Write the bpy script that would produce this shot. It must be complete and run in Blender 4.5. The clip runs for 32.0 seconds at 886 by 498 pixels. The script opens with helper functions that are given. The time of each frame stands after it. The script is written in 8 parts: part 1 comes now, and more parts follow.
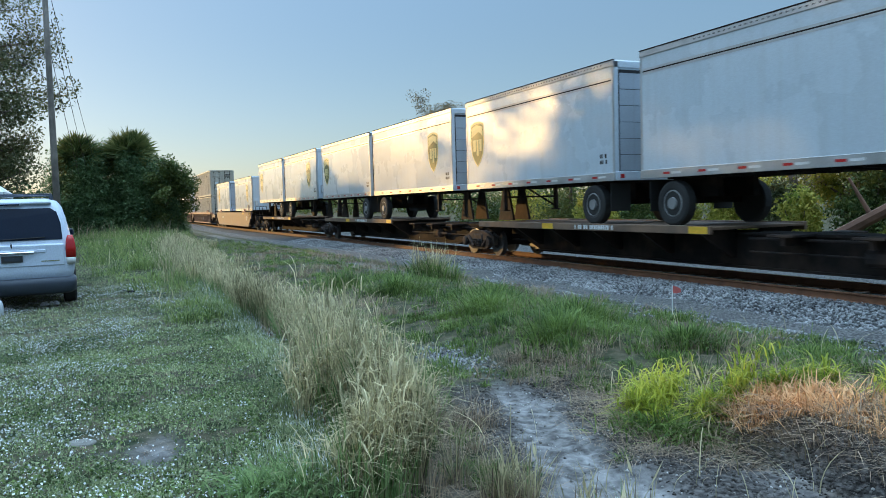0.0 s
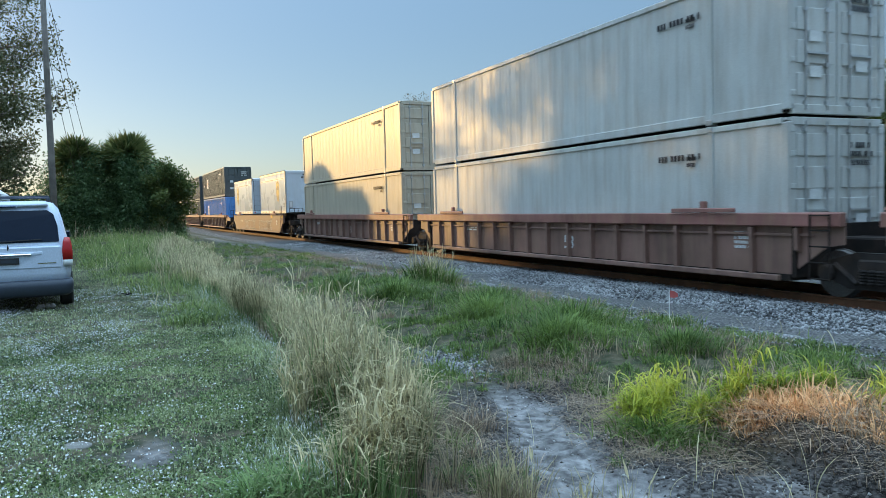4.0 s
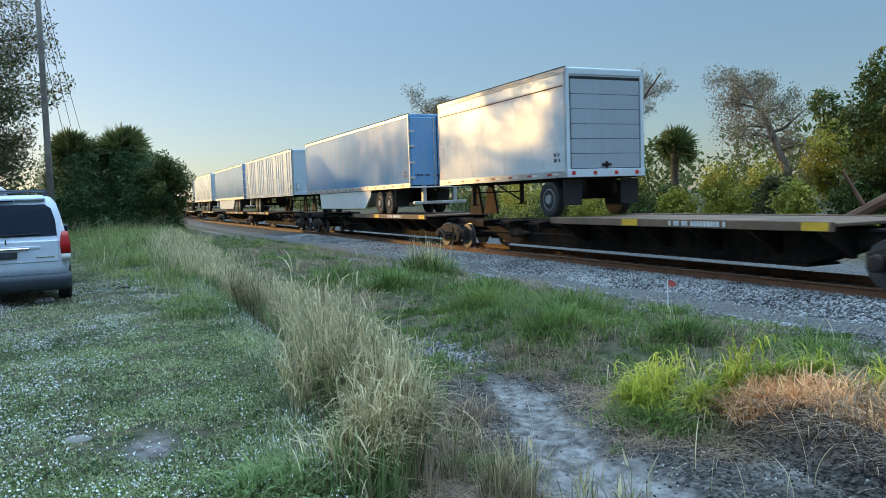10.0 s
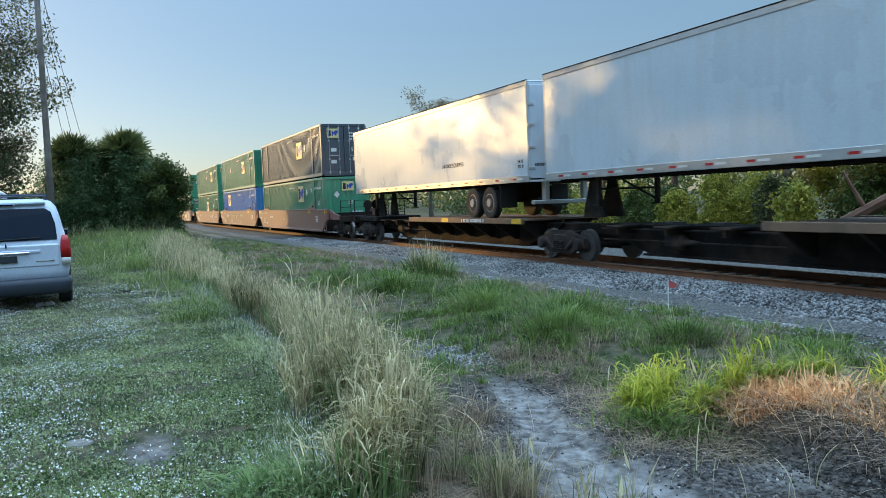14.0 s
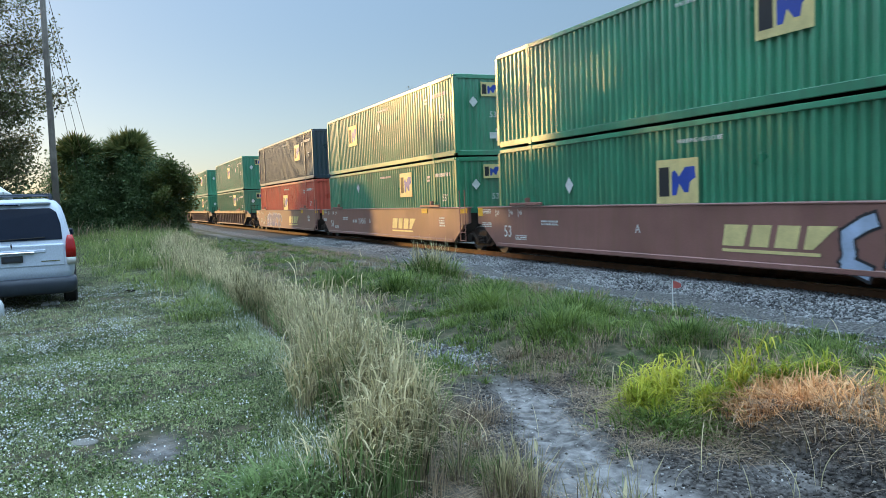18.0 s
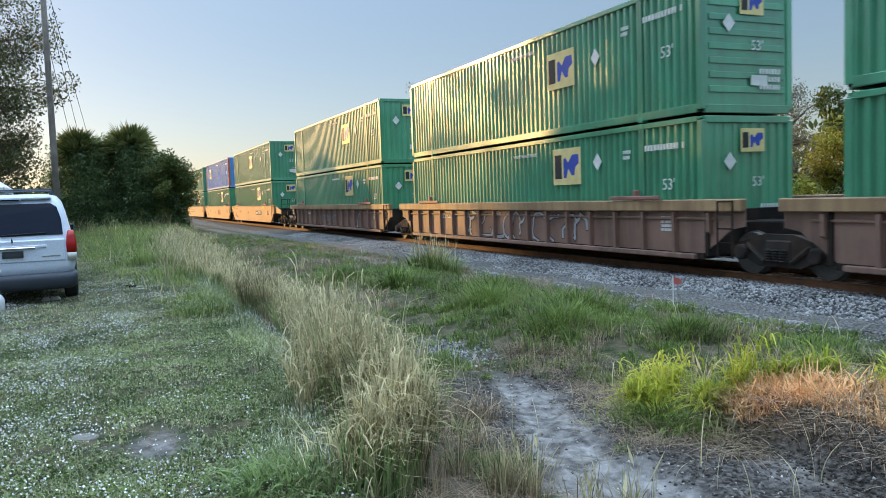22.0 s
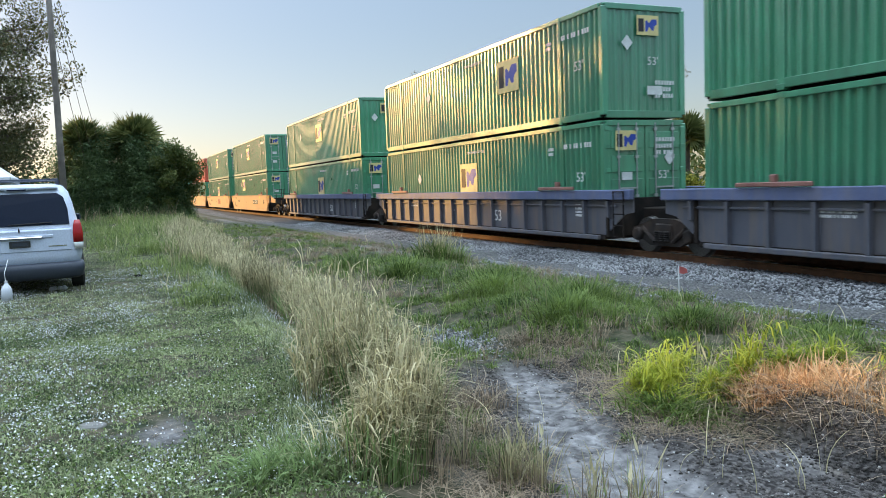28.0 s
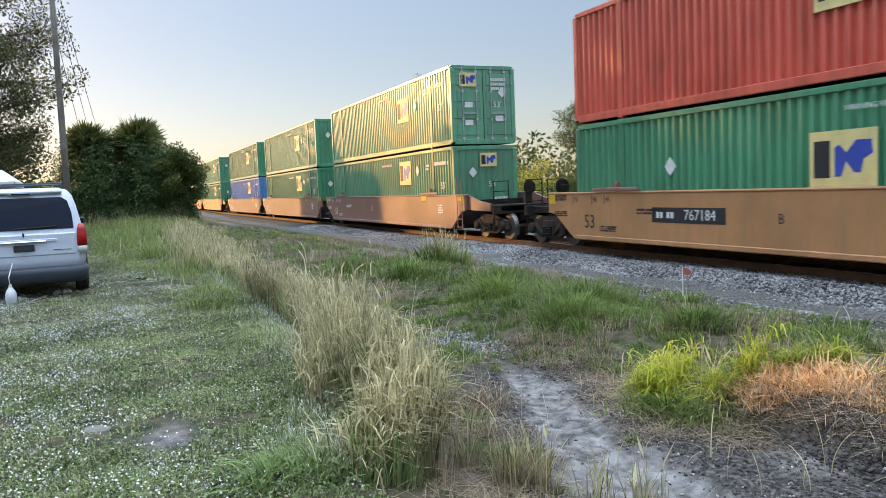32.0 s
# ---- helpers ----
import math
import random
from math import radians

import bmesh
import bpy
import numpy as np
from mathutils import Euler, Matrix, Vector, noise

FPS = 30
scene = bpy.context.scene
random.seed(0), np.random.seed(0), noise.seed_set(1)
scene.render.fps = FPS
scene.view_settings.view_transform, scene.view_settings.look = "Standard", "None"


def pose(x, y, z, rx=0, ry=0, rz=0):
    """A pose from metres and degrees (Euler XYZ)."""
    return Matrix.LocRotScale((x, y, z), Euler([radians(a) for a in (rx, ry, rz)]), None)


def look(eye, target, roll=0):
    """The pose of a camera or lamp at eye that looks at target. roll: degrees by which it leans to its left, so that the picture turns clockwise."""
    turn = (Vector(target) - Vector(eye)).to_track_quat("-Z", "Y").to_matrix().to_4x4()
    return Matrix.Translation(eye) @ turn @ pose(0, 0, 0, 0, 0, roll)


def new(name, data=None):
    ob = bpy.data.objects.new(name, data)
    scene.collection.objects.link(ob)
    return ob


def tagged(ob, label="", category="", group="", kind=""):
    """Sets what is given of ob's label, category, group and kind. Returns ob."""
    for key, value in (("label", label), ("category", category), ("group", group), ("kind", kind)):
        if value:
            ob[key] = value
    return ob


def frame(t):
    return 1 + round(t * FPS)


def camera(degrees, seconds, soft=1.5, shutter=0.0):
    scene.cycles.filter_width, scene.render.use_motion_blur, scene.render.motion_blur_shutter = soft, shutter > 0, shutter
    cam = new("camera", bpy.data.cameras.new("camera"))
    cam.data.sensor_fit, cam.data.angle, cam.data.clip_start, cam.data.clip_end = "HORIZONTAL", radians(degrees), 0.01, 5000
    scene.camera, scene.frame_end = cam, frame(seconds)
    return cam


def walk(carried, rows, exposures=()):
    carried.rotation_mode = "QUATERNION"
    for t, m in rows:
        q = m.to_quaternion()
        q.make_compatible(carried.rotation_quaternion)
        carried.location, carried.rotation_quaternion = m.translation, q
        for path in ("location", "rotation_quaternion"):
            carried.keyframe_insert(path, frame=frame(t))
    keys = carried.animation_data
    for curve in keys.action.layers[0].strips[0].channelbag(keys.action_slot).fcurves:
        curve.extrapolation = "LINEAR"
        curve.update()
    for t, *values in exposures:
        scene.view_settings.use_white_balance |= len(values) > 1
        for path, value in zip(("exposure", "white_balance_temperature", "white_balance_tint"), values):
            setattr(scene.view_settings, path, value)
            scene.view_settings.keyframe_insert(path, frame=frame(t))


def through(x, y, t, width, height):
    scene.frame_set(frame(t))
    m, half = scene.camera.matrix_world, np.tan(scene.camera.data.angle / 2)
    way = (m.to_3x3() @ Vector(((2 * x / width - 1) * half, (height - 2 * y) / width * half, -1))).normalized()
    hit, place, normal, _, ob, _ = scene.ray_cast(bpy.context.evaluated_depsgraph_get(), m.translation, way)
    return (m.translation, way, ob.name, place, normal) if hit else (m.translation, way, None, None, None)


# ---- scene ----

# The camera is held by hand on the lawn: seconds, heading from the track's normal, tilt, roll (degrees).
EYE = Vector((0.0, 0.0, 1.8))
SWAY = [
    (0.0, 65.93, -3.43, -1.69),
    (0.5, 65.90, -3.34, -1.76),
    (1.0, 65.88, -3.25, -1.81),
    (1.5, 65.87, -3.18, -1.81),
    (2.0, 65.87, -3.15, -1.74),
    (2.5, 65.84, -3.14, -1.62),
    (3.0, 65.78, -3.16, -1.51),
    (3.5, 65.73, -3.18, -1.45),
    (5.5, 65.73, -3.04, -1.66),
    (6.0, 65.75, -3.04, -1.67),
    (6.5, 65.75, -3.08, -1.65),
    (7.0, 65.74, -3.17, -1.59),
    (7.5, 65.73, -3.29, -1.54),
    (8.0, 65.71, -3.46, -1.54),
    (8.5, 65.66, -3.62, -1.60),
    (9.0, 65.62, -3.75, -1.73),
    (9.5, 65.61, -3.81, -1.85),
    (10.0, 65.62, -3.84, -1.93),
    (10.5, 65.65, -3.85, -1.97),
    (11.0, 65.73, -3.84, -1.97),
    (11.5, 65.81, -3.84, -1.99),
    (12.0, 65.88, -3.84, -2.00),
    (12.5, 65.89, -3.83, -2.03),
    (13.0, 65.85, -3.79, -2.06),
    (13.5, 65.77, -3.73, -2.10),
    (14.0, 65.63, -3.67, -2.17),
    (14.5, 65.47, -3.60, -2.26),
    (16.5, 65.53, -3.52, -2.19),
    (17.0, 65.67, -3.58, -2.15),
    (17.5, 65.81, -3.64, -2.15),
    (18.0, 65.94, -3.66, -2.15),
    (18.5, 66.05, -3.65, -2.12),
    (19.0, 66.12, -3.61, -2.09),
    (19.5, 66.15, -3.59, -2.07),
    (20.0, 66.13, -3.59, -2.04),
    (20.5, 66.07, -3.64, -2.01),
    (21.0, 66.03, -3.74, -2.03),
    (21.5, 66.01, -3.85, -2.06),
    (22.0, 65.99, -3.97, -2.06),
    (22.5, 65.97, -4.11, -2.03),
    (23.0, 65.97, -4.23, -1.98),
    (23.5, 65.98, -4.34, -1.93),
    (24.0, 66.04, -4.45, -1.96),
    (24.5, 66.12, -4.57, -2.04),
    (25.0, 66.23, -4.65, -2.11),
    (25.5, 66.34, -4.72, -2.19),
    (27.5, 66.46, -4.75, -2.12),
    (28.0, 66.42, -4.75, -2.14),
    (28.5, 66.42, -4.75, -2.16),
    (29.0, 66.44, -4.72, -2.21),
    (29.5, 66.45, -4.69, -2.26),
    (30.0, 66.44, -4.65, -2.28),
    (30.5, 66.44, -4.61, -2.29),
    (31.0, 66.48, -4.59, -2.32),
    (31.5, 66.56, -4.58, -2.35),
    (32.0, 66.66, -4.57, -2.38),
]


def view(heading, tilt, roll):
    """The camera's pose; a positive heading turns it towards where the train comes from."""
    return Matrix.Translation(EYE) @ pose(0, 0, 0, 90 + tilt, 0, heading) @ pose(0, 0, 0, 0, 0, roll)


cam = camera(59.91, 32.0, soft=0.6, shutter=0.08)
walk(cam, [(t, view(h, e, r)) for t, h, e, r in SWAY],
     exposures=[(0.0, 1.95, 5650, 8), (13.0, 1.95, 5650, 8), (18.0, 2.05, 5950, 12), (25.0, 2.2, 6400, 18), (28.0, 2.25, 6500, 18), (32.0, 2.3, 6800, 22)])

# ---- light: a low sun from up the line, partly behind trees ----
SUN_AZ, SUN_EL = 30.0, 9.8  # degrees left of the track's far end, and above the horizon
to_sun = Vector((-math.cos(radians(SUN_AZ)) * math.cos(radians(SUN_EL)), -math.sin(radians(SUN_AZ)) * math.cos(radians(SUN_EL)), math.sin(radians(SUN_EL))))
world = bpy.data.worlds.new("sky")
scene.world = world
world.use_nodes = True
wn, wl = world.node_tree.nodes, world.node_tree.links
sky = wn.new("ShaderNodeTexSky")
sky.sky_type, sky.sun_disc = "NISHITA", False
sky.sun_elevation, sky.sun_rotation = radians(SUN_EL), math.atan2(to_sun.x, to_sun.y)
sky.air_density, sky.dust_density, sky.ozone_density = 1.0, 0.65, 2.4
wn["Background"].inputs["Strength"].default_value = 0.15
even = wn.new("ShaderNodeGamma")  # a gamma below 1 flattens the sky's contrast
even.inputs["Gamma"].default_value = 0.64
rich = wn.new("ShaderNodeHueSaturation")
rich.inputs["Saturation"].default_value, rich.inputs["Value"].default_value = 1.12, 0.4
wl.new(sky.outputs[0], even.inputs["Color"])
wl.new(even.outputs[0], rich.inputs["Color"])
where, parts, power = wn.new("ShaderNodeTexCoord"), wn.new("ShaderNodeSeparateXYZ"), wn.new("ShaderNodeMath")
overhead_fill, both = wn.new("ShaderNodeVectorMath"), wn.new("ShaderNodeVectorMath")
power.operation, power.inputs[1].default_value = "POWER", 3.0  # fill light added to the sky overhead, out of view, fading towards the horizon
overhead_fill.operation, overhead_fill.inputs[0].default_value = "SCALE", (4.5, 5.8, 6.6)
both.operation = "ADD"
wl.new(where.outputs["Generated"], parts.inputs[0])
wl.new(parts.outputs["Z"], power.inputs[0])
wl.new(power.outputs[0], overhead_fill.inputs["Scale"])
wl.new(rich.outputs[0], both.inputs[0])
wl.new(overhead_fill.outputs[0], both.inputs[1])
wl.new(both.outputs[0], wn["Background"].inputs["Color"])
sun_data = bpy.data.lights.new("sun", "SUN")
sun_data.energy, sun_data.angle, sun_data.color = 0.88, radians(0.8), (1.0, 0.57, 0.17)
sun = new("sun", sun_data)
sun.matrix_world = look(to_sun * 100, (0, 0, 0))


# ---- materials ----
def material(name, base, rough=0.6, metal=0.0, vary=0.25, scale=2.0, fine=40.0, bump=0.15, dirt=None, dirt_amount=0.0, streak=False, jitter=0.0, spec=0.5, coat=0.0):
    """A surface with variation at two scales, relief and, where given, dirt of another colour."""
    m = bpy.data.materials.new(name)
    m.use_nodes = True
    n, l = m.node_tree.nodes, m.node_tree.links
    b = n["Principled BSDF"]
    b.inputs["Metallic"].default_value = metal
    b.inputs["Specular IOR Level"].default_value = spec
    b.inputs["Coat Weight"].default_value, b.inputs["Coat Roughness"].default_value = coat, 0.22
    co = n.new("ShaderNodeTexCoord")
    big, small = n.new("ShaderNodeTexNoise"), n.new("ShaderNodeTexNoise")
    big.inputs["Scale"].default_value, small.inputs["Scale"].default_value = scale, fine
    big.inputs["Detail"].default_value, small.inputs["Detail"].default_value = 6, 3
    l.new(co.outputs["Object"], big.inputs["Vector"]), l.new(co.outputs["Object"], small.inputs["Vector"])
    lo, hi = [c * (1 - vary) for c in base], [min(c * (1 + vary), 1) for c in base]
    ramp = n.new("ShaderNodeValToRGB")
    ramp.color_ramp.elements[0].position, ramp.color_ramp.elements[1].position = 0.3, 0.7
    ramp.color_ramp.elements[0].color, ramp.color_ramp.elements[1].color = (*lo, 1), (*hi, 1)
    l.new(big.outputs["Fac"], ramp.inputs["Fac"])
    out = ramp.outputs["Color"]
    mul = n.new("ShaderNodeMix")
    mul.data_type, mul.blend_type = "RGBA", "MULTIPLY"
    mul.inputs[0].default_value = 0.5
    l.new(out, mul.inputs[6])
    grey = n.new("ShaderNodeMapRange")
    grey.inputs["To Min"].default_value, grey.inputs["To Max"].default_value = 0.6, 1.3
    l.new(small.outputs["Fac"], grey.inputs["Value"])
    l.new(grey.outputs[0], mul.inputs[7])
    out = mul.outputs[2]
    if dirt:
        mp = n.new("ShaderNodeMapping")
        mp.inputs["Scale"].default_value = (3.0, 3.0, 0.35) if streak else (1, 1, 1)
        dn = n.new("ShaderNodeTexNoise")
        dn.inputs["Scale"].default_value, dn.inputs["Detail"].default_value = 1.6, 7
        l.new(co.outputs["Object"], mp.inputs["Vector"]), l.new(mp.outputs[0], dn.inputs["Vector"])
        rg = n.new("ShaderNodeMapRange")
        rg.inputs["From Min"].default_value, rg.inputs["From Max"].default_value = 0.45, 0.75
        rg.inputs["To Max"].default_value = dirt_amount
        l.new(dn.outputs["Fac"], rg.inputs["Value"])
        mx = n.new("ShaderNodeMix")
        mx.data_type = "RGBA"
        mx.inputs[7].default_value = (*dirt, 1)
        l.new(rg.outputs[0], mx.inputs[0]), l.new(out, mx.inputs[6])
        out = mx.outputs[2]
    if jitter:
        info, hsv = n.new("ShaderNodeObjectInfo"), n.new("ShaderNodeHueSaturation")
        jr = n.new("ShaderNodeMapRange")
        jr.inputs["To Min"].default_value, jr.inputs["To Max"].default_value = 1 - jitter, 1 + jitter
        l.new(info.outputs["Random"], jr.inputs["Value"]), l.new(jr.outputs[0], hsv.inputs["Value"]), l.new(out, hsv.inputs["Color"])
        out = hsv.outputs[0]
    l.new(out, b.inputs["Base Color"])
    rr = n.new("ShaderNodeMapRange")
    rr.inputs["To Min"].default_value, rr.inputs["To Max"].default_value = max(rough - 0.12, 0.02), min(rough + 0.12, 1)
    l.new(big.outputs["Fac"], rr.inputs["Value"]), l.new(rr.outputs[0], b.inputs["Roughness"])
    if bump:
        bp = n.new("ShaderNodeBump")
        bp.inputs["Strength"].default_value, bp.inputs["Distance"].default_value = bump, 0.01
        l.new(small.outputs["Fac"], bp.inputs["Height"]), l.new(bp.outputs[0], b.inputs["Normal"])
    return m


def leaf_material(name, base, other, through=0.35, rough=0.5):
    """Leaves and blades: their colour changes from piece to piece and some light shines through."""
    m = bpy.data.materials.new(name)
    m.use_nodes = True
    n, l = m.node_tree.nodes, m.node_tree.links
    b = n["Principled BSDF"]
    geo, co, tx = n.new("ShaderNodeNewGeometry"), n.new("ShaderNodeTexCoord"), n.new("ShaderNodeTexNoise")
    tx.inputs["Scale"].default_value = 0.8
    l.new(co.outputs["Object"], tx.inputs["Vector"])
    add = n.new("ShaderNodeMath")
    add.operation = "MULTIPLY_ADD"
    add.inputs[1].default_value = 0.75
    l.new(geo.outputs["Random Per Island"], add.inputs[0])
    half = n.new("ShaderNodeMath")
    half.operation = "MULTIPLY_ADD"
    half.inputs[1].default_value, half.inputs[2].default_value = 1.3, -0.52
    l.new(tx.outputs["Fac"], half.inputs[0]), l.new(half.outputs[0], add.inputs[2])
    ramp = n.new("ShaderNodeValToRGB")
    ramp.color_ramp.elements[0].color, ramp.color_ramp.elements[1].color = (*base, 1), (*other, 1)
    l.new(add.outputs[0], ramp.inputs["Fac"])
    l.new(ramp.outputs[0], b.inputs["Base Color"])
    b.inputs["Roughness"].default_value = rough
    b.inputs["Specular IOR Level"].default_value = 0.22
    tr, mix = n.new("ShaderNodeBsdfTranslucent"), n.new("ShaderNodeMixShader")
    l.new(ramp.outputs[0], tr.inputs["Color"])
    mix.inputs[0].default_value = through
    l.new(b.outputs[0], mix.inputs[1]), l.new(tr.outputs[0], mix.inputs[2])
    l.new(mix.outputs[0], n["Material Output"].inputs["Surface"])
    return m


def glass_material(name, tint, rough=0.03):
    m = material(name, tint, rough, vary=0.05, bump=0.0, spec=0.12)
    return m


# ---- mesh tools ----
class Shape:
    """Collects boxes, cylinders and prisms into one mesh."""

    def __init__(self):
        self.v, self.f = [], []

    def add(self, verts, faces):
        k = len(self.v)
        self.v += [tuple(p) for p in verts]
        self.f += [tuple(i + k for i in f) for f in faces]
        return self

    def box(self, x0, x1, y0, y1, z0, z1, c=0.0):
        """A box, its edges cut by c."""
        lo, hi = (x0, y0, z0), (x1, y1, z1)
        if c <= 0:
            v = [(x, y, z) for x in (x0, x1) for y in (y0, y1) for z in (z0, z1)]
            return self.add(v, [(0, 1, 3, 2), (4, 6, 7, 5), (0, 4, 5, 1), (2, 3, 7, 6), (0, 2, 6, 4), (1, 5, 7, 3)])
        v, at = [], {}
        for sx in (0, 1):
            for sy in (0, 1):
                for sz in (0, 1):
                    s = (sx, sy, sz)
                    for a in range(3):
                        p = [(hi[i] if s[i] else lo[i]) if i == a else ((hi[i] - c) if s[i] else (lo[i] + c)) for i in range(3)]
                        at[s, a] = len(v)
                        v.append(p)
        f = []
        for a in range(3):
            i, j = (a + 1) % 3, (a + 2) % 3
            for s in (0, 1):
                q = []
                for di, dj in ((0, 0), (1, 0), (1, 1), (0, 1)):
                    k = [0, 0, 0]
                    k[a], k[i], k[j] = s, di, dj
                    q.append(at[tuple(k), a])
                f.append(q if s else q[::-1])
            for di in (0, 1):
                for dj in (0, 1):
                    k0, k1 = [0, 0, 0], [0, 0, 0]
                    k0[i] = k1[i] = di
                    k0[j] = k1[j] = dj
                    k0[a], k1[a] = 0, 1
                    q = [at[tuple(k0), i], at[tuple(k1), i], at[tuple(k1), j], at[tuple(k0), j]]
                    f.append(q if di != dj else q[::-1])
        for sx in (0, 1):
            for sy in (0, 1):
                for sz in (0, 1):
                    q = [at[(sx, sy, sz), a] for a in range(3)]
                    f.append(q if (sx + sy + sz) % 2 else q[::-1])
        return self.add(v, f)

    def prism(self, outline, y0, y1):
        """An outline in x and z, pulled from y0 to y1."""
        n = len(outline)
        v = [(x, y0, z) for x, z in outline] + [(x, y1, z) for x, z in outline]
        f = [tuple(range(n)), tuple(range(2 * n - 1, n - 1, -1))] + [((i + 1) % n, i, i + n, (i + 1) % n + n) for i in range(n)]
        return self.add(v, f)

    def across(self, outline, x0, x1):
        """An outline in y and z, pulled from x0 to x1."""
        n = len(outline)
        v = [(x0, y, z) for y, z in outline] + [(x1, y, z) for y, z in outline]
        f = [tuple(range(n - 1, -1, -1)), tuple(range(n, 2 * n))] + [(i, (i + 1) % n, (i + 1) % n + n, i + n) for i in range(n)]
        return self.add(v, f)

    def lathe(self, centre, axis, profile, n=20):
        """A profile of (along the axis, radius) turned about the axis 'x', 'y' or 'z'."""
        a = "xyz".index(axis)
        i, j = (a + 1) % 3, (a + 2) % 3
        v = []
        for d, r in profile:
            for k in range(n):
                p = list(centre)
                p[a] += d
                p[i] += r * math.cos(2 * math.pi * k / n)
                p[j] += r * math.sin(2 * math.pi * k / n)
                v.append(p)
        m = len(profile)
        f = [(q * n + k, q * n + (k + 1) % n, (q + 1) * n + (k + 1) % n, (q + 1) * n + k) for q in range(m - 1) for k in range(n)]
        f += [tuple(range(n - 1, -1, -1)), tuple(range((m - 1) * n, m * n))]
        return self.add(v, f)

    def rod(self, a, b, r0, r1=None, n=6):
        """A round bar from a to b."""
        a, b = Vector(a), Vector(b)
        r1 = r0 if r1 is None else r1
        q = (b - a).to_track_quat("Z", "Y").to_matrix()
        v = [p + q @ Vector((r * math.cos(2 * math.pi * k / n), r * math.sin(2 * math.pi * k / n), 0)) for p, r in ((a, r0), (b, r1)) for k in range(n)]
        return self.add(v, [(k, (k + 1) % n, (k + 1) % n + n, k + n) for k in range(n)] + [tuple(range(n - 1, -1, -1)), tuple(range(n, 2 * n))])

    def tube(self, pts, r, n=6):
        """A bent round bar through points, in one piece."""
        pts = [Vector(q) for q in pts]
        v, f = [], []
        for i, q in enumerate(pts):
            m = (pts[min(i + 1, len(pts) - 1)] - pts[max(i - 1, 0)]).to_track_quat("Z", "Y").to_matrix()
            v += [q + m @ Vector((r * math.cos(2 * math.pi * k / n), r * math.sin(2 * math.pi * k / n), 0)) for k in range(n)]
        for i in range(len(pts) - 1):
            f += [(i * n + k, i * n + (k + 1) % n, (i + 1) * n + (k + 1) % n, (i + 1) * n + k) for k in range(n)]
        return self.add(v, f + [tuple(range(n - 1, -1, -1)), tuple(range(len(v) - n, len(v)))])

    def mesh(self, name, mat, smooth=False):
        me = bpy.data.meshes.new(name)
        me.from_pydata(self.v, [], self.f)
        me.materials.append(mat)
        if smooth:
            me.shade_smooth()
        return me


def grid_mesh(name, verts, faces, mat, smooth=False):
    """A mesh from arrays of points and of faces that all have as many corners."""
    verts, faces = np.asarray(verts, np.float32), np.asarray(faces, np.int32)
    me = bpy.data.meshes.new(name)
    me.vertices.add(len(verts))
    me.vertices.foreach_set("co", verts.ravel())
    me.loops.add(faces.size)
    me.loops.foreach_set("vertex_index", faces.ravel())
    me.polygons.add(len(faces))
    me.polygons.foreach_set("loop_start", np.arange(0, faces.size, faces.shape[1], dtype=np.int32))
    me.polygons.foreach_set("loop_total", np.full(len(faces), faces.shape[1], np.int32))
    me.update(calc_edges=True)
    me.materials.append(mat)
    if smooth:
        me.shade_smooth()
    return me


MADE = {}


def once(key, build):
    """The mesh for a key, built the first time it is asked for."""
    if key not in MADE:
        MADE[key] = build()
    return MADE[key]


def part(name, me, parent, label="", at=None):
    ob = new(name, me)
    ob.parent = parent
    if at is not None:
        ob.matrix_basis = at
    if label:
        ob["label"] = label
    if name in ("markings", "lettering", "graffiti", "graffiti_outline"):
        ob["kind"] = "stuff"
    return ob


def thing(name, at, label, category, group="", kind=""):
    ob = new(name)
    ob.empty_display_size = 0.2
    ob.matrix_basis = at
    return tagged(ob, label, category, group, kind)


def lettering(key, text, size, mat, depth=0.004):
    """Raised letters as a mesh, facing -y, centred on their origin."""
    def build():
        c = bpy.data.curves.new(key, "FONT")
        c.body, c.size, c.extrude, c.align_x, c.align_y, c.resolution_u = text, size, depth, "CENTER", "CENTER", 2
        ob = bpy.data.objects.new(key, c)
        me = bpy.data.meshes.new_from_object(ob)
        bpy.data.objects.remove(ob)
        me.transform(pose(0, 0, 0, 90, 0, 0))
        me.materials.clear()
        me.materials.append(mat)
        return me
    return once(("text", text, size, mat.name), build)


GREEN = material("container_green", (0.055, 0.288, 0.16), 0.32, spec=0.9, coat=0.7, vary=0.16, scale=0.7, dirt=(0.05, 0.09, 0.06), dirt_amount=0.35, streak=True, jitter=0.14, bump=0.05)
NAVY = material("container_navy", (0.03, 0.045, 0.075), 0.32, spec=0.7, coat=0.7, vary=0.2, scale=0.7, dirt=(0.07, 0.07, 0.07), dirt_amount=0.3, streak=True, jitter=0.1, bump=0.05)
BLACK = material("container_black", (0.058, 0.07, 0.076), 0.32, spec=0.6, coat=0.7, vary=0.2, scale=0.7, dirt=(0.09, 0.1, 0.11), dirt_amount=0.3, streak=True, bump=0.05)
RED = material("container_red", (0.72, 0.13, 0.085), 0.32, spec=0.7, vary=0.15, scale=0.7, dirt=(0.25, 0.06, 0.04), dirt_amount=0.5, streak=True, bump=0.05)
BLUE = material("container_blue", (0.1, 0.29, 0.68), 0.32, spec=0.7, coat=0.5, vary=0.15, scale=0.7, dirt=(0.1, 0.12, 0.25), dirt_amount=0.4, streak=True, bump=0.05)
PALE = material("container_pale", (0.55, 0.56, 0.54), 0.45, vary=0.1, scale=0.7, dirt=(0.3, 0.24, 0.17), dirt_amount=0.4, streak=True, bump=0.05)
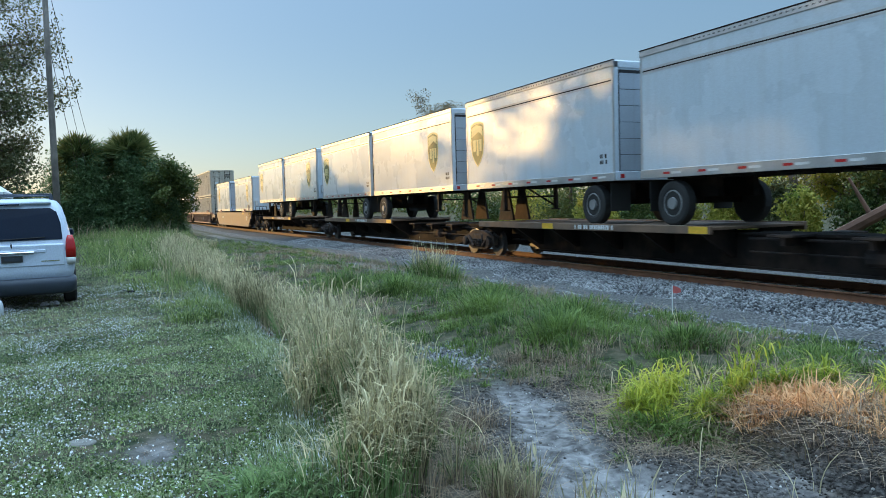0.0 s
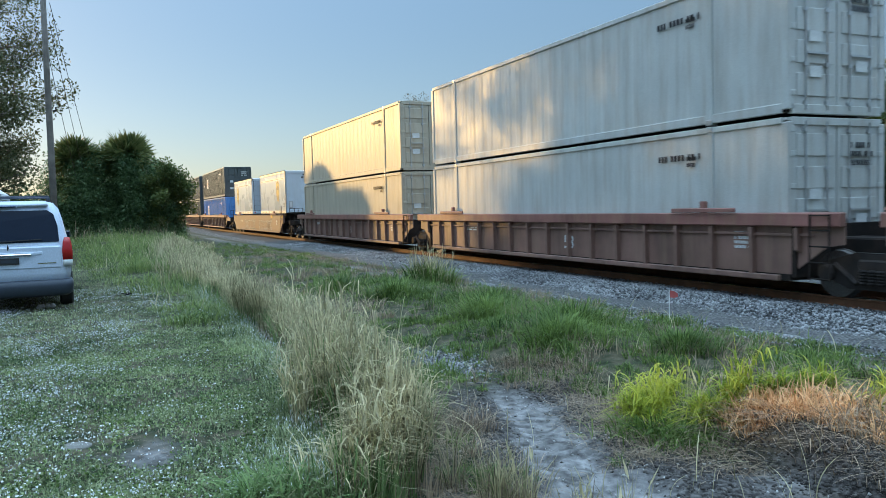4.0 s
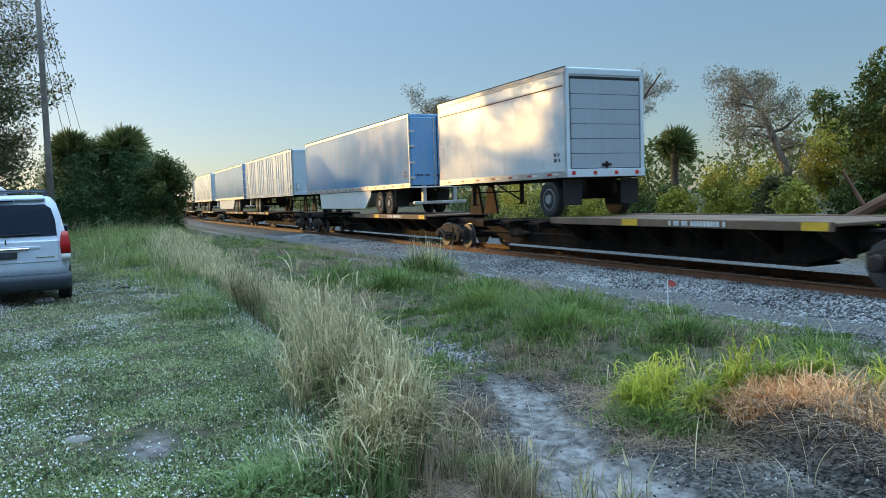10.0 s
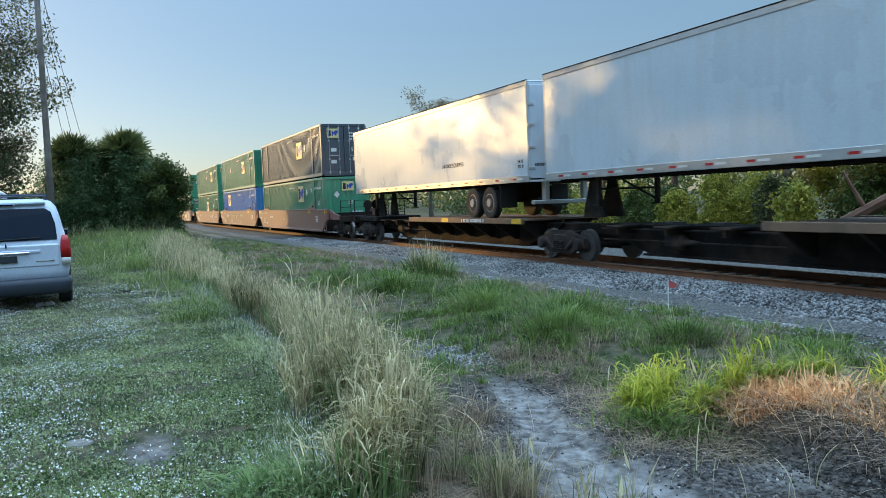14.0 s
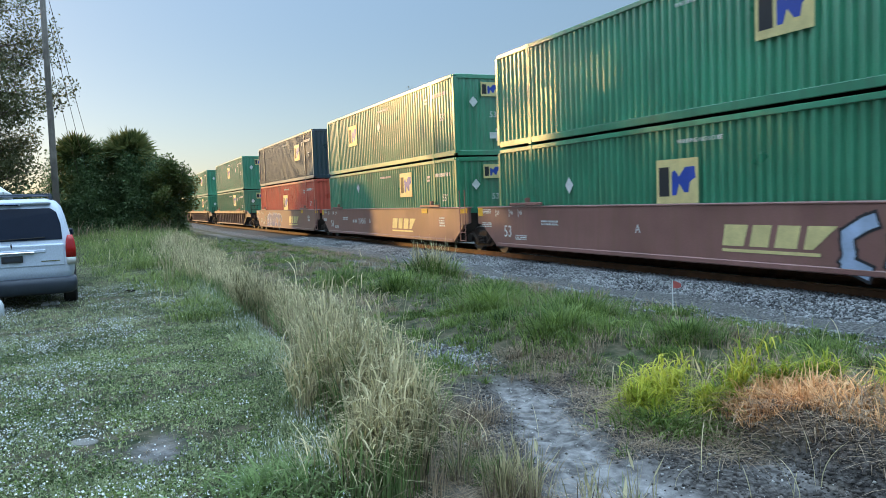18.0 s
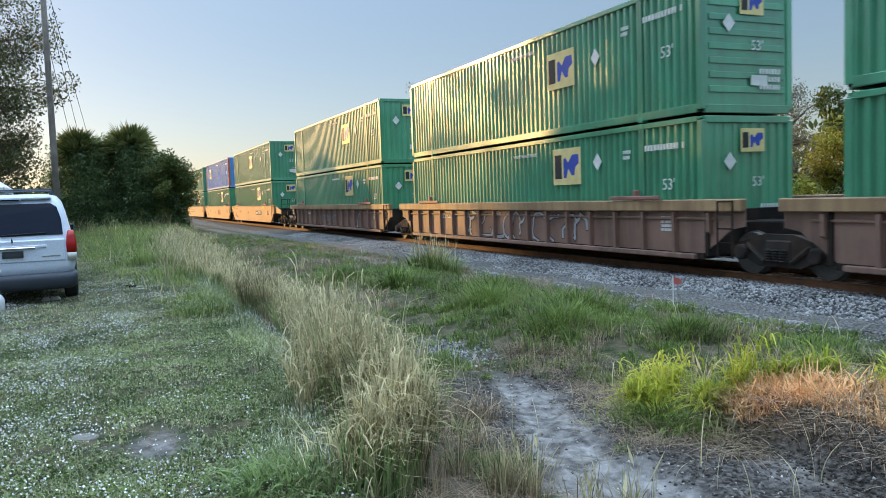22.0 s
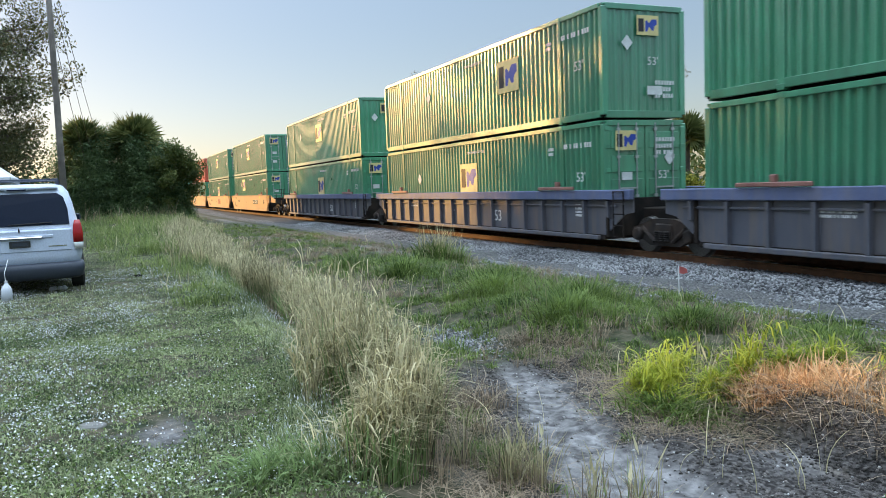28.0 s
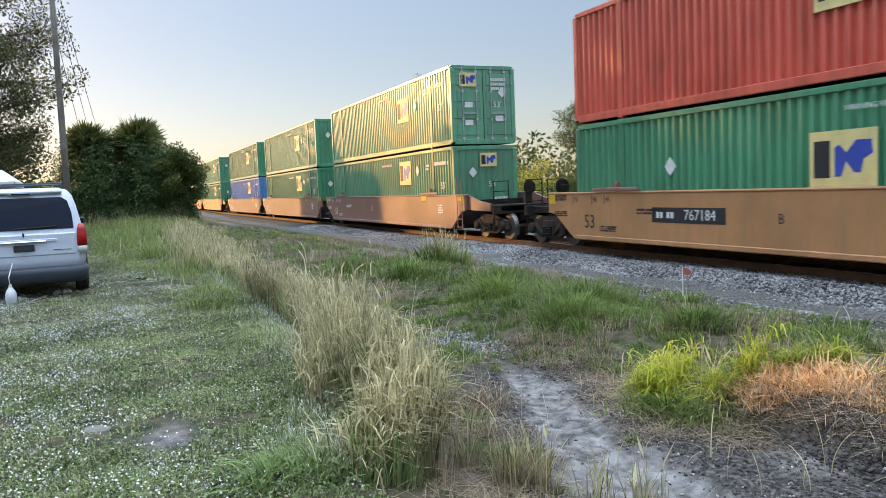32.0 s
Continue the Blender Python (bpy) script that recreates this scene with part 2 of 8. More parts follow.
CREAMY = material("container_cream", (0.5, 0.46, 0.38), 0.42, vary=0.12, scale=0.7, dirt=(0.22, 0.14, 0.08), dirt_amount=0.5, streak=True, bump=0.05)
BEIGE = material("container_beige", (0.5, 0.45, 0.35), 0.45, vary=0.12, scale=0.7, dirt=(0.3, 0.22, 0.13), dirt_amount=0.4, streak=True, bump=0.05)
ORANGE = material("paint_orange", (0.5, 0.1, 0.03), 0.45, vary=0.15)
TRAILER = material("trailer_white", (0.58, 0.645, 0.71), 0.28, coat=0.6, vary=0.05, scale=0.5, dirt=(0.4, 0.4, 0.38), dirt_amount=0.2, streak=True, jitter=0.06, bump=0.03)
DOOR_GREY = material("trailer_door_grey", (0.35, 0.39, 0.44), 0.35, vary=0.06, scale=0.6, dirt=(0.25, 0.25, 0.24), dirt_amount=0.3, streak=True, bump=0.03)
TRAILER_BLUE = material("trailer_silver_blue", (0.12, 0.3, 0.57), 0.2, spec=0.8, vary=0.06, scale=0.5, dirt=(0.3, 0.33, 0.36), dirt_amount=0.3, streak=True, bump=0.03)
TRIM = material("aluminium_trim", (0.5, 0.51, 0.52), 0.42, metal=0.6, vary=0.12, bump=0.05)
TAPE_RED = material("tape_red", (0.45, 0.02, 0.02), 0.35, vary=0.1, bump=0)
TAPE_WHITE = material("tape_white", (0.75, 0.75, 0.75), 0.35, vary=0.05, bump=0)
MARK = material("white_marking", (0.7, 0.71, 0.7), 0.55, vary=0.15, scale=5, bump=0)
MARK_DARK = material("dark_marking", (0.02, 0.02, 0.025), 0.6, vary=0.2, bump=0)
MARK_RED = material("dark_red_marking", (0.3, 0.06, 0.05), 0.6, vary=0.2, scale=4, bump=0)
MARK_YELLOW = material("yellow_marking", (0.7, 0.42, 0.03), 0.55, vary=0.2, scale=5, bump=0)
CREAM = material("cream_panel", (0.72, 0.6, 0.27), 0.5, vary=0.12, scale=3, bump=0)
LOGO_BLUE = material("logo_blue", (0.03, 0.07, 0.4), 0.5, vary=0.15, bump=0)
SHIELD = material("shield_brown", (0.09, 0.055, 0.012), 0.45, vary=0.15, bump=0)
SHIELD_OLIVE = material("shield_olive", (0.07, 0.085, 0.015), 0.45, vary=0.15, bump=0)
GOLD = material("shield_gold", (0.5, 0.33, 0.05), 0.45, vary=0.15, bump=0)
BROWN = material("wagon_brown", (0.27, 0.13, 0.113), 0.4, coat=0.3, vary=0.2, scale=0.8, dirt=(0.22, 0.12, 0.08), dirt_amount=0.5, streak=True, bump=0.1)
DEEP_BROWN = material("wagon_deep_brown", (0.15, 0.078, 0.062), 0.45, vary=0.3, scale=0.8, dirt=(0.2, 0.13, 0.09), dirt_amount=0.55, streak=True, bump=0.1)
RUSTY = material("wagon_rusty_brown", (0.21, 0.12, 0.095), 0.5, vary=0.4, scale=1.0, dirt=(0.3, 0.2, 0.14), dirt_amount=0.55, streak=True, bump=0.12)
CHORD_RED = material("wagon_red_brown", (0.27, 0.12, 0.1), 0.5, vary=0.3, scale=0.8, dirt=(0.34, 0.2, 0.13), dirt_amount=0.6, streak=True, bump=0.1)
CHORD_OCHRE = material("wagon_ochre_rust", (0.36, 0.23, 0.12), 0.55, vary=0.35, scale=0.8, dirt=(0.16, 0.08, 0.05), dirt_amount=0.7, streak=True, bump=0.1)
TAN = material("wagon_tan", (0.47, 0.225, 0.095), 0.5, vary=0.2, scale=0.8, dirt=(0.33, 0.19, 0.1), dirt_amount=0.6, streak=True, bump=0.08)
SLATE = material("wagon_slate", (0.1, 0.105, 0.13), 0.5, vary=0.2, scale=0.9, dirt=(0.2, 0.15, 0.11), dirt_amount=0.55, streak=True, bump=0.1)
FADED_BLUE = material("wagon_faded_blue", (0.11, 0.14, 0.26), 0.6, vary=0.2, scale=0.9, dirt=(0.2, 0.19, 0.2), dirt_amount=0.5, streak=True, bump=0.08)
DECK = material("flat_wagon_deck", (0.19, 0.12, 0.075), 0.75, vary=0.3, scale=1.2, dirt=(0.07, 0.06, 0.05), dirt_amount=0.7, bump=0.2)
UNDER = material("underframe_grime", (0.018, 0.015, 0.014), 0.85, spec=0.15, vary=0.4, scale=2, dirt=(0.09, 0.06, 0.042), dirt_amount=0.5, bump=0.25)
TRUCK = material("cast_steel_grime", (0.032, 0.027, 0.025), 0.8, spec=0.2, vary=0.4, scale=3, dirt=(0.15, 0.09, 0.06), dirt_amount=0.5, bump=0.25)
WHEEL = material("wheel_steel", (0.08, 0.065, 0.058), 0.55, metal=0.5, vary=0.3, bump=0.1)
TREAD = material("bright_tread", (0.5, 0.5, 0.5), 0.25, metal=0.9, vary=0.1, bump=0)
WHEEL_TREAD = material("worn_wheel_tread", (0.16, 0.15, 0.145), 0.45, metal=0.6, vary=0.15, bump=0.05)
RUBBER = material("tyre_rubber", (0.022, 0.022, 0.022), 0.85, vary=0.3, bump=0.3)
RIM = material("wheel_rim_grey", (0.2, 0.2, 0.2), 0.5, vary=0.25, bump=0.1)
RAIL_RUST = material("rail_rust", (0.17, 0.075, 0.035), 0.75, vary=0.3, scale=3, bump=0.2)
TIE_WOOD = material("weathered_tie_wood", (0.12, 0.095, 0.075), 0.85, vary=0.35, scale=4, bump=0.4)
BLACKOUT = material("black_rubber", (0.012, 0.012, 0.012), 0.7, vary=0.2, bump=0.1)
SPRAY = material("graffiti_silver", (0.4, 0.4, 0.41), 0.5, vary=0.25, scale=2, bump=0)
SPRAY_DEEP = material("graffiti_deep_blue", (0.03, 0.075, 0.27), 0.5, vary=0.35, scale=2, bump=0)
SPRAY_PALE = material("graffiti_pale_blue", (0.45, 0.55, 0.7), 0.5, vary=0.2, scale=2, bump=0)
SPRAY_BLUE = material("graffiti_blue", (0.36, 0.44, 0.6), 0.5, vary=0.3, scale=2, bump=0)


# ---- the ground ----
def smooth_step(a, b, v):
    t = np.clip((np.asarray(v, float) - a) / (b - a), 0, 1)
    return t * t * (3 - 2 * t)


def waves(x, y, seed, size):
    """Cheap smooth noise between -1 and 1, for arrays."""
    r = np.random.RandomState(seed)
    out = 0
    for k in range(5):
        a, p, f = r.uniform(0, 6.28), r.uniform(0, 6.28), r.uniform(0.6, 1.8) / size
        out = out + np.sin((x * np.cos(a) + y * np.sin(a)) * f * 2 + p) * np.cos((x * np.sin(a * 1.7) - y * np.cos(a * 1.7)) * f + p * 2)
    return out / 3.0


def bank(x):
    """The line of the tall grass, where the lawn drops to the swale."""
    return np.interp(-np.asarray(x, float), [0, 3, 4.5, 6.0, 8.4, 12.4, 17.2, 40, 80], [1.0, 1.25, 1.5, 1.8, 2.0, 2.05, 2.1, 3.9, 6.5])


def track_line(x):
    """The middle of the worn sandy track."""
    return np.interp(-np.asarray(x, float), [1.0, 3.0, 3.7, 4.4, 5.2, 6.05, 6.9, 7.4], [1.9, 2.6, 2.85, 3.0, 3.3, 3.62, 3.74, 3.85])


def path_mask(x, y):
    """1 on the worn sandy track through the swale."""
    mid = track_line(x)
    half = np.interp(-np.asarray(x, float), [1.0, 3.7, 4.4, 5.2, 6.0, 6.8, 7.3], [0.7, 0.6, 0.44, 0.38, 0.33, 0.2, 0.0])
    d = np.abs(y - mid) + 0.1 * waves(x, y, 3, 0.5) + 0.08 * waves(x, y, 17, 0.17)
    return smooth_step(half + 0.1, half - 0.18, d) * smooth_step(3.0, 1.0, x)


def soil_mask(x, y):
    """1 on the dark trodden earth beside the sandy track."""
    d = y - track_line(x) + 0.15 * waves(x, y, 14, 0.45)
    return smooth_step(-0.75, -0.55, d) * smooth_step(0.25, 0.0, d - np.interp(-np.asarray(x, float), [3.0, 4.0, 4.6, 6.0, 7.0], [1.8, 1.1, 0.75, 0.7, 0.6])) * smooth_step(7.6, 6.6, -np.asarray(x, float)) * smooth_step(3.0, 1.0, x)


def height(x, y):
    x, y = np.asarray(x, float), np.asarray(y, float)
    b = bank(x)
    lawn = 0.18 + 0.006 * np.clip(-x, 0, 20) + 0.025 * waves(x, y, 1, 1.5) + 0.012 * waves(x, y, 2, 0.4)
    swale = -0.12 + 0.03 * waves(x, y, 4, 0.8) + 0.012 * waves(x, y, 5, 0.25)
    z = lawn + (swale - lawn) * smooth_step(-0.65, 0.75, y - b)
    far = smooth_step(10, 30, -x)
    z = z + (0.16 * (1 - far) + 0.05 * far) * smooth_step(4.0, 5.6, y) * smooth_step(7.8, 6.4, y)
    z = z - 0.14 * smooth_step(7.2, 9.2, y)
    z = z - 0.05 * path_mask(x, y)
    off = y - track_line(x)
    tread = sum(np.sin((x * 0.87 + side * off * 0.5) * 62) * np.exp(-((off - side * 0.19) / 0.1) ** 2) for side in (-1, 1))
    z = z + path_mask(x, y) * (0.011 * tread * (0.6 + 0.6 * waves(x, y, 16, 0.3)) + 0.012 * waves(x, y, 18, 0.12)) + 0.02 * soil_mask(x, y) * waves(x, y, 12, 0.25)
    mound = np.exp(-((x + 3.6) / 1.12) ** 4) * smooth_step(4.2, 4.6, y + 0.1 * waves(x, y, 6, 0.4)) * smooth_step(6.1, 4.9, y)
    z = z + (0.24 - 0.05 * (x + 3.6)) * mound * (1 + 0.1 * waves(x, y, 6, 0.6))
    z = z + 0.12 * np.exp(-(((x + 8.6) / 1.4) ** 2 + ((y - 5.2) / 0.8) ** 2))
    z = z + (0.02 - z) * smooth_step(15.5, 18.5, y)
    fade = smooth_step(60, 140, np.hypot(x, y))
    return z * (1 - fade) + 0.05 * fade


def spaced(lo, hi, step, out_lo, out_hi, grow=1.18):
    a = list(np.arange(lo, hi + 1e-6, step))
    s, v = step, lo
    while v > out_lo:
        s *= grow
        v -= s
        a.insert(0, v)
    s, v = step, hi
    while v < out_hi:
        s *= grow
        v += s
        a.append(v)
    return np.array(a)


def ground_material():
    """Soil and turf, pale sand on the track and grey grit by the line, by the mesh's own kind attribute."""
    m = bpy.data.materials.new("ground_soil_and_turf")
    m.use_nodes = True
    n, l = m.node_tree.nodes, m.node_tree.links
    b = n["Principled BSDF"]
    b.inputs["Roughness"].default_value = 0.95
    b.inputs["Specular IOR Level"].default_value = 0.2
    co, at = n.new("ShaderNodeTexCoord"), n.new("ShaderNodeVertexColor")
    at.layer_name = "kind"
    sep = n.new("ShaderNodeSeparateColor")
    l.new(at.outputs["Color"], sep.inputs[0])

    def tone(scale, detail, c0, c1, p0=0.35, p1=0.65):
        t, r = n.new("ShaderNodeTexNoise"), n.new("ShaderNodeValToRGB")
        t.inputs["Scale"].default_value, t.inputs["Detail"].default_value = scale, detail
        l.new(co.outputs["Object"], t.inputs["Vector"])
        r.color_ramp.elements[0].position, r.color_ramp.elements[1].position = p0, p1
        r.color_ramp.elements[0].color, r.color_ramp.elements[1].color = (*c0, 1), (*c1, 1)
        l.new(t.outputs["Fac"], r.inputs[0])
        return r.outputs[0], t

    turf, _ = tone(5.0, 10, (0.022, 0.034, 0.012), (0.125, 0.105, 0.07), 0.38, 0.66)
    sand, fine = tone(9.0, 14, (0.085, 0.08, 0.078), (0.33, 0.318, 0.312), 0.34, 0.66)
    soil, _ = tone(24.0, 12, (0.024, 0.021, 0.02), (0.15, 0.138, 0.13), 0.4, 0.68)
    grit, _ = tone(30.0, 6, (0.04, 0.04, 0.04), (0.21, 0.205, 0.2), 0.4, 0.62)
    straw, _ = tone(9.0, 6, (0.1, 0.075, 0.05), (0.28, 0.21, 0.13))
    out = turf
    for k, src in ((at.outputs["Alpha"], soil), (sep.outputs[0], sand), (sep.outputs[1], grit), (sep.outputs[2], straw)):
        mx = n.new("ShaderNodeMix")
        mx.data_type = "RGBA"
        l.new(k, mx.inputs[0]), l.new(out, mx.inputs[6]), l.new(src, mx.inputs[7])
        out = mx.outputs[2]
    l.new(out, b.inputs["Base Color"])
    bp = n.new("ShaderNodeBump")
    bp.inputs["Strength"].default_value, bp.inputs["Distance"].default_value = 0.9, 0.04
    l.new(fine.outputs["Fac"], bp.inputs["Height"]), l.new(bp.outputs[0], b.inputs["Normal"])
    return m


def build_ground():
    xs, ys = spaced(-9.0, -2.5, 0.032, -3000, 1800, 1.07), spaced(1.6, 5.2, 0.032, -1800, 1800, 1.07)
    X, Y = np.meshgrid(xs, ys)
    Z = height(X, Y)
    nx, ny = len(xs), len(ys)
    i = np.arange(nx * ny).reshape(ny, nx)
    faces = np.stack([i[:-1, :-1], i[:-1, 1:], i[1:, 1:], i[1:, :-1]], -1).reshape(-1, 4)
    me = grid_mesh("ground", np.stack([X, Y, Z], -1).reshape(-1, 3), faces, ground_material(), True)
    sand = path_mask(X, Y)
    pit = np.exp(-(((X + 5.3) / 0.26) ** 2 + ((Y - 0.27) / 0.14) ** 2) * (1 + 0.9 * waves(X, Y, 13, 0.09)))
    face_of_mound = np.exp(-(((X + 3.68) / 0.24) ** 2 + ((Y - 4.14) / 0.2) ** 2))
    off = Y - track_line(X)
    # the tread's faint relief is put into the colour too, grooves darker
    ruts = sum(np.sin((X * 0.87 + side * off * 0.5) * 62 + 0.8 * waves(X, Y, 19, 0.3)) * np.exp(-((off - side * 0.2) / 0.12) ** 2) for side in (-1, 1))
    sand = sand * np.clip(0.8 + 0.3 * ruts * smooth_step(-0.6, 0.4, waves(X, Y, 21, 0.4)) + 0.3 * waves(X, Y, 22, 0.2), 0, 1)
    track = smooth_step(7.0, 7.4, Y + 0.3 * waves(X, Y, 8, 2.5)) * smooth_step(8.7, 8.2, Y) * smooth_step(-0.1, 0.3, waves(X, Y, 9, 1.6))
    sand = np.clip(np.maximum.reduce([sand, pit * 0.8, face_of_mound * 0.9, track * 0.6, 0.7 * np.exp(-(((X + 4.6) / 0.3) ** 2 + ((Y - 2.02) / 0.12) ** 2))]), 0, 1)
    grit = smooth_step(8.9, 9.5, Y + 0.25 * waves(X, Y, 10, 1.0)) * smooth_step(17.5, 16.5, Y)
    grit = np.maximum(grit, 0.9 * np.exp(-(((X + 8.5) / 0.6) ** 2 + ((Y - 3.9) / 0.3) ** 2)))
    straw = smooth_step(0.35, 0.9, np.exp(-(((X + 3.7) / 0.8) ** 2 + ((Y - 4.6) / 0.6) ** 2)) + 0.6 * smooth_step(0.1, 0.7, waves(X, Y, 11, 1.2)) * smooth_step(2.0, 3.2, Y) * smooth_step(6.5, 5, Y)) * (1 - sand)
    soil = np.clip(soil_mask(X, Y) + pit + 0.8 * np.exp(-(((X + 6.3) / 1.6) ** 2 + ((Y - 1.0) / 0.25) ** 2)) * smooth_step(0.0, 0.6, waves(X, Y, 15, 0.4)), 0, 1)
    face = smooth_step(4.16, 4.26, Y) * smooth_step(4.75, 4.6, Y) * np.exp(-((X + 3.3) / 0.85) ** 4)
    soil, sand, straw = np.maximum(soil, face), sand * (1 - face * (1 - 0.8 * face_of_mound)), straw * (1 - face)
    kind = np.stack([sand, grit, straw, soil], -1).reshape(-1, 4)
    layer = me.color_attributes.new("kind", "FLOAT_COLOR", "POINT")
    layer.data.foreach_set("color", kind.astype(np.float32).ravel())
    tagged(new("ground", me), "grassy verge with a worn sandy track", "ground", kind="structure")


build_ground()


# ---- the railway line ----
def stones(name, pts, sizes, mat, rng):
    """Broken stones: squashed eight-sided lumps joined into one mesh."""
    n = len(pts)
    base = np.array([(1, 0, 0), (-1, 0, 0), (0, 1, 0), (0, -1, 0), (0, 0, 1), (0, 0, -1)], float)
    tri = np.array([(0, 2, 4), (2, 1, 4), (1, 3, 4), (3, 0, 4), (2, 0, 5), (1, 2, 5), (3, 1, 5), (0, 3, 5)])
    jit = base[None] * rng.uniform(0.65, 1.2, (n, 6, 1)) + rng.uniform(-0.25, 0.25, (n, 6, 3))
    a, b = rng.uniform(0, 6.28, n), rng.uniform(-0.7, 0.7, n)
    ca, sa, cb, sb = np.cos(a), np.sin(a), np.cos(b), np.sin(b)
    x, y, z = jit[..., 0], jit[..., 1], jit[..., 2] * 0.75
    y, z = y * cb[:, None] - z * sb[:, None], y * sb[:, None] + z * cb[:, None]
    x, y = x * ca[:, None] - y * sa[:, None], x * sa[:, None] + y * ca[:, None]
    v = np.stack([x, y, z], -1) * sizes[:, None, None] + pts[:, None, :]
    f = (tri[None] + 6 * np.arange(n)[:, None, None]).reshape(-1, 3)
    return grid_mesh(name, v.reshape(-1, 3), f, mat)


def stone_material(name, lo, hi):
    m = leaf_material(name, lo, hi, through=0.0, rough=0.85)
    return m


def bed_top(y):
    """The ballast's cross-section."""
    d = np.abs(np.asarray(y, float) - TRACK_Y)
    return np.interp(d, [0, 0.55, 0.95, 1.55, 2.0, 3.35], [-0.2, -0.19, -0.17, -0.15, -0.2, -0.36])


TRACK_Y = 12.88
GREY_STONE = stone_material("ballast_stone", (0.045, 0.045, 0.05), (0.5, 0.5, 0.5))


def build_line():
    rng = np.random.RandomState(4)
    bed_mat = material("ballast_bed", (0.045, 0.045, 0.046), 0.9, vary=0.4, scale=5, fine=22, bump=1.0)
    xs, ds = spaced(-60, 5, 0.5, -2500, 1500), np.array([-3.6, -3.35, -2.7, -2.0, -1.55, -0.95, -0.5, 0, 0.5, 0.95, 1.55, 2.0, 2.7, 3.35, 3.6])
    X, D = np.meshgrid(xs, ds)
    Z = bed_top(TRACK_Y + D) + 0.012 * waves(X, D, 20, 0.5)
    Z[0], Z[-1] = -0.7, -0.7
    i = np.arange(X.size).reshape(X.shape)
    f = np.stack([i[:-1, :-1], i[:-1, 1:], i[1:, 1:], i[1:, :-1]], -1).reshape(-1, 4)
    bed = tagged(new("ballast_bed", grid_mesh("ballast_bed", np.stack([X, TRACK_Y + D, Z], -1).reshape(-1, 3), f, bed_mat, True)), "grey crushed stone ballast under the track", "ballast", kind="structure")
    n = 42000
    x = -4.5 - 42 * rng.uniform(0, 1, n) ** 1.7
    d = -3.5 + 2.9 * rng.uniform(0, 1, n)
    p = np.stack([x, TRACK_Y + d, bed_top(TRACK_Y + d) + rng.uniform(-0.005, 0.022, n)], -1)
    part("ballast_stones", stones("ballast_stones", p, rng.uniform(0.018, 0.042, n), GREY_STONE, rng), bed, "loose grey crushed stone")["kind"] = "stuff"
    n = 3500
    p = np.stack([rng.uniform(-22, -4, n), TRACK_Y - 3.5 - 1.0 * rng.uniform(0, 1, n) ** 2.2, np.zeros(n)], -1)
    p[:, 2] = height(p[:, 0], p[:, 1]) + 0.01
    part("ballast_stones", stones("spilled_stones", p, rng.uniform(0.012, 0.03, n), GREY_STONE, rng), bed, "spilled grey stone")["kind"] = "stuff"
    track = thing("railway_track", pose(0, TRACK_Y, 0), "rusty steel rails on weathered wooden ties", "railway track", kind="structure")
    prof = [(-0.07, -0.18), (0.07, -0.18), (0.07, -0.165), (0.012, -0.145), (0.01, -0.045), (0.036, -0.03), (0.036, -0.006), (0.028, 0.0), (-0.028, 0.0), (-0.036, -0.006), (-0.036, -0.03), (-0.01, -0.045), (-0.012, -0.145), (-0.07, -0.165)]
    for y in (-0.7525, 0.7525):
        r = part("rail", Shape().across([(a, b) for a, b in prof], -2400, 1400).mesh("rail", RAIL_RUST), track, at=pose(0, y, 0))
        part("rail_head", Shape().box(-2400, 1400, -0.026, 0.026, -0.0005, 0.0012).mesh("rail_head", TREAD), r, "polished running surface")
    tie = Shape().box(-0.115, 0.115, -1.3, 1.3, -0.36, -0.165, 0.012).mesh("tie", TIE_WOOD)
    plate = Shape().box(-0.1, 0.1, -0.17, 0.17, -0.168, -0.155, 0.004).box(-0.03, -0.01, -0.1, -0.07, -0.16, -0.13).box(0.01, 0.03, 0.07, 0.1, -0.16, -0.13).mesh("tie_plate", RAIL_RUST)
    r = random.Random(2)
    for i in range(100):
        t = part("tie", tie, track, at=pose(-50 + i * 0.53, r.uniform(-0.04, 0.04), r.uniform(-0.008, 0.006), 0, 0, r.uniform(-0.6, 0.6)))
        for y in (-0.7525, 0.7525):
            part("tie_plate", plate, t, at=pose(0, y, 0))


build_line()


# ---- the train: things are built with x along the track, y across it, z up from the rail's top ----
TRACK_Y = 12.88  # centre of the track
SPEED = 24.49  # metres a second
MOVING = []


def on_train(name, u, z, label, category, group=""):
    """A thing that rides with the train; u: the place of its origin along the track at the clip's start."""
    ob = thing(name, pose(u, TRACK_Y, z), label, category, group)
    MOVING.append((ob, u, z))
    return ob


# -- intermodal containers --
LONG, WIDE, HIGH = 16.15, 2.6, 2.88
POST = 1.98  # from the end to the inner lifting posts


def corrugated(x0, x1, z0, z1, y, depth, pitch, side):
    """A sheet of vertical corrugations along x; side -1 faces -y."""
    k = max(2, round((x1 - x0) / pitch))
    p = (x1 - x0) / k
    pts = []
    for i in range(k):
        for a, d in ((0.0, 0), (0.3, 0), (0.48, 1), (0.82, 1)):
            pts.append((x0 + (i + a) * p, y - side * d * depth))
    pts.append((x1, y))
    v = [(x, yy, z) for z in (z0, z1) for x, yy in pts]
    n = len(pts)
    return v, [((i, i + 1, i + 1 + n, i + n) if side < 0 else (i + n, i + 1 + n, i + 1, i)) for i in range(n - 1)]


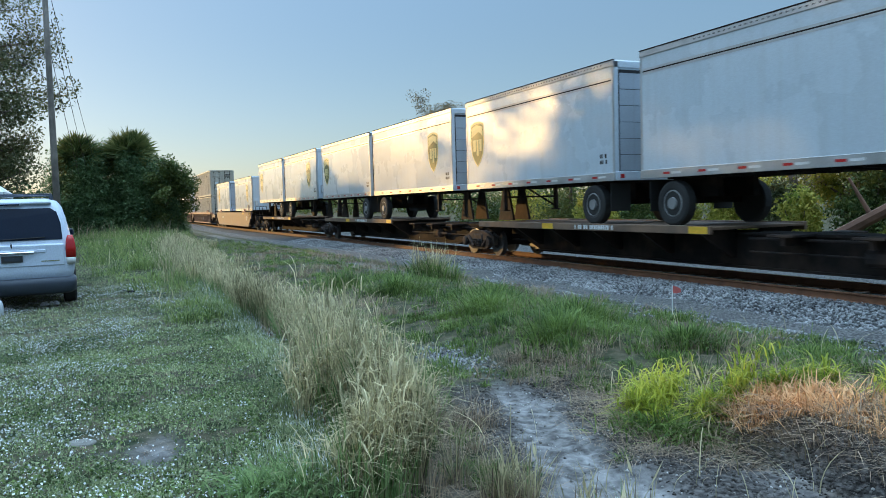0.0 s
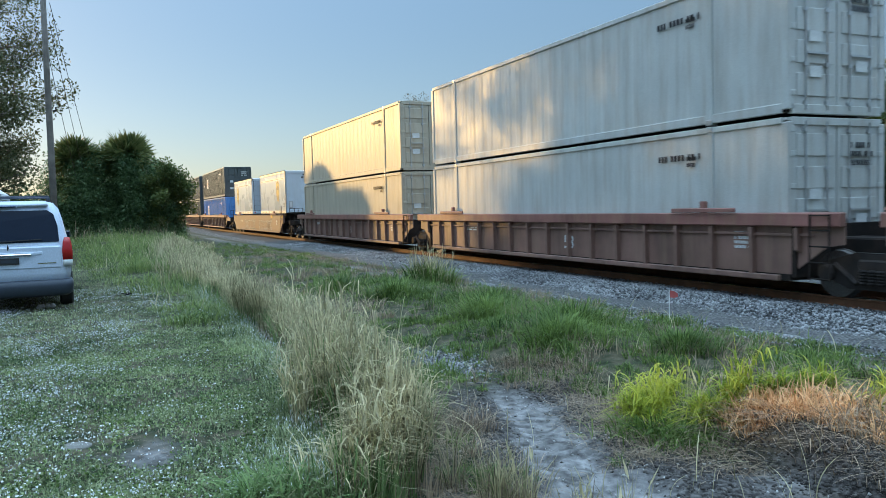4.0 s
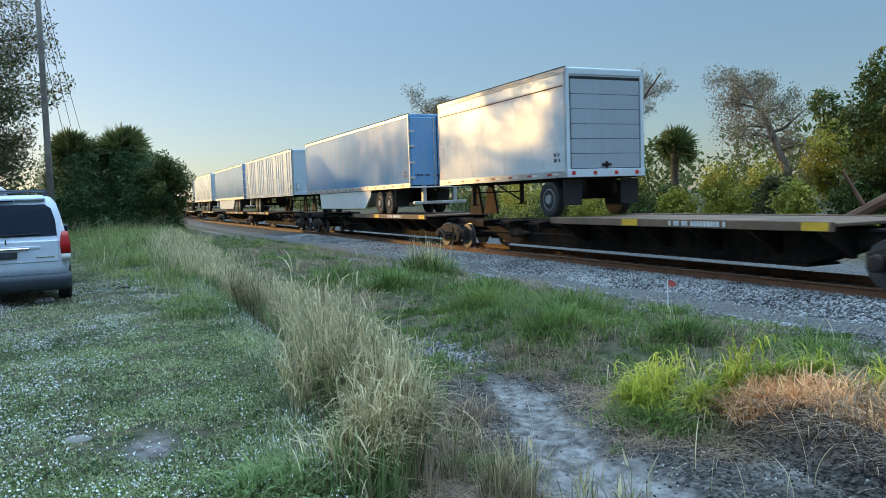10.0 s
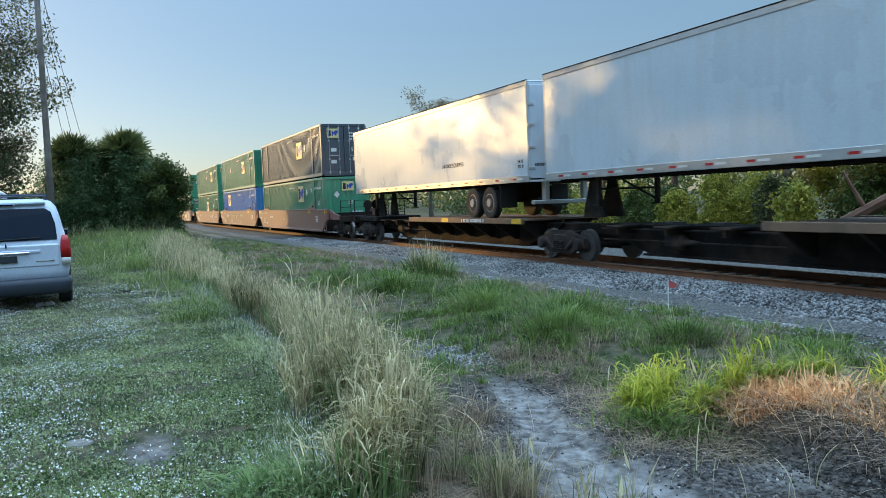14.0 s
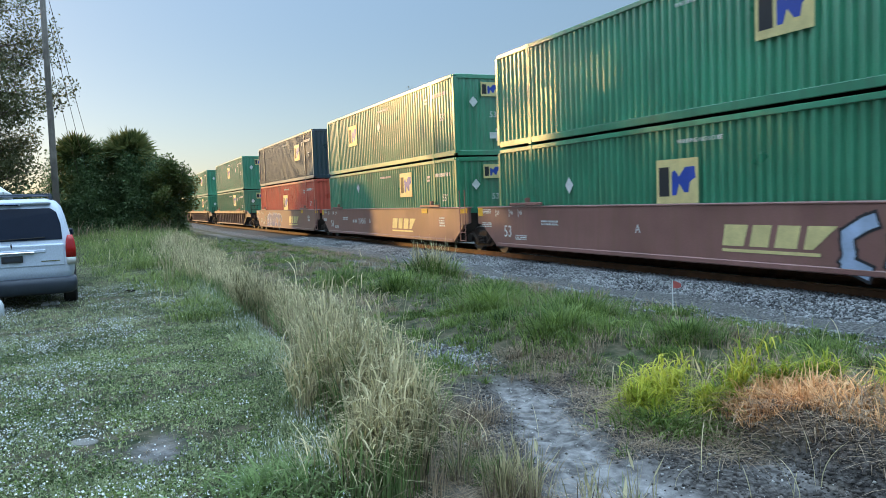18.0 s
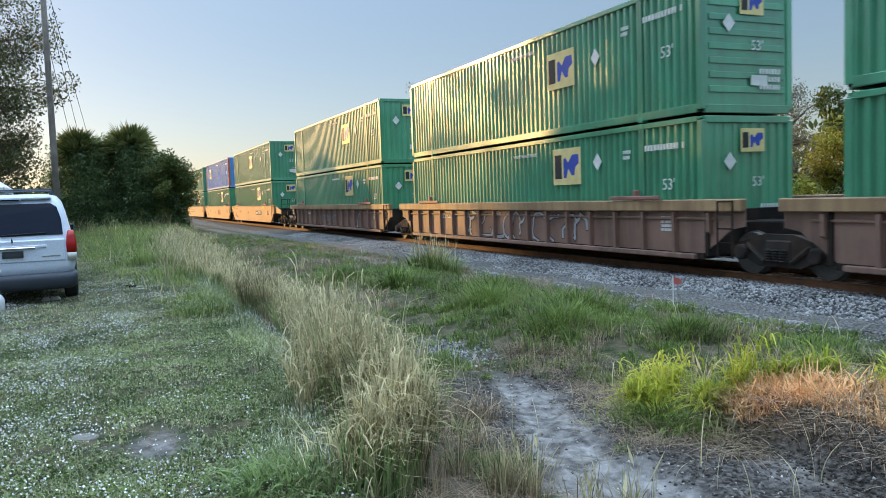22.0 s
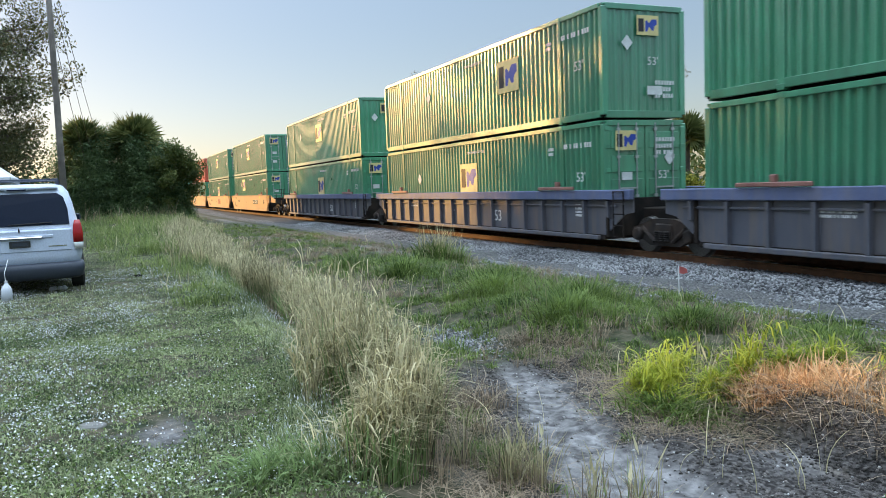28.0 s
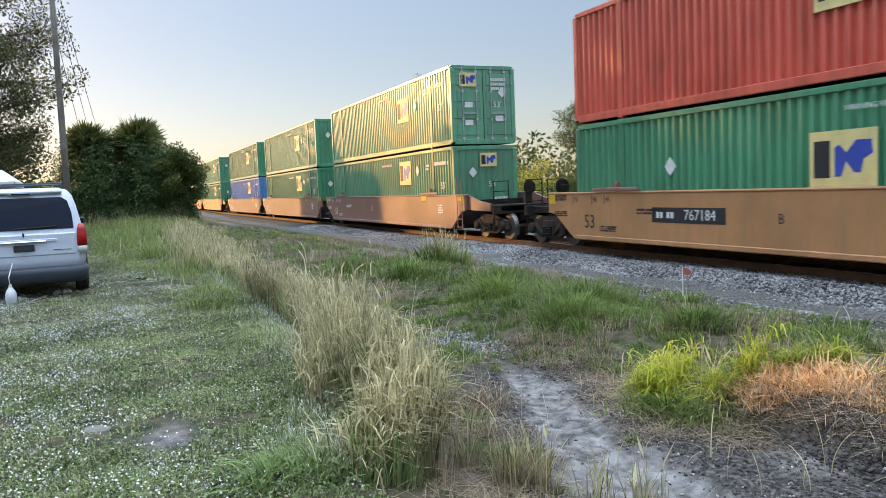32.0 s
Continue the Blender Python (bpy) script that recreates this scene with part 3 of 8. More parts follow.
def container_meshes(paint, style):
    """The shared meshes of one make of container; its front end is at x = 0, its floor at z = 0."""
    h, w = HIGH, WIDE / 2
    out = {}
    pitch, depth = {"fine": (0.245, 0.082), "panel": (0.62, 0.014)}[style]
    for side in (-1, 1):
        s = Shape()
        s.add(*corrugated(-LONG + 0.14, -0.14, 0.2, h - 0.12, side * (w - 0.03), depth, pitch, side))
        out["side", side] = s.mesh("side_wall", paint)
    out["roof"] = Shape().box(-LONG + 0.05, -0.05, -w + 0.03, w - 0.03, h - 0.07, h - 0.02).mesh("roof", paint)
    out["floor"] = Shape().box(-LONG + 0.05, -0.05, -w + 0.03, w - 0.03, 0.06, 0.16).mesh("floor", UNDER)
    for side in (-1, 1):
        a, b = sorted((side * w, side * (w - 0.1)))
        out["top_rail", side] = Shape().box(-LONG + 0.15, -0.15, a, b, h - 0.13, h - 0.01, 0.012).mesh("top_rail", paint)
        out["bottom_rail", side] = Shape().box(-LONG + 0.15, -0.15, a, b, 0.04, 0.22, 0.012).mesh("bottom_rail", paint)
        a, b = sorted((side * (w + 0.006), side * (w - 0.16)))
        out["corner_post", side] = Shape().box(-0.08, 0.08, a, b, 0.1, h - 0.1, 0.015).mesh("corner_post", paint)
        out["lifting_post", side] = Shape().box(-0.09, 0.09, a, b, 0.06, h - 0.06, 0.012).box(-0.012, 0.012, side * (w + 0.008) - 0.003, side * (w + 0.008) + 0.003, 0.1, h - 0.1).mesh("lifting_post", paint)
        out["casting", side] = Shape().box(-0.09, 0.09, a - (side < 0) * 0.01, b + (side > 0) * 0.01, 0, 0.12, 0.012).mesh("corner_casting", TRIM if paint in (PALE, CREAMY, BEIGE) else paint)
    out["header"] = Shape().box(-0.1, 0.0, -w + 0.1, w - 0.1, h - 0.16, h - 0.01, 0.012).mesh("end_header", paint)
    out["sill"] = Shape().box(-0.1, 0.0, -w + 0.1, w - 0.1, 0.02, 0.2, 0.012).mesh("end_sill", paint)
    s = Shape()  # corrugated end
    v, f = corrugated(-w + 0.14, w - 0.14, 0.2, h - 0.14, 0.03, 0.035, 0.27, -1)
    s.add([(-y, x, z) for x, y, z in v], f)
    out["plain_end"] = s.mesh("end_wall", paint)
    out["ribbed_end"] = Shape().box(-0.07, -0.04, -w + 0.14, w - 0.14, 0.18, h - 0.14).mesh("end_wall", paint)  # end with horizontal pressings
    out["pressing"] = Shape().box(-0.04, -0.012, -w + 0.24, w - 0.24, 0, 0.14, 0.01).mesh("pressing", paint)
    for side in (-1, 1):
        s = Shape()
        a, b = sorted((side * 0.012, side * (w - 0.13)))
        s.box(-0.07, -0.035, a, b, 0.19, h - 0.15, 0.01)
        out["door_panel", side] = Shape().box(-0.036, -0.012, a + 0.1, b - 0.1, 0, 0.42, 0.012).mesh("door_panel", paint)
        out["door", side] = s.mesh("door", paint)
        y0 = side * 0.62
        for k, yy in enumerate((side * 0.3, side * 0.86)):
            bar = Shape().rod((0.012, yy, 0.1), (0.012, yy, h - 0.08), 0.018, n=8)
            for z in (0.2, 0.9, 1.9, 2.6):
                bar.box(-0.02, 0.03, yy - 0.05, yy + 0.05, z, z + 0.07)
            bar.box(0.0, 0.05, min(yy, y0), max(yy, y0), 1.12, 1.16)
            out["lock_bar", side, k] = bar.mesh("locking_bar", {BLACK: paint, CREAMY: UNDER}.get(paint, TRIM))
        out["hinge", side] = Shape().box(-0.03, 0.015, side * (w - 0.12) - 0.06, side * (w - 0.12) + 0.06, 0, 0.1, 0.008).mesh("hinge", paint)
    return out


def logo_mesh(size):
    """A square panel with a dark block, a blue block and a bar: a carrier's mark as plain shapes."""
    s, w = size / 2, size * 0.68
    return (once(("logo_panel", size), lambda: Shape().box(-w, w, -0.006, 0.0, -s, s, 0.002).mesh("mark_panel", CREAM)),
            once(("logo_dark", size), lambda: Shape().box(-w * 0.86, -w * 0.36, -0.009, -0.005, -s * 0.66, s * 0.66).mesh("mark_block", MARK_DARK)),
            once(("logo_blue", size), lambda: Shape().prism([(-w * 0.22, -s * 0.62), (-w * 0.02, -s * 0.62), (w * 0.12, -s * 0.1), (w * 0.36, -s * 0.5), (w * 0.55, -s * 0.5), (w * 0.62, -s * 0.05), (w * 0.88, s * 0.15), (w * 0.84, s * 0.62), (w * 0.4, s * 0.62), (w * 0.12, s * 0.2), (-w * 0.08, s * 0.5), (-w * 0.22, s * 0.4)][::-1], -0.009, -0.005).mesh("mark_shape", LOGO_BLUE)))


def diamond_mesh(r):
    return once(("diamond", r), lambda: Shape().prism([(-r, 0), (0, -r * 1.15), (r, 0), (0, r * 1.15)][::-1], -0.006, 0).mesh("placard", MARK))


def bars_mesh(key, rows, width, height, mat):
    """Writing too small to read: rows of short bars."""
    def build():
        rng = random.Random(key)
        s, step = Shape(), height / rows
        for r in range(rows):
            z, x = height / 2 - (r + 1) * step, -width / 2
            while x < width / 2 - 0.04:
                w = step * rng.uniform(0.3, 0.46)
                s.box(x, min(x + w, width / 2), -0.004, 0, z + step * 0.18, z + step * 0.82)
                x += w + step * (0.16 if rng.random() < 0.82 else 0.6)
        return s.mesh("markings", mat)
    return once(("bars", key, rows, width, height, mat.name), build)


END = pose(0, 0, 0, 0, 0, 90)  # turns a plate that faces -y to face the train's front (+x)


def container(u, z, paint, colour, front="plain", style="fine", mark=5.0, mark_h=1.95, diamond=3.4, seed=0, band=None, ring=0):
    label = f"{colour} corrugated steel {'double-stacked ' if z < 1 else ''}shipping container with {'locking-bar doors' if front == 'doors' else 'a closed end'}"
    if style == "panel":
        label = label.replace("corrugated steel", "flat-panelled")
    label = label.replace("double-stacked ", "")
    c = on_train("shipping_container", u, z, label, "container", "containers on the train")
    m = once(("container", paint.name, style), lambda: container_meshes(paint, style))
    w, h = WIDE / 2, HIGH
    for side in (-1, 1):
        part("side_wall", m["side", side], c)
        part("top_rail", m["top_rail", side], c)
        part("bottom_rail", m["bottom_rail", side], c)
        for x in (-0.08, -LONG + 0.08):
            part("corner_post", m["corner_post", side] if band is None else once(("band", side), lambda: Shape().box(-0.08, 0.08, *sorted((side * (w + 0.006), side * (w - 0.16))), 0.1, h - 0.1, 0.015).mesh("corner_post", band)), c, at=pose(x, 0, 0))
        for x in (-POST, -LONG + POST):
            part("lifting_post", m["lifting_post", side], c, at=pose(x, 0, 0))
            part("corner_casting", m["casting", side], c, at=pose(x, 0, 0))
            part("corner_casting", m["casting", side], c, at=pose(x, 0, h - 0.12))
    part("roof", m["roof"], c)
    part("floor", m["floor"], c)
    for x in (0.0, -LONG + 0.1):
        part("end_header", m["header"], c, at=pose(x, 0, 0))
        part("end_sill", m["sill"], c, at=pose(x, 0, 0))
    part("end_wall", m["plain_end"], c, at=pose(-LONG, 0, 0, 0, 0, 180))
    if front == "doors":
        for side in (-1, 1):
            d = part("door", m["door", side], c)
            for i in range(4):
                part("door_panel", m["door_panel", side], d, at=pose(0, 0, 0.35 + i * 0.6))
            for zz in (0.35, 0.95, 1.55, 2.15, 2.6):
                part("hinge", m["hinge", side], d, at=pose(0, 0, zz))
            for k in (0, 1):
                part("locking_bar", m["lock_bar", side, k], d)
    else:
        wall = part("end_wall", m["ribbed_end" if front == "ribbed" else "plain_end"], c)
        for i in range(7 if front == "ribbed" else 0):
            part("pressing", m["pressing"], wall, at=pose(0, 0, 0.45 + i * 0.3))
    light = paint not in (PALE, CREAMY, BEIGE)
    ink = MARK if light else MARK_DARK
    y = -w - 0.004
    if mark:
        for k, me in enumerate(logo_mesh(0.98)):
            part(("mark_panel", "mark_block", "mark_shape")[k], me, c, at=pose(-mark, y + 0.008, mark_h))
        for k, me in enumerate(logo_mesh(0.5)):
            part(("mark_panel", "mark_block", "mark_shape")[k], me, c, at=pose(0.012, 0.1 if front != "doors" else -0.62, 2.35) @ END)
    if ring:
        for name, me in ring_panel(0.98):
            part(name, me, c, at=pose(-ring, y + 0.008, 1.62))
        part("lettering", lettering("size_mark", "53'", 0.3, ink), c, at=pose(-LONG + 1.1, y + 0.006, 1.45))
    if diamond:
        part("placard", diamond_mesh(0.19), c, "white diamond placard", at=pose(-diamond, y + 0.006, mark_h + 0.05))
        part("placard", diamond_mesh(0.17), c, "white diamond placard", at=pose(0.012, -0.55 if front != "doors" else 0.75, 1.9) @ END)
    if light and mark:
        part("lettering", lettering("size_mark", "53'", 0.36, ink), c, at=pose(-1.05, y + 0.006, 1.45))
        part("lettering", lettering("size_mark", "53'", 0.3, ink), c, at=pose(0.014, 0.25 if front != "doors" else 0.55, 1.45) @ END)
        part("lettering", lettering("height_warning", "WARNING HIGH CUBE", 0.13, ink), c, at=pose(-7.3, y + 0.006, 2.45))
    part("markings", bars_mesh(f"code{seed % 3}", 1, 1.3, 0.2, ink), c, at=pose(-1.2 if mark else -2.9, y + 0.006, 2.3))
    part("markings", bars_mesh("small", 2, 0.3, 0.26, ink), c, at=pose(-2.5, y + 0.006, 2.2))
    part("markings", bars_mesh(f"end{seed % 3}", 3, 0.62, 0.5, ink), c, at=pose(0.016, 0.62, 2.2 if front == "doors" else 0.75) @ END)
    if front == "doors":
        for yy, zz in ((-0.62, 1.45), (-0.62, 0.8), (0.62, 0.95)):
            part("placard", once(("label_plate", ink.name), lambda: Shape().box(-0.16, 0.16, -0.004, 0, -0.1, 0.1).mesh("placard", MARK)), c, "white label plate", at=pose(0.016, yy, zz) @ END)
    else:
        part("placard", once(("wide_plate", 0), lambda: Shape().box(-0.24, 0.24, -0.004, 0, -0.11, 0.11).mesh("placard", MARK)), c, "white label plate", at=pose(0.014, 0.3, 0.72) @ END)
    return c


# -- bogies, shared by all wagons --
def bogie(parent, x):
    """A two-axle bogie under a wagon, centred at x."""
    def frame_mesh():
        s = Shape()
        s.prism([(-1.12, 0.36), (-1.12, 0.62), (-0.8, 0.7), (-0.36, 0.83), (0.36, 0.83), (0.8, 0.7), (1.12, 0.62), (1.12, 0.36), (0.82, 0.34), (0.5, 0.2), (-0.5, 0.2), (-0.82, 0.34)], -0.07, 0.07)
        s.box(-0.3, 0.3, -0.11, 0.11, 0.3, 0.72, 0.03)
        for sx in (-1, 1):
            s.lathe((sx * 0.89, -0.1, 0.46), "y", [(-0.1, 0.12), (-0.08, 0.15), (0.02, 0.16)], 12)
            s.rod((sx * 0.32, -0.1, 0.3), (sx * 0.75, -0.1, 0.62), 0.05, n=6)
        return s.mesh("side_frame", TRUCK)

    def spring_mesh():
        return Shape().lathe((0, -0.14, 0.3), "z", [(i * 0.025, 0.055 + 0.02 * (i % 2)) for i in range(11)], 8).mesh("spring", TRUCK)

    def wheel_mesh():
        return Shape().lathe((0, 0, 0.42), "y", [(-0.07, 0.1), (-0.07, 0.17), (-0.03, 0.2), (-0.03, 0.34), (-0.06, 0.36), (-0.06, 0.415)], 24).mesh("wheel", WHEEL, False)

    def tread_mesh():
        return Shape().lathe((0, 0, 0.42), "y", [(-0.06, 0.419), (0.05, 0.423), (0.055, 0.446), (0.08, 0.446), (0.085, 0.3)], 24).mesh("tread", WHEEL_TREAD)

    b = part("bogie", once("bolster", lambda: Shape().box(-0.22, 0.22, -1.05, 1.05, 0.5, 0.78, 0.03).rod((-0.89, -1.0, 0.42), (-0.89, 1.0, 0.42), 0.08, n=8).rod((0.89, -1.0, 0.42), (0.89, 1.0, 0.42), 0.08, n=8).mesh("bolster", UNDER)), parent, at=pose(x, 0, 0))
    for side in (-1, 1):
        part("side_frame", once("side_frame", frame_mesh), b, at=pose(0, side * 0.99, 0, 0, 0, 0 if side < 0 else 180))
        for xx in (-0.17, 0, 0.17) if side < 0 else (0,):
            part("spring", once("spring", spring_mesh), b, at=pose(0, side * 0.99, 0, 0, 0, 0 if side < 0 else 180) @ Matrix.Translation((xx, 0, 0)))
        for xx in (-0.89, 0.89):
            turn = 0 if side < 0 else 180
            part("wheel", once("wheel", wheel_mesh), b, at=pose(xx, side * 0.755, 0, 0, 0, turn))
            part("tread", once("tread", tread_mesh), b, "worn steel tread", at=pose(xx, side * 0.755, 0, 0, 0, turn))
    return b


def end_gear(w, x, way):
    """The drawgear, platform, steps and hand wheel at a wagon's outer end; way +1: towards the front."""
    part("coupler", once("coupler", lambda: Shape().box(0, 1.15, -0.12, 0.12, 0.62, 0.88, 0.03).prism([(1.1, 0.55), (1.45, 0.55), (1.5, 0.62), (1.5, 0.88), (1.45, 0.95), (1.1, 0.95)], -0.2, 0.2).mesh("coupler", UNDER)), w, at=pose(x, 0, 0, 0, 0, 0 if way > 0 else 180))
    part("end_platform", once("end_platform", lambda: Shape().box(-2.5, 0.15, -1.1, 1.1, 0.92, 1.12, 0.02).box(-0.05, 0.15, -1.35, 1.35, 0.85, 1.15, 0.02).box(-2.5, 0.1, -0.35, 0.35, 0.6, 0.94, 0.02).mesh("end_platform", UNDER)), w, at=pose(x, 0, 0, 0, 0, 0 if way > 0 else 180))

    def rail():
        s = Shape()
        for y in (-1.3, -0.75):
            s.rod((0.05, y, 0.35), (0.05, y, 1.95), 0.02, n=6)
        for z in (0.38, 0.68, 0.98, 1.28, 1.6, 1.93):
            s.rod((0.05, -1.3, z), (0.05, -0.75, z), 0.016, n=6)
        return s.mesh("end_ladder", UNDER)
    part("end_ladder", once("end_ladder", rail), w, at=pose(x, 0, 0, 0, 0, 0 if way > 0 else 180))
    part("end_ladder", once("end_ladder", rail), w, at=pose(x, 0, 0, 0, 0, 0 if way > 0 else 180) @ Matrix.Translation((0, 2.05, 0)))
    part("hand_brake", once("hand_brake", lambda: Shape().lathe((-0.5, 0.35, 1.7), "x", [(0, 0.2), (0.02, 0.24), (0.05, 0.24), (0.06, 0.2)], 14).box(-0.6, -0.45, 0.25, 0.45, 1.1, 1.75, 0.02).mesh("hand_brake", UNDER)), w, at=pose(x, 0, 0, 0, 0, 0 if way > 0 else 180))


def graffiti_mesh(key, width, height, mat, spread=0.0, back=0.0, fat=1.0):
    """Sprayed strokes as thin raised lines: loops with no letters in them; spread widens them for the outline behind."""
    def build():
        rng = random.Random(key)
        s, x = Shape(), -width / 2
        while x < width / 2 - 0.3:
            w = rng.uniform(0.45, 0.95) * height
            bends, a0, a1, t = [rng.uniform(0.7, 1.1) for _ in range(9)], rng.uniform(0, 2), rng.uniform(4, 6.4), rng.uniform(0.06, 0.15) * height * fat
            pts = [(x + w * (0.5 + 0.5 * math.cos(a * b)), height * 0.42 * math.sin(a) * b) for a, b in zip(np.linspace(a0, a1, 9), bends)]
            for k, ((xa, za), (xb, zb)) in enumerate(zip(pts, pts[1:])):
                d = Vector((xb - xa, zb - za))
                if d.length < 0.02:
                    continue
                d.normalize()
                nrm, d = Vector((-d.y, d.x)) * (t / 2 + spread), d * (t * 0.3 + spread)
                y = -0.004 - back - 0.0003 * k
                s.add([(xa - nrm.x - d.x, y, za - nrm.y - d.y), (xb - nrm.x + d.x, y, zb - nrm.y + d.y), (xb + nrm.x + d.x, y, zb + nrm.y + d.y), (xa + nrm.x - d.x, y, za + nrm.y - d.y)], [(0, 1, 2, 3)])
            x += w * rng.uniform(0.75, 1.05)
        return s.mesh("graffiti", mat)
    return once(("graffiti", key, width, height, mat.name, spread, fat), build)


def ring_panel(size):
    """A white panel with a blue ring and a pale centre: a carrier's mark as plain shapes."""
    def arc():
        turn = [-1.2 + k * 0.27 for k in range(19)]
        rim = [(size * 0.26 * math.cos(a), size * 0.26 * math.sin(a)) for a in turn]
        out = [(size * (0.31 + 0.007 * k) * math.cos(a), size * (0.31 + 0.007 * k) * math.sin(a)) for k, a in enumerate(turn)]
        s = Shape().add([(x, y, z) for y in (-0.009, -0.005) for x, z in rim + out],
                        [q for k in range(18) for q in ((k, k + 1, k + 20, k + 19), (k, k + 38, k + 39, k + 1), (k + 19, k + 20, k + 58, k + 57))])
        return s.mesh("mark_ring", LOGO_BLUE)
    return (("mark_panel", once(("ring_panel", size), lambda: Shape().box(-size * 0.45, size * 0.45, -0.006, 0, -size / 2, size / 2, 0.002).mesh("mark_panel", MARK))),
            ("mark_ring", once(("mark_ring", size), arc)),
            ("mark_centre", once(("mark_centre", size), lambda: Shape().lathe((0, -0.008, 0), "y", [(0, size * 0.2), (0.004, size * 0.2)], 16).mesh("mark_centre", CREAM))))


def well_wagon(u, paint, colour, kind, first, last, seed=0, length=LONG, cap=None, over=1.2, size="53", sprayed=None, size_x=None, signs=()):
    """A well wagon; u: the front end of its load, so that its body runs from u + over back to u - length - over."""
    w = on_train("well_wagon", u, 0.0, f"{colour} steel well wagon with {'ribbed' if kind == 'ribbed' else 'smooth'} sides {'under stacked containers' if length == LONG else 'under two trailers'}", "railway wagon", "wagons of the train")
    cap = cap or paint
    x1, x0, yo, zt, zb = over, -length - over, 1.47, 1.53, 0.3

    def wall(side):
        s = Shape()
        a, b = sorted((side * yo, side * (yo - 0.09)))
        if kind == "ribbed":
            a, b = sorted((side * (yo - 0.12), side * (yo - 0.155)))
        s.prism([(x0 + 1.25, zb), (x1 - 1.25, zb), (x1 - 0.35, 0.92), (x1, 0.98), (x1, zt - 0.02), (x0, zt - 0.02), (x0, 0.98), (x0 + 0.35, 0.92)], a, b)
        return s.mesh("side_sill", paint)

    def chord(side):
        a, b = sorted((side * (yo + 0.02), side * (yo - 0.15)))
        s = Shape()
        if kind == "ribbed":
            s.box(x0 - 0.02, x1 + 0.02, a, b, zt - 0.25, zt, 0.02)
        else:
            s.box(x0 - 0.02, x1 + 0.02, a, b, zt - 0.06, zt, 0.02).box(x0 + 1.3, x1 - 1.3, a, b, zb - 0.02, zb + 0.1, 0.02)
        return s.mesh("top_chord", cap)

    for side in (-1, 1):
        part("side_sill", once(("wall", kind, paint.name, length, over, side), lambda: wall(side)), w)
        part("top_chord", once(("chord", kind, cap.name, length, over, side), lambda: chord(side)), w, "" if cap is paint else ("faded blue top chord" if cap is FADED_BLUE else "rusty top chord"))
        if kind == "ribbed":
            a, b = sorted((side * yo, side * (yo - 0.155)))
            part("bottom_chord", once(("foot", paint.name, side), lambda: Shape().box(x0 + 1.3, x1 - 1.3, a, b, zb - 0.03, zb + 0.08, 0.015).mesh("bottom_chord", paint)), w)
            part("stiffener", once(("longrib", paint.name, side), lambda: Shape().box(x0 + 0.6, x1 - 0.6, *sorted((side * (yo - 0.07), side * (yo - 0.125))), 1.1, 1.15, 0.01).mesh("stiffener", paint)), w)
            n = 17
            for i in range(n):
                x = x0 + 0.9 + (x1 - x0 - 1.8) * i / (n - 1)
                lowz = zb if 1.3 < x - x0 < x1 - x0 - 1.3 else 0.8
                part("rib", once(("rib", paint.name, side, lowz), lambda: Shape().across([(side * (yo - 0.125), lowz), (side * (yo - 0.01), lowz + 0.06), (side * (yo + 0.005), 1.25), (side * (yo - 0.125), 1.28)][::side], -0.045, 0.045).mesh("rib", paint)), w, at=pose(x, 0, 0))
        # brackets that guide the load
        for x in (-POST, -length + POST):
            part("load_guide", once(("guide", side), lambda: Shape().box(-0.9, 0.9, side * 1.52 - 0.03, side * 1.52 + 0.03, zt + 0.01, zt + 0.1, 0.015).box(-0.12, 0.02, side * 1.42 - 0.06, side * 1.42 + 0.06, zt, zt + 0.24, 0.02).mesh("load_guide", cap)), w, at=pose(x, 0, 0))
    part("well_floor", once(("floor", length), lambda: Shape().box(-length - 0.1, 0.1, -1.38, 1.38, 0.28, 0.4).mesh("well_floor", UNDER)), w)
    for x in (0.15, -length - 0.25):
        part("bulkhead", once("bulkhead", lambda: Shape().box(0, 0.1, -1.4, 1.4, 0.35, 1.3, 0.01).mesh("bulkhead", UNDER)), w, at=pose(x, 0, 0))
    if first:
        bogie(w, 2.25)
        end_gear(w, 3.0, 1)
        for side in (-1, 1):
            part("end_sill", once(("apron", paint.name, side), lambda: Shape().prism([(1.15, 0.98), (1.15, 1.5), (2.0, 1.3), (2.9, 1.2), (2.9, 0.95)], *sorted((side * 1.35, side * 1.28))).mesh("end_sill", paint)), w)
    if last:
        bogie(w, -length - 1.9)
        end_gear(w, -length - 2.7, -1)
    else:
        bogie(w, -length - 1.6)
        part("articulation", once("articulation", lambda: Shape().box(-1.6, 1.3, -0.4, 0.4, 0.75, 1.05, 0.03).mesh("articulation", UNDER)), w, at=pose(-length - 1.6, 0, 0))
    # ladders at the corners
    def ladder():
        s = Shape()
        for x in (-0.2, 0.2):
            s.rod((x, 0, 0.35), (x, 0, 2.1 if kind == "smooth" else 1.5), 0.018)
        for z in (0.38, 0.66, 0.94, 1.22, 1.48):
            s.rod((-0.2, 0, z), (0.2, 0, z), 0.015)
        return s.mesh("corner_ladder", UNDER if kind == "ribbed" else paint)
    part("corner_ladder", once(("ladder", kind, paint.name), ladder), w, at=pose(over - 0.35, -yo - 0.06, 0))
    part("corner_ladder", once(("ladder", kind, paint.name), ladder), w, at=pose(-length - over + 0.35, yo + 0.06, 0))
    y = -yo - 0.002
    ink = MARK_DARK if paint is TAN else MARK
    dip = 0.116 if kind == "ribbed" else 0.0
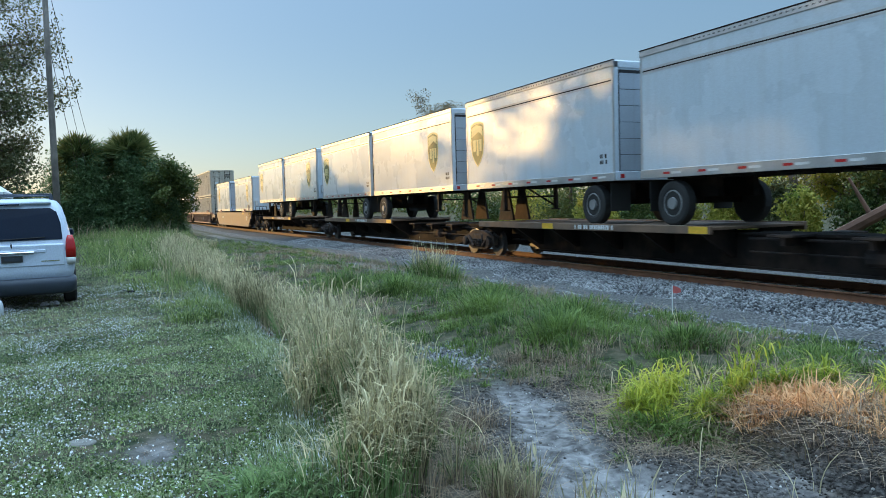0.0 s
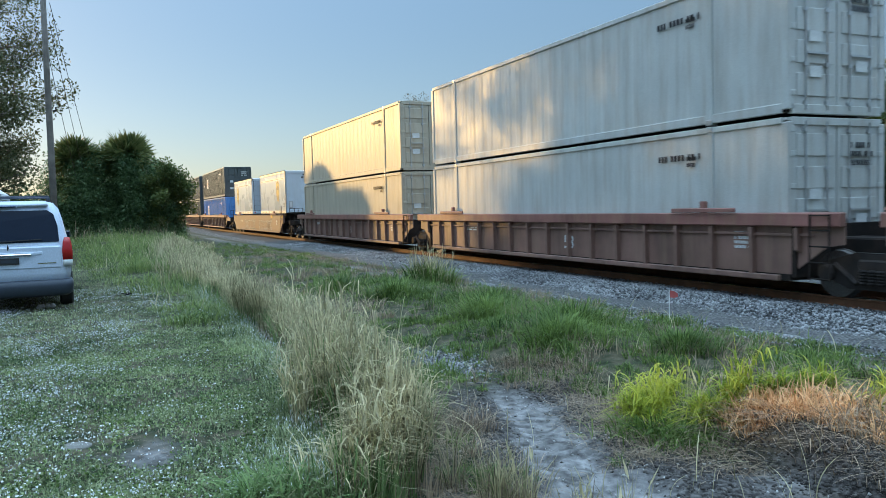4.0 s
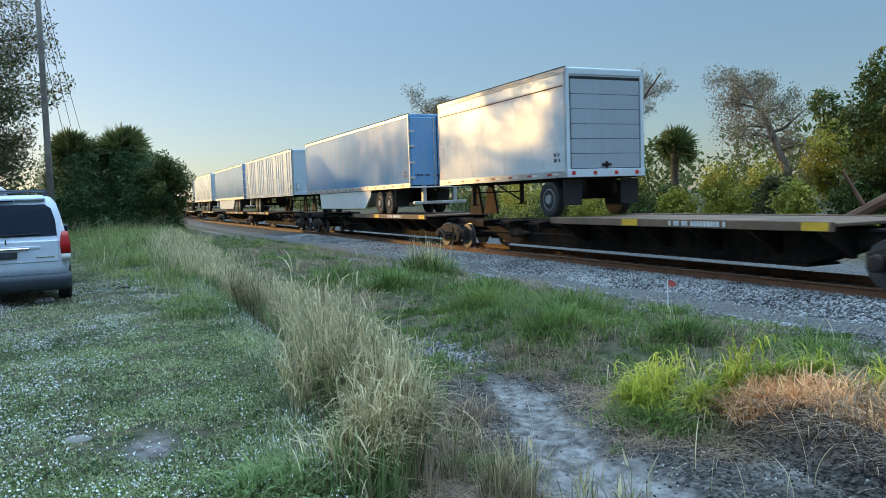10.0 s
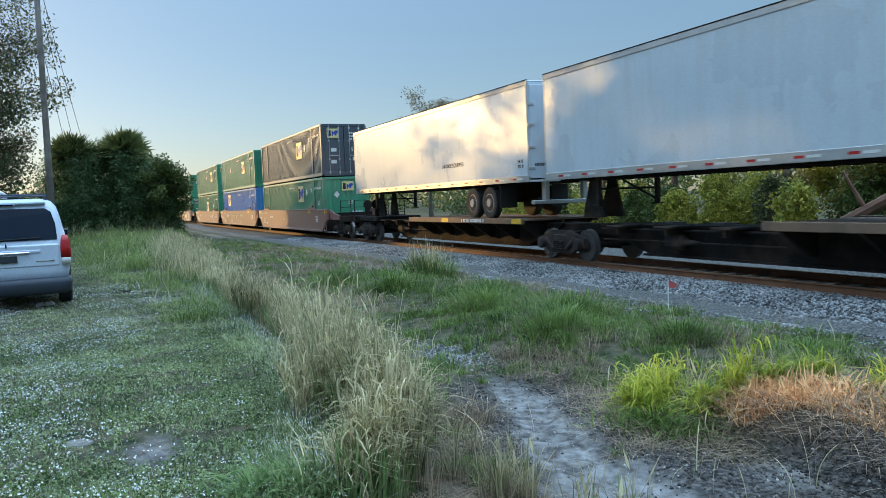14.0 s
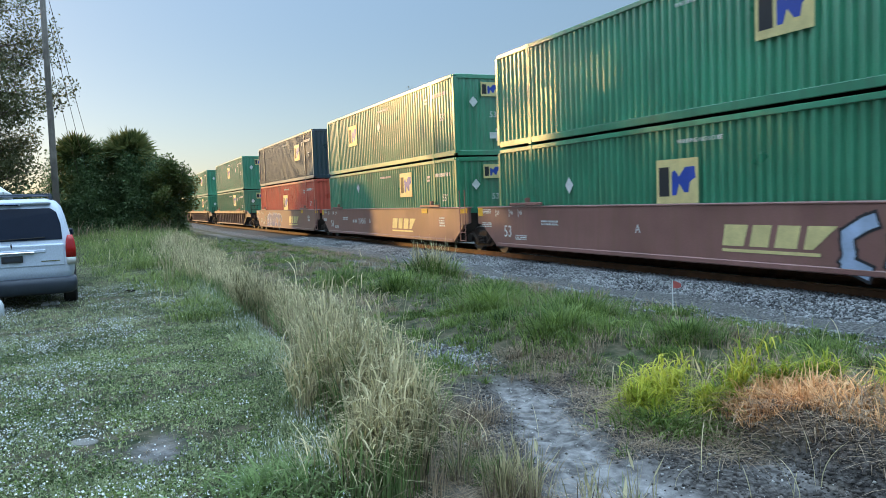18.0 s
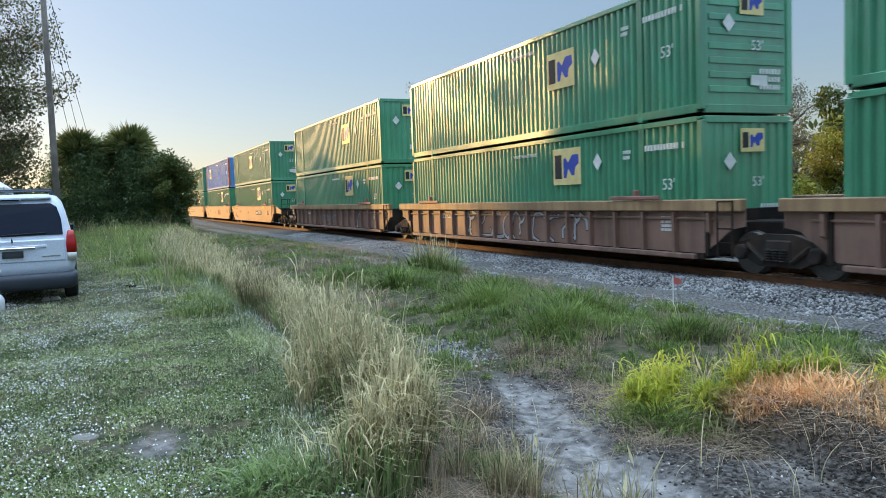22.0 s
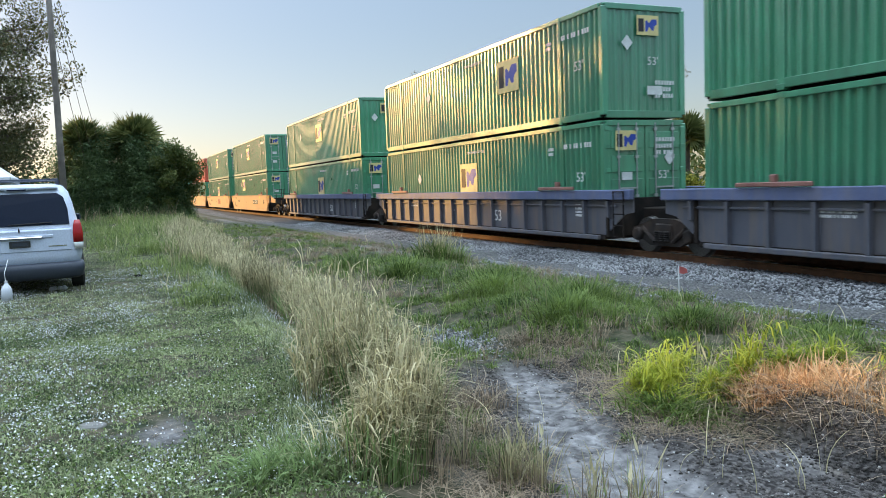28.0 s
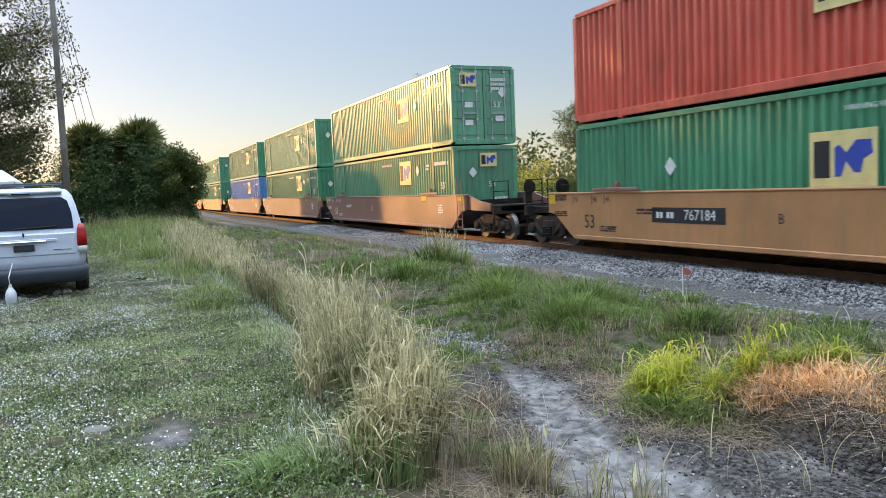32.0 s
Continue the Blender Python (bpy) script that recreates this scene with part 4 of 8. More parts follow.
    if size:
        part("lettering", lettering("unit_size", size, 0.5, ink), w, at=pose(-(size_x or length - 0.8), y + dip, 0.75))
        part("lettering", lettering("unit_letter", "ABC"[seed % 3], 0.28, ink), w, at=pose(-length + 7.0, y + dip, 0.95))
    part("markings", bars_mesh(f"load{seed % 2}", 2, 0.9, 0.16, ink), w, at=pose(-length + 3.2, y + dip, 1.05))
    part("markings", bars_mesh(f"class{seed % 2}", 4, 0.5, 0.36, ink), w, at=pose(-1.0, y + dip, 1.0))
    part("warning_patch", once("patch", lambda: Shape().box(-0.28, 0.28, -0.004, 0, -0.09, 0.09).mesh("warning_patch", MARK_YELLOW)), w, "yellow patch", at=pose(-2.6, y - 0.012, 1.4))
    part("warning_patch", once("patch", lambda: Shape().box(-0.28, 0.28, -0.004, 0, -0.09, 0.09).mesh("warning_patch", MARK_YELLOW)), w, "yellow patch", at=pose(over - 0.35, y - 0.012, 1.4))
    if kind == "smooth" and size:
        for text, x in (("53", 0.2), ("48", 1.05), ("45", 1.6)):
            part("lettering", lettering("load_mark", text, 0.17, ink, 0.002), w, at=pose(-length + x, y, 1.33))
            part("tick_mark", once(("tick", ink.name), lambda: Shape().box(-0.012, 0.012, -0.004, 0, -0.12, 0.1).mesh("tick_mark", ink)), w, at=pose(-length + x - 0.14, y, 1.33))
        for zz, wd in ((1.38, 0.6), (0.95, 0.66), (0.6, 0.7)):
            part("markings", bars_mesh(f"fine{zz}", 3, wd, 0.16, ink), w, at=pose(-length - 0.55 if zz > 0.7 else -length + 1.6, y, zz))
        part("warning_patch", once("end_patch", lambda: Shape().box(-0.17, 0.17, -0.004, 0, -0.13, 0.13).mesh("warning_patch", MARK_YELLOW)), w, "yellow patch", at=pose(-length - 1.0, y, 1.35))
    for what, x, text in signs:
        if what == "panel":
            part("number_panel", once("number_panel", lambda: Shape().box(-1.15, 1.15, -0.004, 0, -0.17, 0.17).mesh("number_panel", MARK_DARK)), w, "black panel with a white number", at=pose(-x, y, 0.98))
            part("markings", bars_mesh("owner", 1, 0.62, 0.22, MARK), w, at=pose(-x - 0.68, y - 0.006, 0.98))
            part("lettering", lettering("unit_number", text, 0.32, MARK, 0.002), w, at=pose(-x + 0.4, y - 0.007, 0.98))
        elif what == "number":
            part("markings", bars_mesh("owner", 1, 0.62, 0.22, MARK), w, at=pose(-x - 0.72, y, 0.93))
            part("lettering", lettering("unit_number", text, 0.36, MARK, 0.002), w, at=pose(-x + 0.4, y, 0.93))
        elif what == "red":
            part("owner_mark", once("owner_mark", lambda: Shape().box(-0.9, -0.4, -0.005, 0, -0.25, 0.25).box(-0.28, 0.25, -0.005, 0, -0.25, 0.25).box(0.37, 0.9, -0.005, 0, -0.25, 0.25).mesh("owner_mark", MARK_RED)), w, "faded red mark", at=pose(-x, y, 0.93))
        elif what == "cream":
            part("owner_mark", once("owner_bars", lambda: Shape().prism([(-1.3, -0.22), (-0.75, -0.22), (-0.62, 0.2), (-1.22, 0.2)], -0.005, 0).prism([(-0.6, -0.22), (-0.15, -0.22), (-0.05, 0.2), (-0.5, 0.2)], -0.005, 0).prism([(0.0, -0.22), (0.5, -0.22), (0.6, 0.2), (0.1, 0.2)], -0.005, 0).prism([(0.65, -0.22), (0.85, -0.22), (1.35, 0.2), (0.75, 0.2)], -0.005, 0).box(-1.3, 1.0, -0.005, 0, -0.34, -0.28).mesh("owner_mark", CREAM)), w, "cream mark", at=pose(-x, y, 0.9))
    if sprayed:
        for k, (x, wd, ht, mt) in enumerate(sprayed):
            at = pose(-x, y + (0.114 if kind == "ribbed" else 0), 0.8)
            fat = 0.7 if mt is SPRAY else 2.6
            edge = SPRAY_PALE if mt is SPRAY_DEEP else MARK_DARK
            part("graffiti_outline", graffiti_mesh(f"{seed}{k}", wd, ht, edge, 0.025 if mt is SPRAY else 0.05, 0, fat), w, "outline of the sprayed strokes", at=at)
            part("graffiti", graffiti_mesh(f"{seed}{k}", wd, ht, mt, 0.0, 0.003, fat), w, "big sprayed strokes on the wagon's side", at=at)
    return w


def flat_wagon(u_front, u_rear, first, last, seed=0, deck_from=1.5, deck_to=10.4):
    """One unit of a spine wagon for trailers, from bogie centre to bogie centre; its deck carries only the trailers' wheels."""
    n = u_front - u_rear
    w = on_train("spine_wagon", u_front, 0.0, "dark spine wagon for trailers with a short rusty tan deck", "railway wagon", "wagons of the train")
    key = (round(n, 2), deck_from, deck_to)
    d0, d1 = -deck_from, -min(deck_to, n - 0.7)

    def spine():
        s = Shape()
        s.prism([(-n + 0.9, 0.97), (-0.9, 0.97), (-1.2, 0.8), (-2.9, 0.27), (-n + 2.9, 0.27), (-n + 1.2, 0.8)], -0.36, 0.36)
        s.box(-n + 2.8, -2.8, -0.46, 0.46, 0.23, 0.28).box(-n + 1.0, -1.0, -0.44, 0.44, 0.94, 0.99)
        s.box(-n - 0.2, 0.2, -0.26, 0.26, 0.7, 0.98, 0.02)
        return s.mesh("centre_sill", UNDER)
    part("centre_sill", once(("spine", key), spine), w)
    part("deck", once(("deck", key), lambda: Shape().box(d1, d0, -1.32, 1.32, 1.07, 1.13, 0.01).mesh("deck", DECK)), w)
    for side in (-1, 1):
        a, b = sorted((side * 1.31, side * 1.4))
        part("deck_edge", once(("edge", key, side), lambda: Shape().box(d1, d0, a, b, 0.98, 1.16, 0.012).mesh("deck_edge", DECK)), w, "worn tan deck edge")
        k = 6
        for i in range(k):
            x = d1 + 0.35 + (d0 - d1 - 0.7) * i / (k - 1)
            part("bracket", once(("bracket", side), lambda: Shape().across([(side * 0.36, 0.45), (side * 0.5, 0.45), (side * 1.31, 0.98), (side * 1.31, 1.07), (side * 0.36, 1.07)][::side], -0.05, 0.05).mesh("bracket", UNDER)), w, at=pose(x, 0, 0))
        # walkway grating, pipe and fittings where there is no deck
        lo, hi = (-n + 1.2, d1 - 0.2) if deck_from < 3 else (d0 + 0.2, -1.2)
        part("side_pipe", once(("pipe", key, side), lambda: Shape().rod((lo, side * 0.52, 0.88), (hi, side * 0.52, 0.88), 0.03, n=6).rod((lo, side * 0.5, 0.6), (hi, side * 0.5, 0.6), 0.022, n=6).mesh("side_pipe", TRUCK)), w)
        for i in range(3):
            part("outrigger", once(("outrigger", side), lambda: Shape().box(-0.3, 0.3, *sorted((side * 0.36, side * 1.05)), 0.95, 1.0, 0.01).box(-0.05, 0.05, *sorted((side * 0.36, side * 0.95)), 0.78, 0.95).mesh("outrigger", TRUCK)), w, at=pose(lo + (hi - lo) * (0.2 + 0.3 * i), 0, 0))
    part("brake_cylinder", once("brake_cylinder", lambda: Shape().lathe((0, -0.62, 0.62), "x", [(-0.3, 0.1), (-0.26, 0.17), (0.22, 0.17), (0.3, 0.08), (0.75, 0.03)], 12).mesh("brake_cylinder", TRUCK)), w, at=pose((lo + hi) / 2, 0, 0))
    bogie(w, 0.0)
    if last:
        bogie(w, -n)
        end_gear(w, -n - 1.0, -1)
    if first:
        end_gear(w, 1.0, 1)
    part("warning_patch", once("patch", lambda: Shape().box(-0.28, 0.28, -0.004, 0, -0.09, 0.09).mesh("warning_patch", MARK_YELLOW)), w, "yellow patch", at=pose(d0 - 0.35, -1.402, 1.07) @ Matrix.Diagonal((1, 1, 0.85, 1)))
    part("warning_patch", once("patch", lambda: Shape().box(-0.28, 0.28, -0.004, 0, -0.09, 0.09).mesh("warning_patch", MARK_YELLOW)), w, "yellow patch", at=pose((d0 + d1) / 2 - 1.0, -1.402, 1.07) @ Matrix.Diagonal((1, 1, 0.85, 1)))
    if seed % 3 == 0:
        part("lettering", lettering("deck_text", "ALL PURPOSE SPINE CAR", 0.17, MARK), w, at=pose((d0 + d1) / 2 + 1.6, -1.403, 1.07))
    else:
        part("markings", bars_mesh("flat_code", 1, 1.7, 0.17, MARK), w, at=pose((d0 + d1) / 2 + 1.2, -1.403, 1.07))
    return w


# -- road trailers --
def trailer_meshes(n, paint, posts, z1):
    w, z0 = 1.29, 0.0
    out = {}
    s = Shape()
    s.box(-n, 0, -w, w, z0 + 0.12, z1, 0.03)
    out["box"] = s.mesh("body", paint)
    for side in (-1, 1):
        a, b = sorted((side * (w + 0.018), side * (w - 0.04)))
        out["base", side] = Shape().box(-n - 0.01, 0.01, a, b, 0, 0.2, 0.008).mesh("base_rail", TRIM if not posts else paint)
        out["top", side] = Shape().box(-n - 0.01, 0.01, a, b, z1 - 0.12, z1 + 0.02, 0.012).mesh("top_rail", TRIM)
        a, b = sorted((side * (w + 0.004), side * (w - 0.01)))
        out["line", side] = Shape().box(-n + 0.1, -0.1, a, b, z1 - 0.52, z1 - 0.47).box(-n + 0.1, -0.1, a, b, z1 - 0.44, z1 - 0.39).mesh("seam", TRIM)
        out["groove", side] = Shape().box(-n + 0.1, -0.1, *sorted((side * (w + 0.002), side * (w - 0.01))), z1 - 0.47, z1 - 0.44).mesh("groove", UNDER)
        out["edge", side] = Shape().box(-n - 0.012, 0.012, *sorted((side * (w + 0.022), side * (w - 0.03))), z1 + 0.02, z1 + 0.045, 0.006).mesh("roof_edge", UNDER)
        holes = Shape()
        for q in range(int((n - 1.0) / 0.14)):
            if (q // 22) % 3 != 2:
                holes.box(-0.5 - q * 0.14, -0.46 - q * 0.14, *sorted((side * (w + 0.02), side * (w + 0.005))), z1 - 0.06, z1 - 0.03)
        out["holes", side] = holes.mesh("markings", UNDER)
        a, b = sorted((side * (w + (0.034 if posts else 0.014)), side * (w - 0.06)))
        half = 0.05 if posts else 0.03
        out["post", side] = Shape().box(-half, half, a, b, 0.1, z1 - 0.13 * posts, 0.012).mesh("side_post", TAPE_WHITE if posts else TRIM)
    out["roof"] = Shape().box(-n, 0, -w + 0.04, w - 0.04, z1 - 0.02, z1 + 0.03, 0.02).mesh("roof", paint)
    return out


def floor_beams(n):
    s = Shape()
    for i in range(int(n / 0.6)):
        s.box(-0.3 - i * 0.6, -0.2 - i * 0.6, -1.2, 1.2, -0.04, 0.1)
    return s.mesh("underfloor", UNDER)


def tyre(parent, x, y, r=0.5):
    side = -1 if y < 0 else 1
    t = part("wheel", once(("tyre", r), lambda: Shape().lathe((0, 0, 0), "y", [(-0.11, r * 0.58), (-0.13, r * 0.7), (-0.13, r * 0.9), (-0.1, r), (0.1, r), (0.13, r * 0.9), (0.13, r * 0.6)], 24).mesh("tyre", RUBBER)), parent, at=pose(x, y, 0, 0, 0, 0 if side < 0 else 180))
    part("rim", once(("rim", r), lambda: Shape().lathe((0, 0, 0), "y", [(-0.15, r * 0.12), (-0.15, r * 0.26), (-0.06, r * 0.3), (-0.06, r * 0.52), (-0.125, r * 0.55), (-0.115, r * 0.6), (0.0, r * 0.6)], 20).mesh("rim", RIM)), t, "grey steel rim")


def road_trailer(u, n, label, paint=None, door="roll", bogie_end="front", axles=1, shield=None, shield_x=2.4, skirt=False, posts=False, z=2.22, wheels=True, seed=0, text="", scuffed=False):
    """A box trailer riding on a wagon; u: its front end, n: its length; bogie_end says at which end its wheels are."""
    paint = paint or TRAILER
    c = on_train("road_trailer", u, z, label, "trailer", "trailers on the train")
    w, z1 = 1.29, 2.9 if z > 2 else 2.8
    m = once(("trailer", n, paint.name, posts, z1), lambda: trailer_meshes(n, paint, posts, z1))
    part("body", m["box"], c)
    part("roof", m["roof"], c)
    for side in (-1, 1):
        part("base_rail", m["base", side], c)
        part("top_rail", m["top", side], c)
        part("roof_edge", m["edge", side], c, "dark roof edge")
        if not posts:
            if n < 10:
                part("seam", m["line", side], c)
                part("groove", m["groove", side], c, "dark groove between two pale strips")
                if side < 0:
                    part("markings", m["holes", side], c, "row of dark holes along the top rail")
            for x in (-0.04, -n + 0.04):
                part("side_post", m["post", side], c, at=pose(x, 0, 0))
        else:
            for i in range(int(n / 0.62) + 1):
                if i % 5 != 3:
                    part("side_post", m["post", side], c, "pale side post", at=pose(-0.05 - i * (n - 0.1) / int(n / 0.62), 0, 0))
    # strip of red and white tape along the base
    for i in range(int(n / 1.1)):
        x = -0.5 - i * 1.1
        part("tape", once("tape_white", lambda: Shape().box(-0.15, 0.15, -0.003, 0, -0.025, 0.025).mesh("tape", TAPE_WHITE)), c, at=pose(x, -w - 0.019, 0.1))
        part("tape", once("tape_red", lambda: Shape().box(-0.11, 0.11, -0.003, 0, -0.025, 0.025).mesh("tape", TAPE_RED)), c, "red tape", at=pose(x - 0.31, -w - 0.019, 0.1))
    if door == "roll":
        f = part("door_frame", once(("door_frame", paint.name, z1), lambda: Shape().box(0, 0.03, -w, -w + 0.12, 0, z1, 0.01).box(0, 0.03, w - 0.12, w, 0, z1, 0.01).box(0, 0.03, -w, w, z1 - 0.16, z1, 0.01).box(0, 0.05, -w, w, 0, 0.22, 0.01).mesh("door_frame", paint)), c)
        # black backing sheet stands in for the shade in the door's gap
        part("door_seal", once("door_seal", lambda: Shape().box(0.0, 0.003, -w + 0.12, w - 0.12, 0.22, 2.7).mesh("door_seal", BLACKOUT)), f, "black backing sheet for the shaded gap round the door")
        for i in range(6):
            part("door_panel", once(("door_panel", paint.name), lambda: Shape().box(0.003, 0.012, -w + 0.16, w - 0.15, 0.0, 0.388, 0.006).mesh("door_panel", DOOR_GREY)), f, at=pose(0, 0, 0.24 + i * 0.398))
        part("latch", once("roll_latch", lambda: Shape().box(0.02, 0.06, -0.15, 0.15, 0.3, 0.36, 0.008).box(0.02, 0.07, -0.02, 0.02, 0.22, 0.42, 0.005).mesh("latch", UNDER)), c)
        for yy in (-1.1, -0.4, 0.3, 1.0):
            part("tail_light", once("tail_light", lambda: Shape().box(0.05, 0.062, -0.06, 0.06, 0.06, 0.16, 0.005).mesh("tail_light", TAPE_RED)), c, "red lamp", at=pose(0, yy, 0))
    elif door == "swing":
        for side in (-1, 1):
            d = part("door", once(("swing", paint.name, side, z1), lambda: Shape().box(0, 0.045, *sorted((side * 0.008, side * (w - 0.06))), 0.1, z1 - 0.1, 0.012).mesh("door", paint)), c)
            for k, yy in enumerate((side * 0.1, side * 0.24)):
                part("locking_bar", once(("swing_bar", side, k, z1), lambda: Shape().rod((0.07, yy, 0.05), (0.07, yy, z1 - 0.05), 0.02, n=8).box(0.045, 0.1, yy - 0.05, yy + 0.05, 0.45, 0.5).mesh("locking_bar", UNDER if k == 0 else TRIM)), d)
            for zz in (0.35, 0.95, 1.6, 2.2):
                part("hinge", once(("swing_hinge", side), lambda: Shape().box(0.03, 0.07, *sorted((side * (w - 0.2), side * (w + 0.02))), 0, 0.09, 0.008).mesh("hinge", TRIM)), d, at=pose(0, 0, zz))
        part("tape", once("rear_tape", lambda: Shape().box(0.046, 0.05, -w, w, 0.0, 0.06).mesh("tape", TAPE_WHITE)), c)
        part("bumper", once("bumper", lambda: Shape().box(-0.2, 0.0, -0.75, -0.6, -0.62, 0.1, 0.01).box(-0.2, 0.0, 0.6, 0.75, -0.62, 0.1, 0.01).box(-0.16, 0.02, -1.15, 1.15, -0.66, -0.54, 0.015).mesh("bumper", TRIM)), c)
        part("placard", once("wire_diamond", lambda: Shape().rod((0, -0.2, 0), (0, 0, 0.3), 0.012).rod((0, 0, 0.3), (0, 0.2, 0), 0.012).rod((0, 0.2, 0), (0, 0, -0.3), 0.012).rod((0, 0, -0.3), (0, -0.2, 0), 0.012).mesh("placard", TRIM)), c, "empty diamond placard holder", at=pose(0.055, 0.85, 0.8))
        part("markings", bars_mesh("plate_row", 1, 0.7, 0.13, MARK_DARK), c, at=pose(0.048, -0.75, 0.5) @ END)
    else:  # rounded nose
        part("nose", once(("nose", paint.name, z1), lambda: Shape().across([(-w, 0.1), (w, 0.1), (w, z1), (-w, z1)], 0.0, 0.02).box(0.0, 0.05, -w + 0.02, w - 0.02, 0.05, 0.25, 0.012).box(0.0, 0.04, -w + 0.02, w - 0.02, z1 - 0.15, z1, 0.012).mesh("nose", paint)), c)
        for yy in (-1.27, 1.27):
            part("corner_post", once(("nose_post", z1), lambda: Shape().lathe((0, 0, 0.1), "z", [(0, 0.06), (z1 - 0.12, 0.06)], 12).mesh("corner_post", TRIM)), c, at=pose(0.0, yy * 0.98, 0))
        for yy, wd in ((-0.95, 0.26), (0.85, 0.34)):
            part("document_box", once(("docbox", wd), lambda: Shape().box(0.03, 0.07, -wd / 2, wd / 2, 0.35, 0.82, 0.012).mesh("document_box", TRIM)), c, at=pose(0, yy, 0))
            part("window", once(("docdark", wd), lambda: Shape().box(0.07, 0.074, -wd / 2 + 0.05, wd / 2 - 0.05, 0.42, 0.76).mesh("window", UNDER if wd > 0.3 else TAPE_WHITE)), c, at=pose(0, yy, 0))
        part("coupling_light", once(("nose_light", z1), lambda: Shape().box(0.04, 0.09, -0.1, 0.1, z1 - 0.28, z1 - 0.2, 0.02).mesh("coupling_light", UNDER)), c)
        part("markings", bars_mesh("nose_code", 1, 0.42, 0.17, MARK_DARK), c, at=pose(0.052, 0.0, z1 - 0.42) @ END)
    if shield:
        out = [(-0.42, 0.62), (-0.2, 0.69), (0.0, 0.71), (0.2, 0.69), (0.42, 0.62), (0.44, 0.1), (0.36, -0.28), (0.2, -0.5), (0.0, -0.66), (-0.2, -0.5), (-0.36, -0.28), (-0.44, 0.1)]
        sh = {"olive": SHIELD_OLIVE, "brown": SHIELD, "gold": SHIELD}[shield]
        rimm = {"olive": CREAM, "brown": GOLD, "gold": GOLD}[shield]
        part("shield_mark", once(("shield_rim", shield), lambda: Shape().prism([(x * 1.12, z * 1.1) for x, z in out], -0.003, 0).mesh("shield_mark", rimm)), c, "shield-shaped mark", at=pose(-shield_x, -w - 0.003, 1.45))
        part("shield_mark", once(("shield_in", shield), lambda: Shape().prism(out, -0.005, 0).mesh("shield_mark", sh)), c, "shield-shaped mark", at=pose(-shield_x, -w - 0.004, 1.45))
        part("shield_mark", once(("shield_top", shield), lambda: Shape().prism([(-0.38, 0.58), (0.0, 0.66), (0.38, 0.58), (0.39, 0.3), (0.1, 0.44), (-0.39, 0.26)], -0.007, 0).mesh("shield_mark", rimm)), c, "lighter upper field", at=pose(-shield_x, -w - 0.0045, 1.45))
        part("shield_mark", once(("shield_bar", shield), lambda: Shape().box(-0.28, -0.1, -0.007, 0, -0.2, 0.18).box(-0.04, 0.1, -0.007, 0, -0.36, 0.18).box(0.16, 0.32, -0.007, 0, -0.2, 0.18).mesh("shield_mark", CREAM if shield == "olive" else rimm)), c, "pale bars", at=pose(-shield_x, -w - 0.0048, 1.45))
    part("markings", bars_mesh("tcode", 2, 0.3, 0.3, MARK_DARK), c, at=pose(-0.45, -w - 0.003, 0.55))
    if text:
        part("lettering", lettering("side_text", text, 0.2, MARK_DARK), c, at=pose(-n * 0.32, -w - 0.003, 0.75))
    if scuffed:
        part("scuff_marks", graffiti_mesh("scuff", 1.6, 0.5, MARK_DARK, fat=0.35), c, "dark scuffs", at=pose(-n * 0.42, -w - 0.002, 0.6) @ Matrix.Diagonal((0.4, 1, 1, 1)))
    # underside
    part("underfloor", once(("beams", n), lambda: floor_beams(n)), c)["kind"] = "stuff"
    if wheels:
        sgn = -1 if bogie_end == "front" else 1
        base = 0.0 if bogie_end == "front" else -n
        inset = 1.0 if axles == 1 else (2.6 if bogie_end == "front" else 3.75)
        for k in range(axles):
            x = base + sgn * (inset + 1.2 * k)
            for y in (-1.12, 1.12):
                tyre(c, x, y)
        for o in list(c.children):
            if o.name.startswith("wheel"):
                o.location.z = -z + 1.14 + 0.5
        x0, x1 = sorted((base + sgn * (inset - 0.7), base + sgn * (inset + 0.7 + 1.2 * (axles - 1))))
        part("suspension", once(("susp", round(x0, 2), round(x1, 2)), lambda: Shape().box(x0, x1, -0.6, -0.45, -0.45, 0.0).box(x0, x1, 0.45, 0.6, -0.45, 0.0).box(x0 + 0.3, x0 + 0.5, -1.1, 1.1, -0.6, -0.4).mesh("suspension", UNDER)), c)
        for y in (-0.95, 0.95):
            part("mud_flap", once("mud_flap", lambda: Shape().box(0, 0.02, -0.3, 0.3, -0.75, -0.05).mesh("mud_flap", BLACKOUT)), c, at=pose(base + sgn * (inset - 0.75), y, 0))
        # legs and hitch at the other end
        lx = (-n + 2.0) if bogie_end == "front" else -2.0
        for y in (-0.95, 0.95):
            part("landing_leg", once("leg", lambda: Shape().box(-0.06, 0.06, -0.06, 0.06, -0.7, 0.02, 0.01).box(-0.13, 0.13, -0.12, 0.12, -0.74, -0.7, 0.01).mesh("landing_leg", TRUCK)), c, at=pose(lx, y, 0))
        part("leg_brace", once("brace", lambda: Shape().rod((0, -0.95, -0.3), (0, 0.95, -0.3), 0.03).rod((0, -0.9, -0.6), (-0.9, -0.4, 0), 0.03).rod((0, 0.9, -0.6), (-0.9, 0.4, 0), 0.03).mesh("leg_brace", TRUCK)), c, at=pose(lx, 0, 0))
        hx = (-n + 0.9) if bogie_end == "front" else -0.9
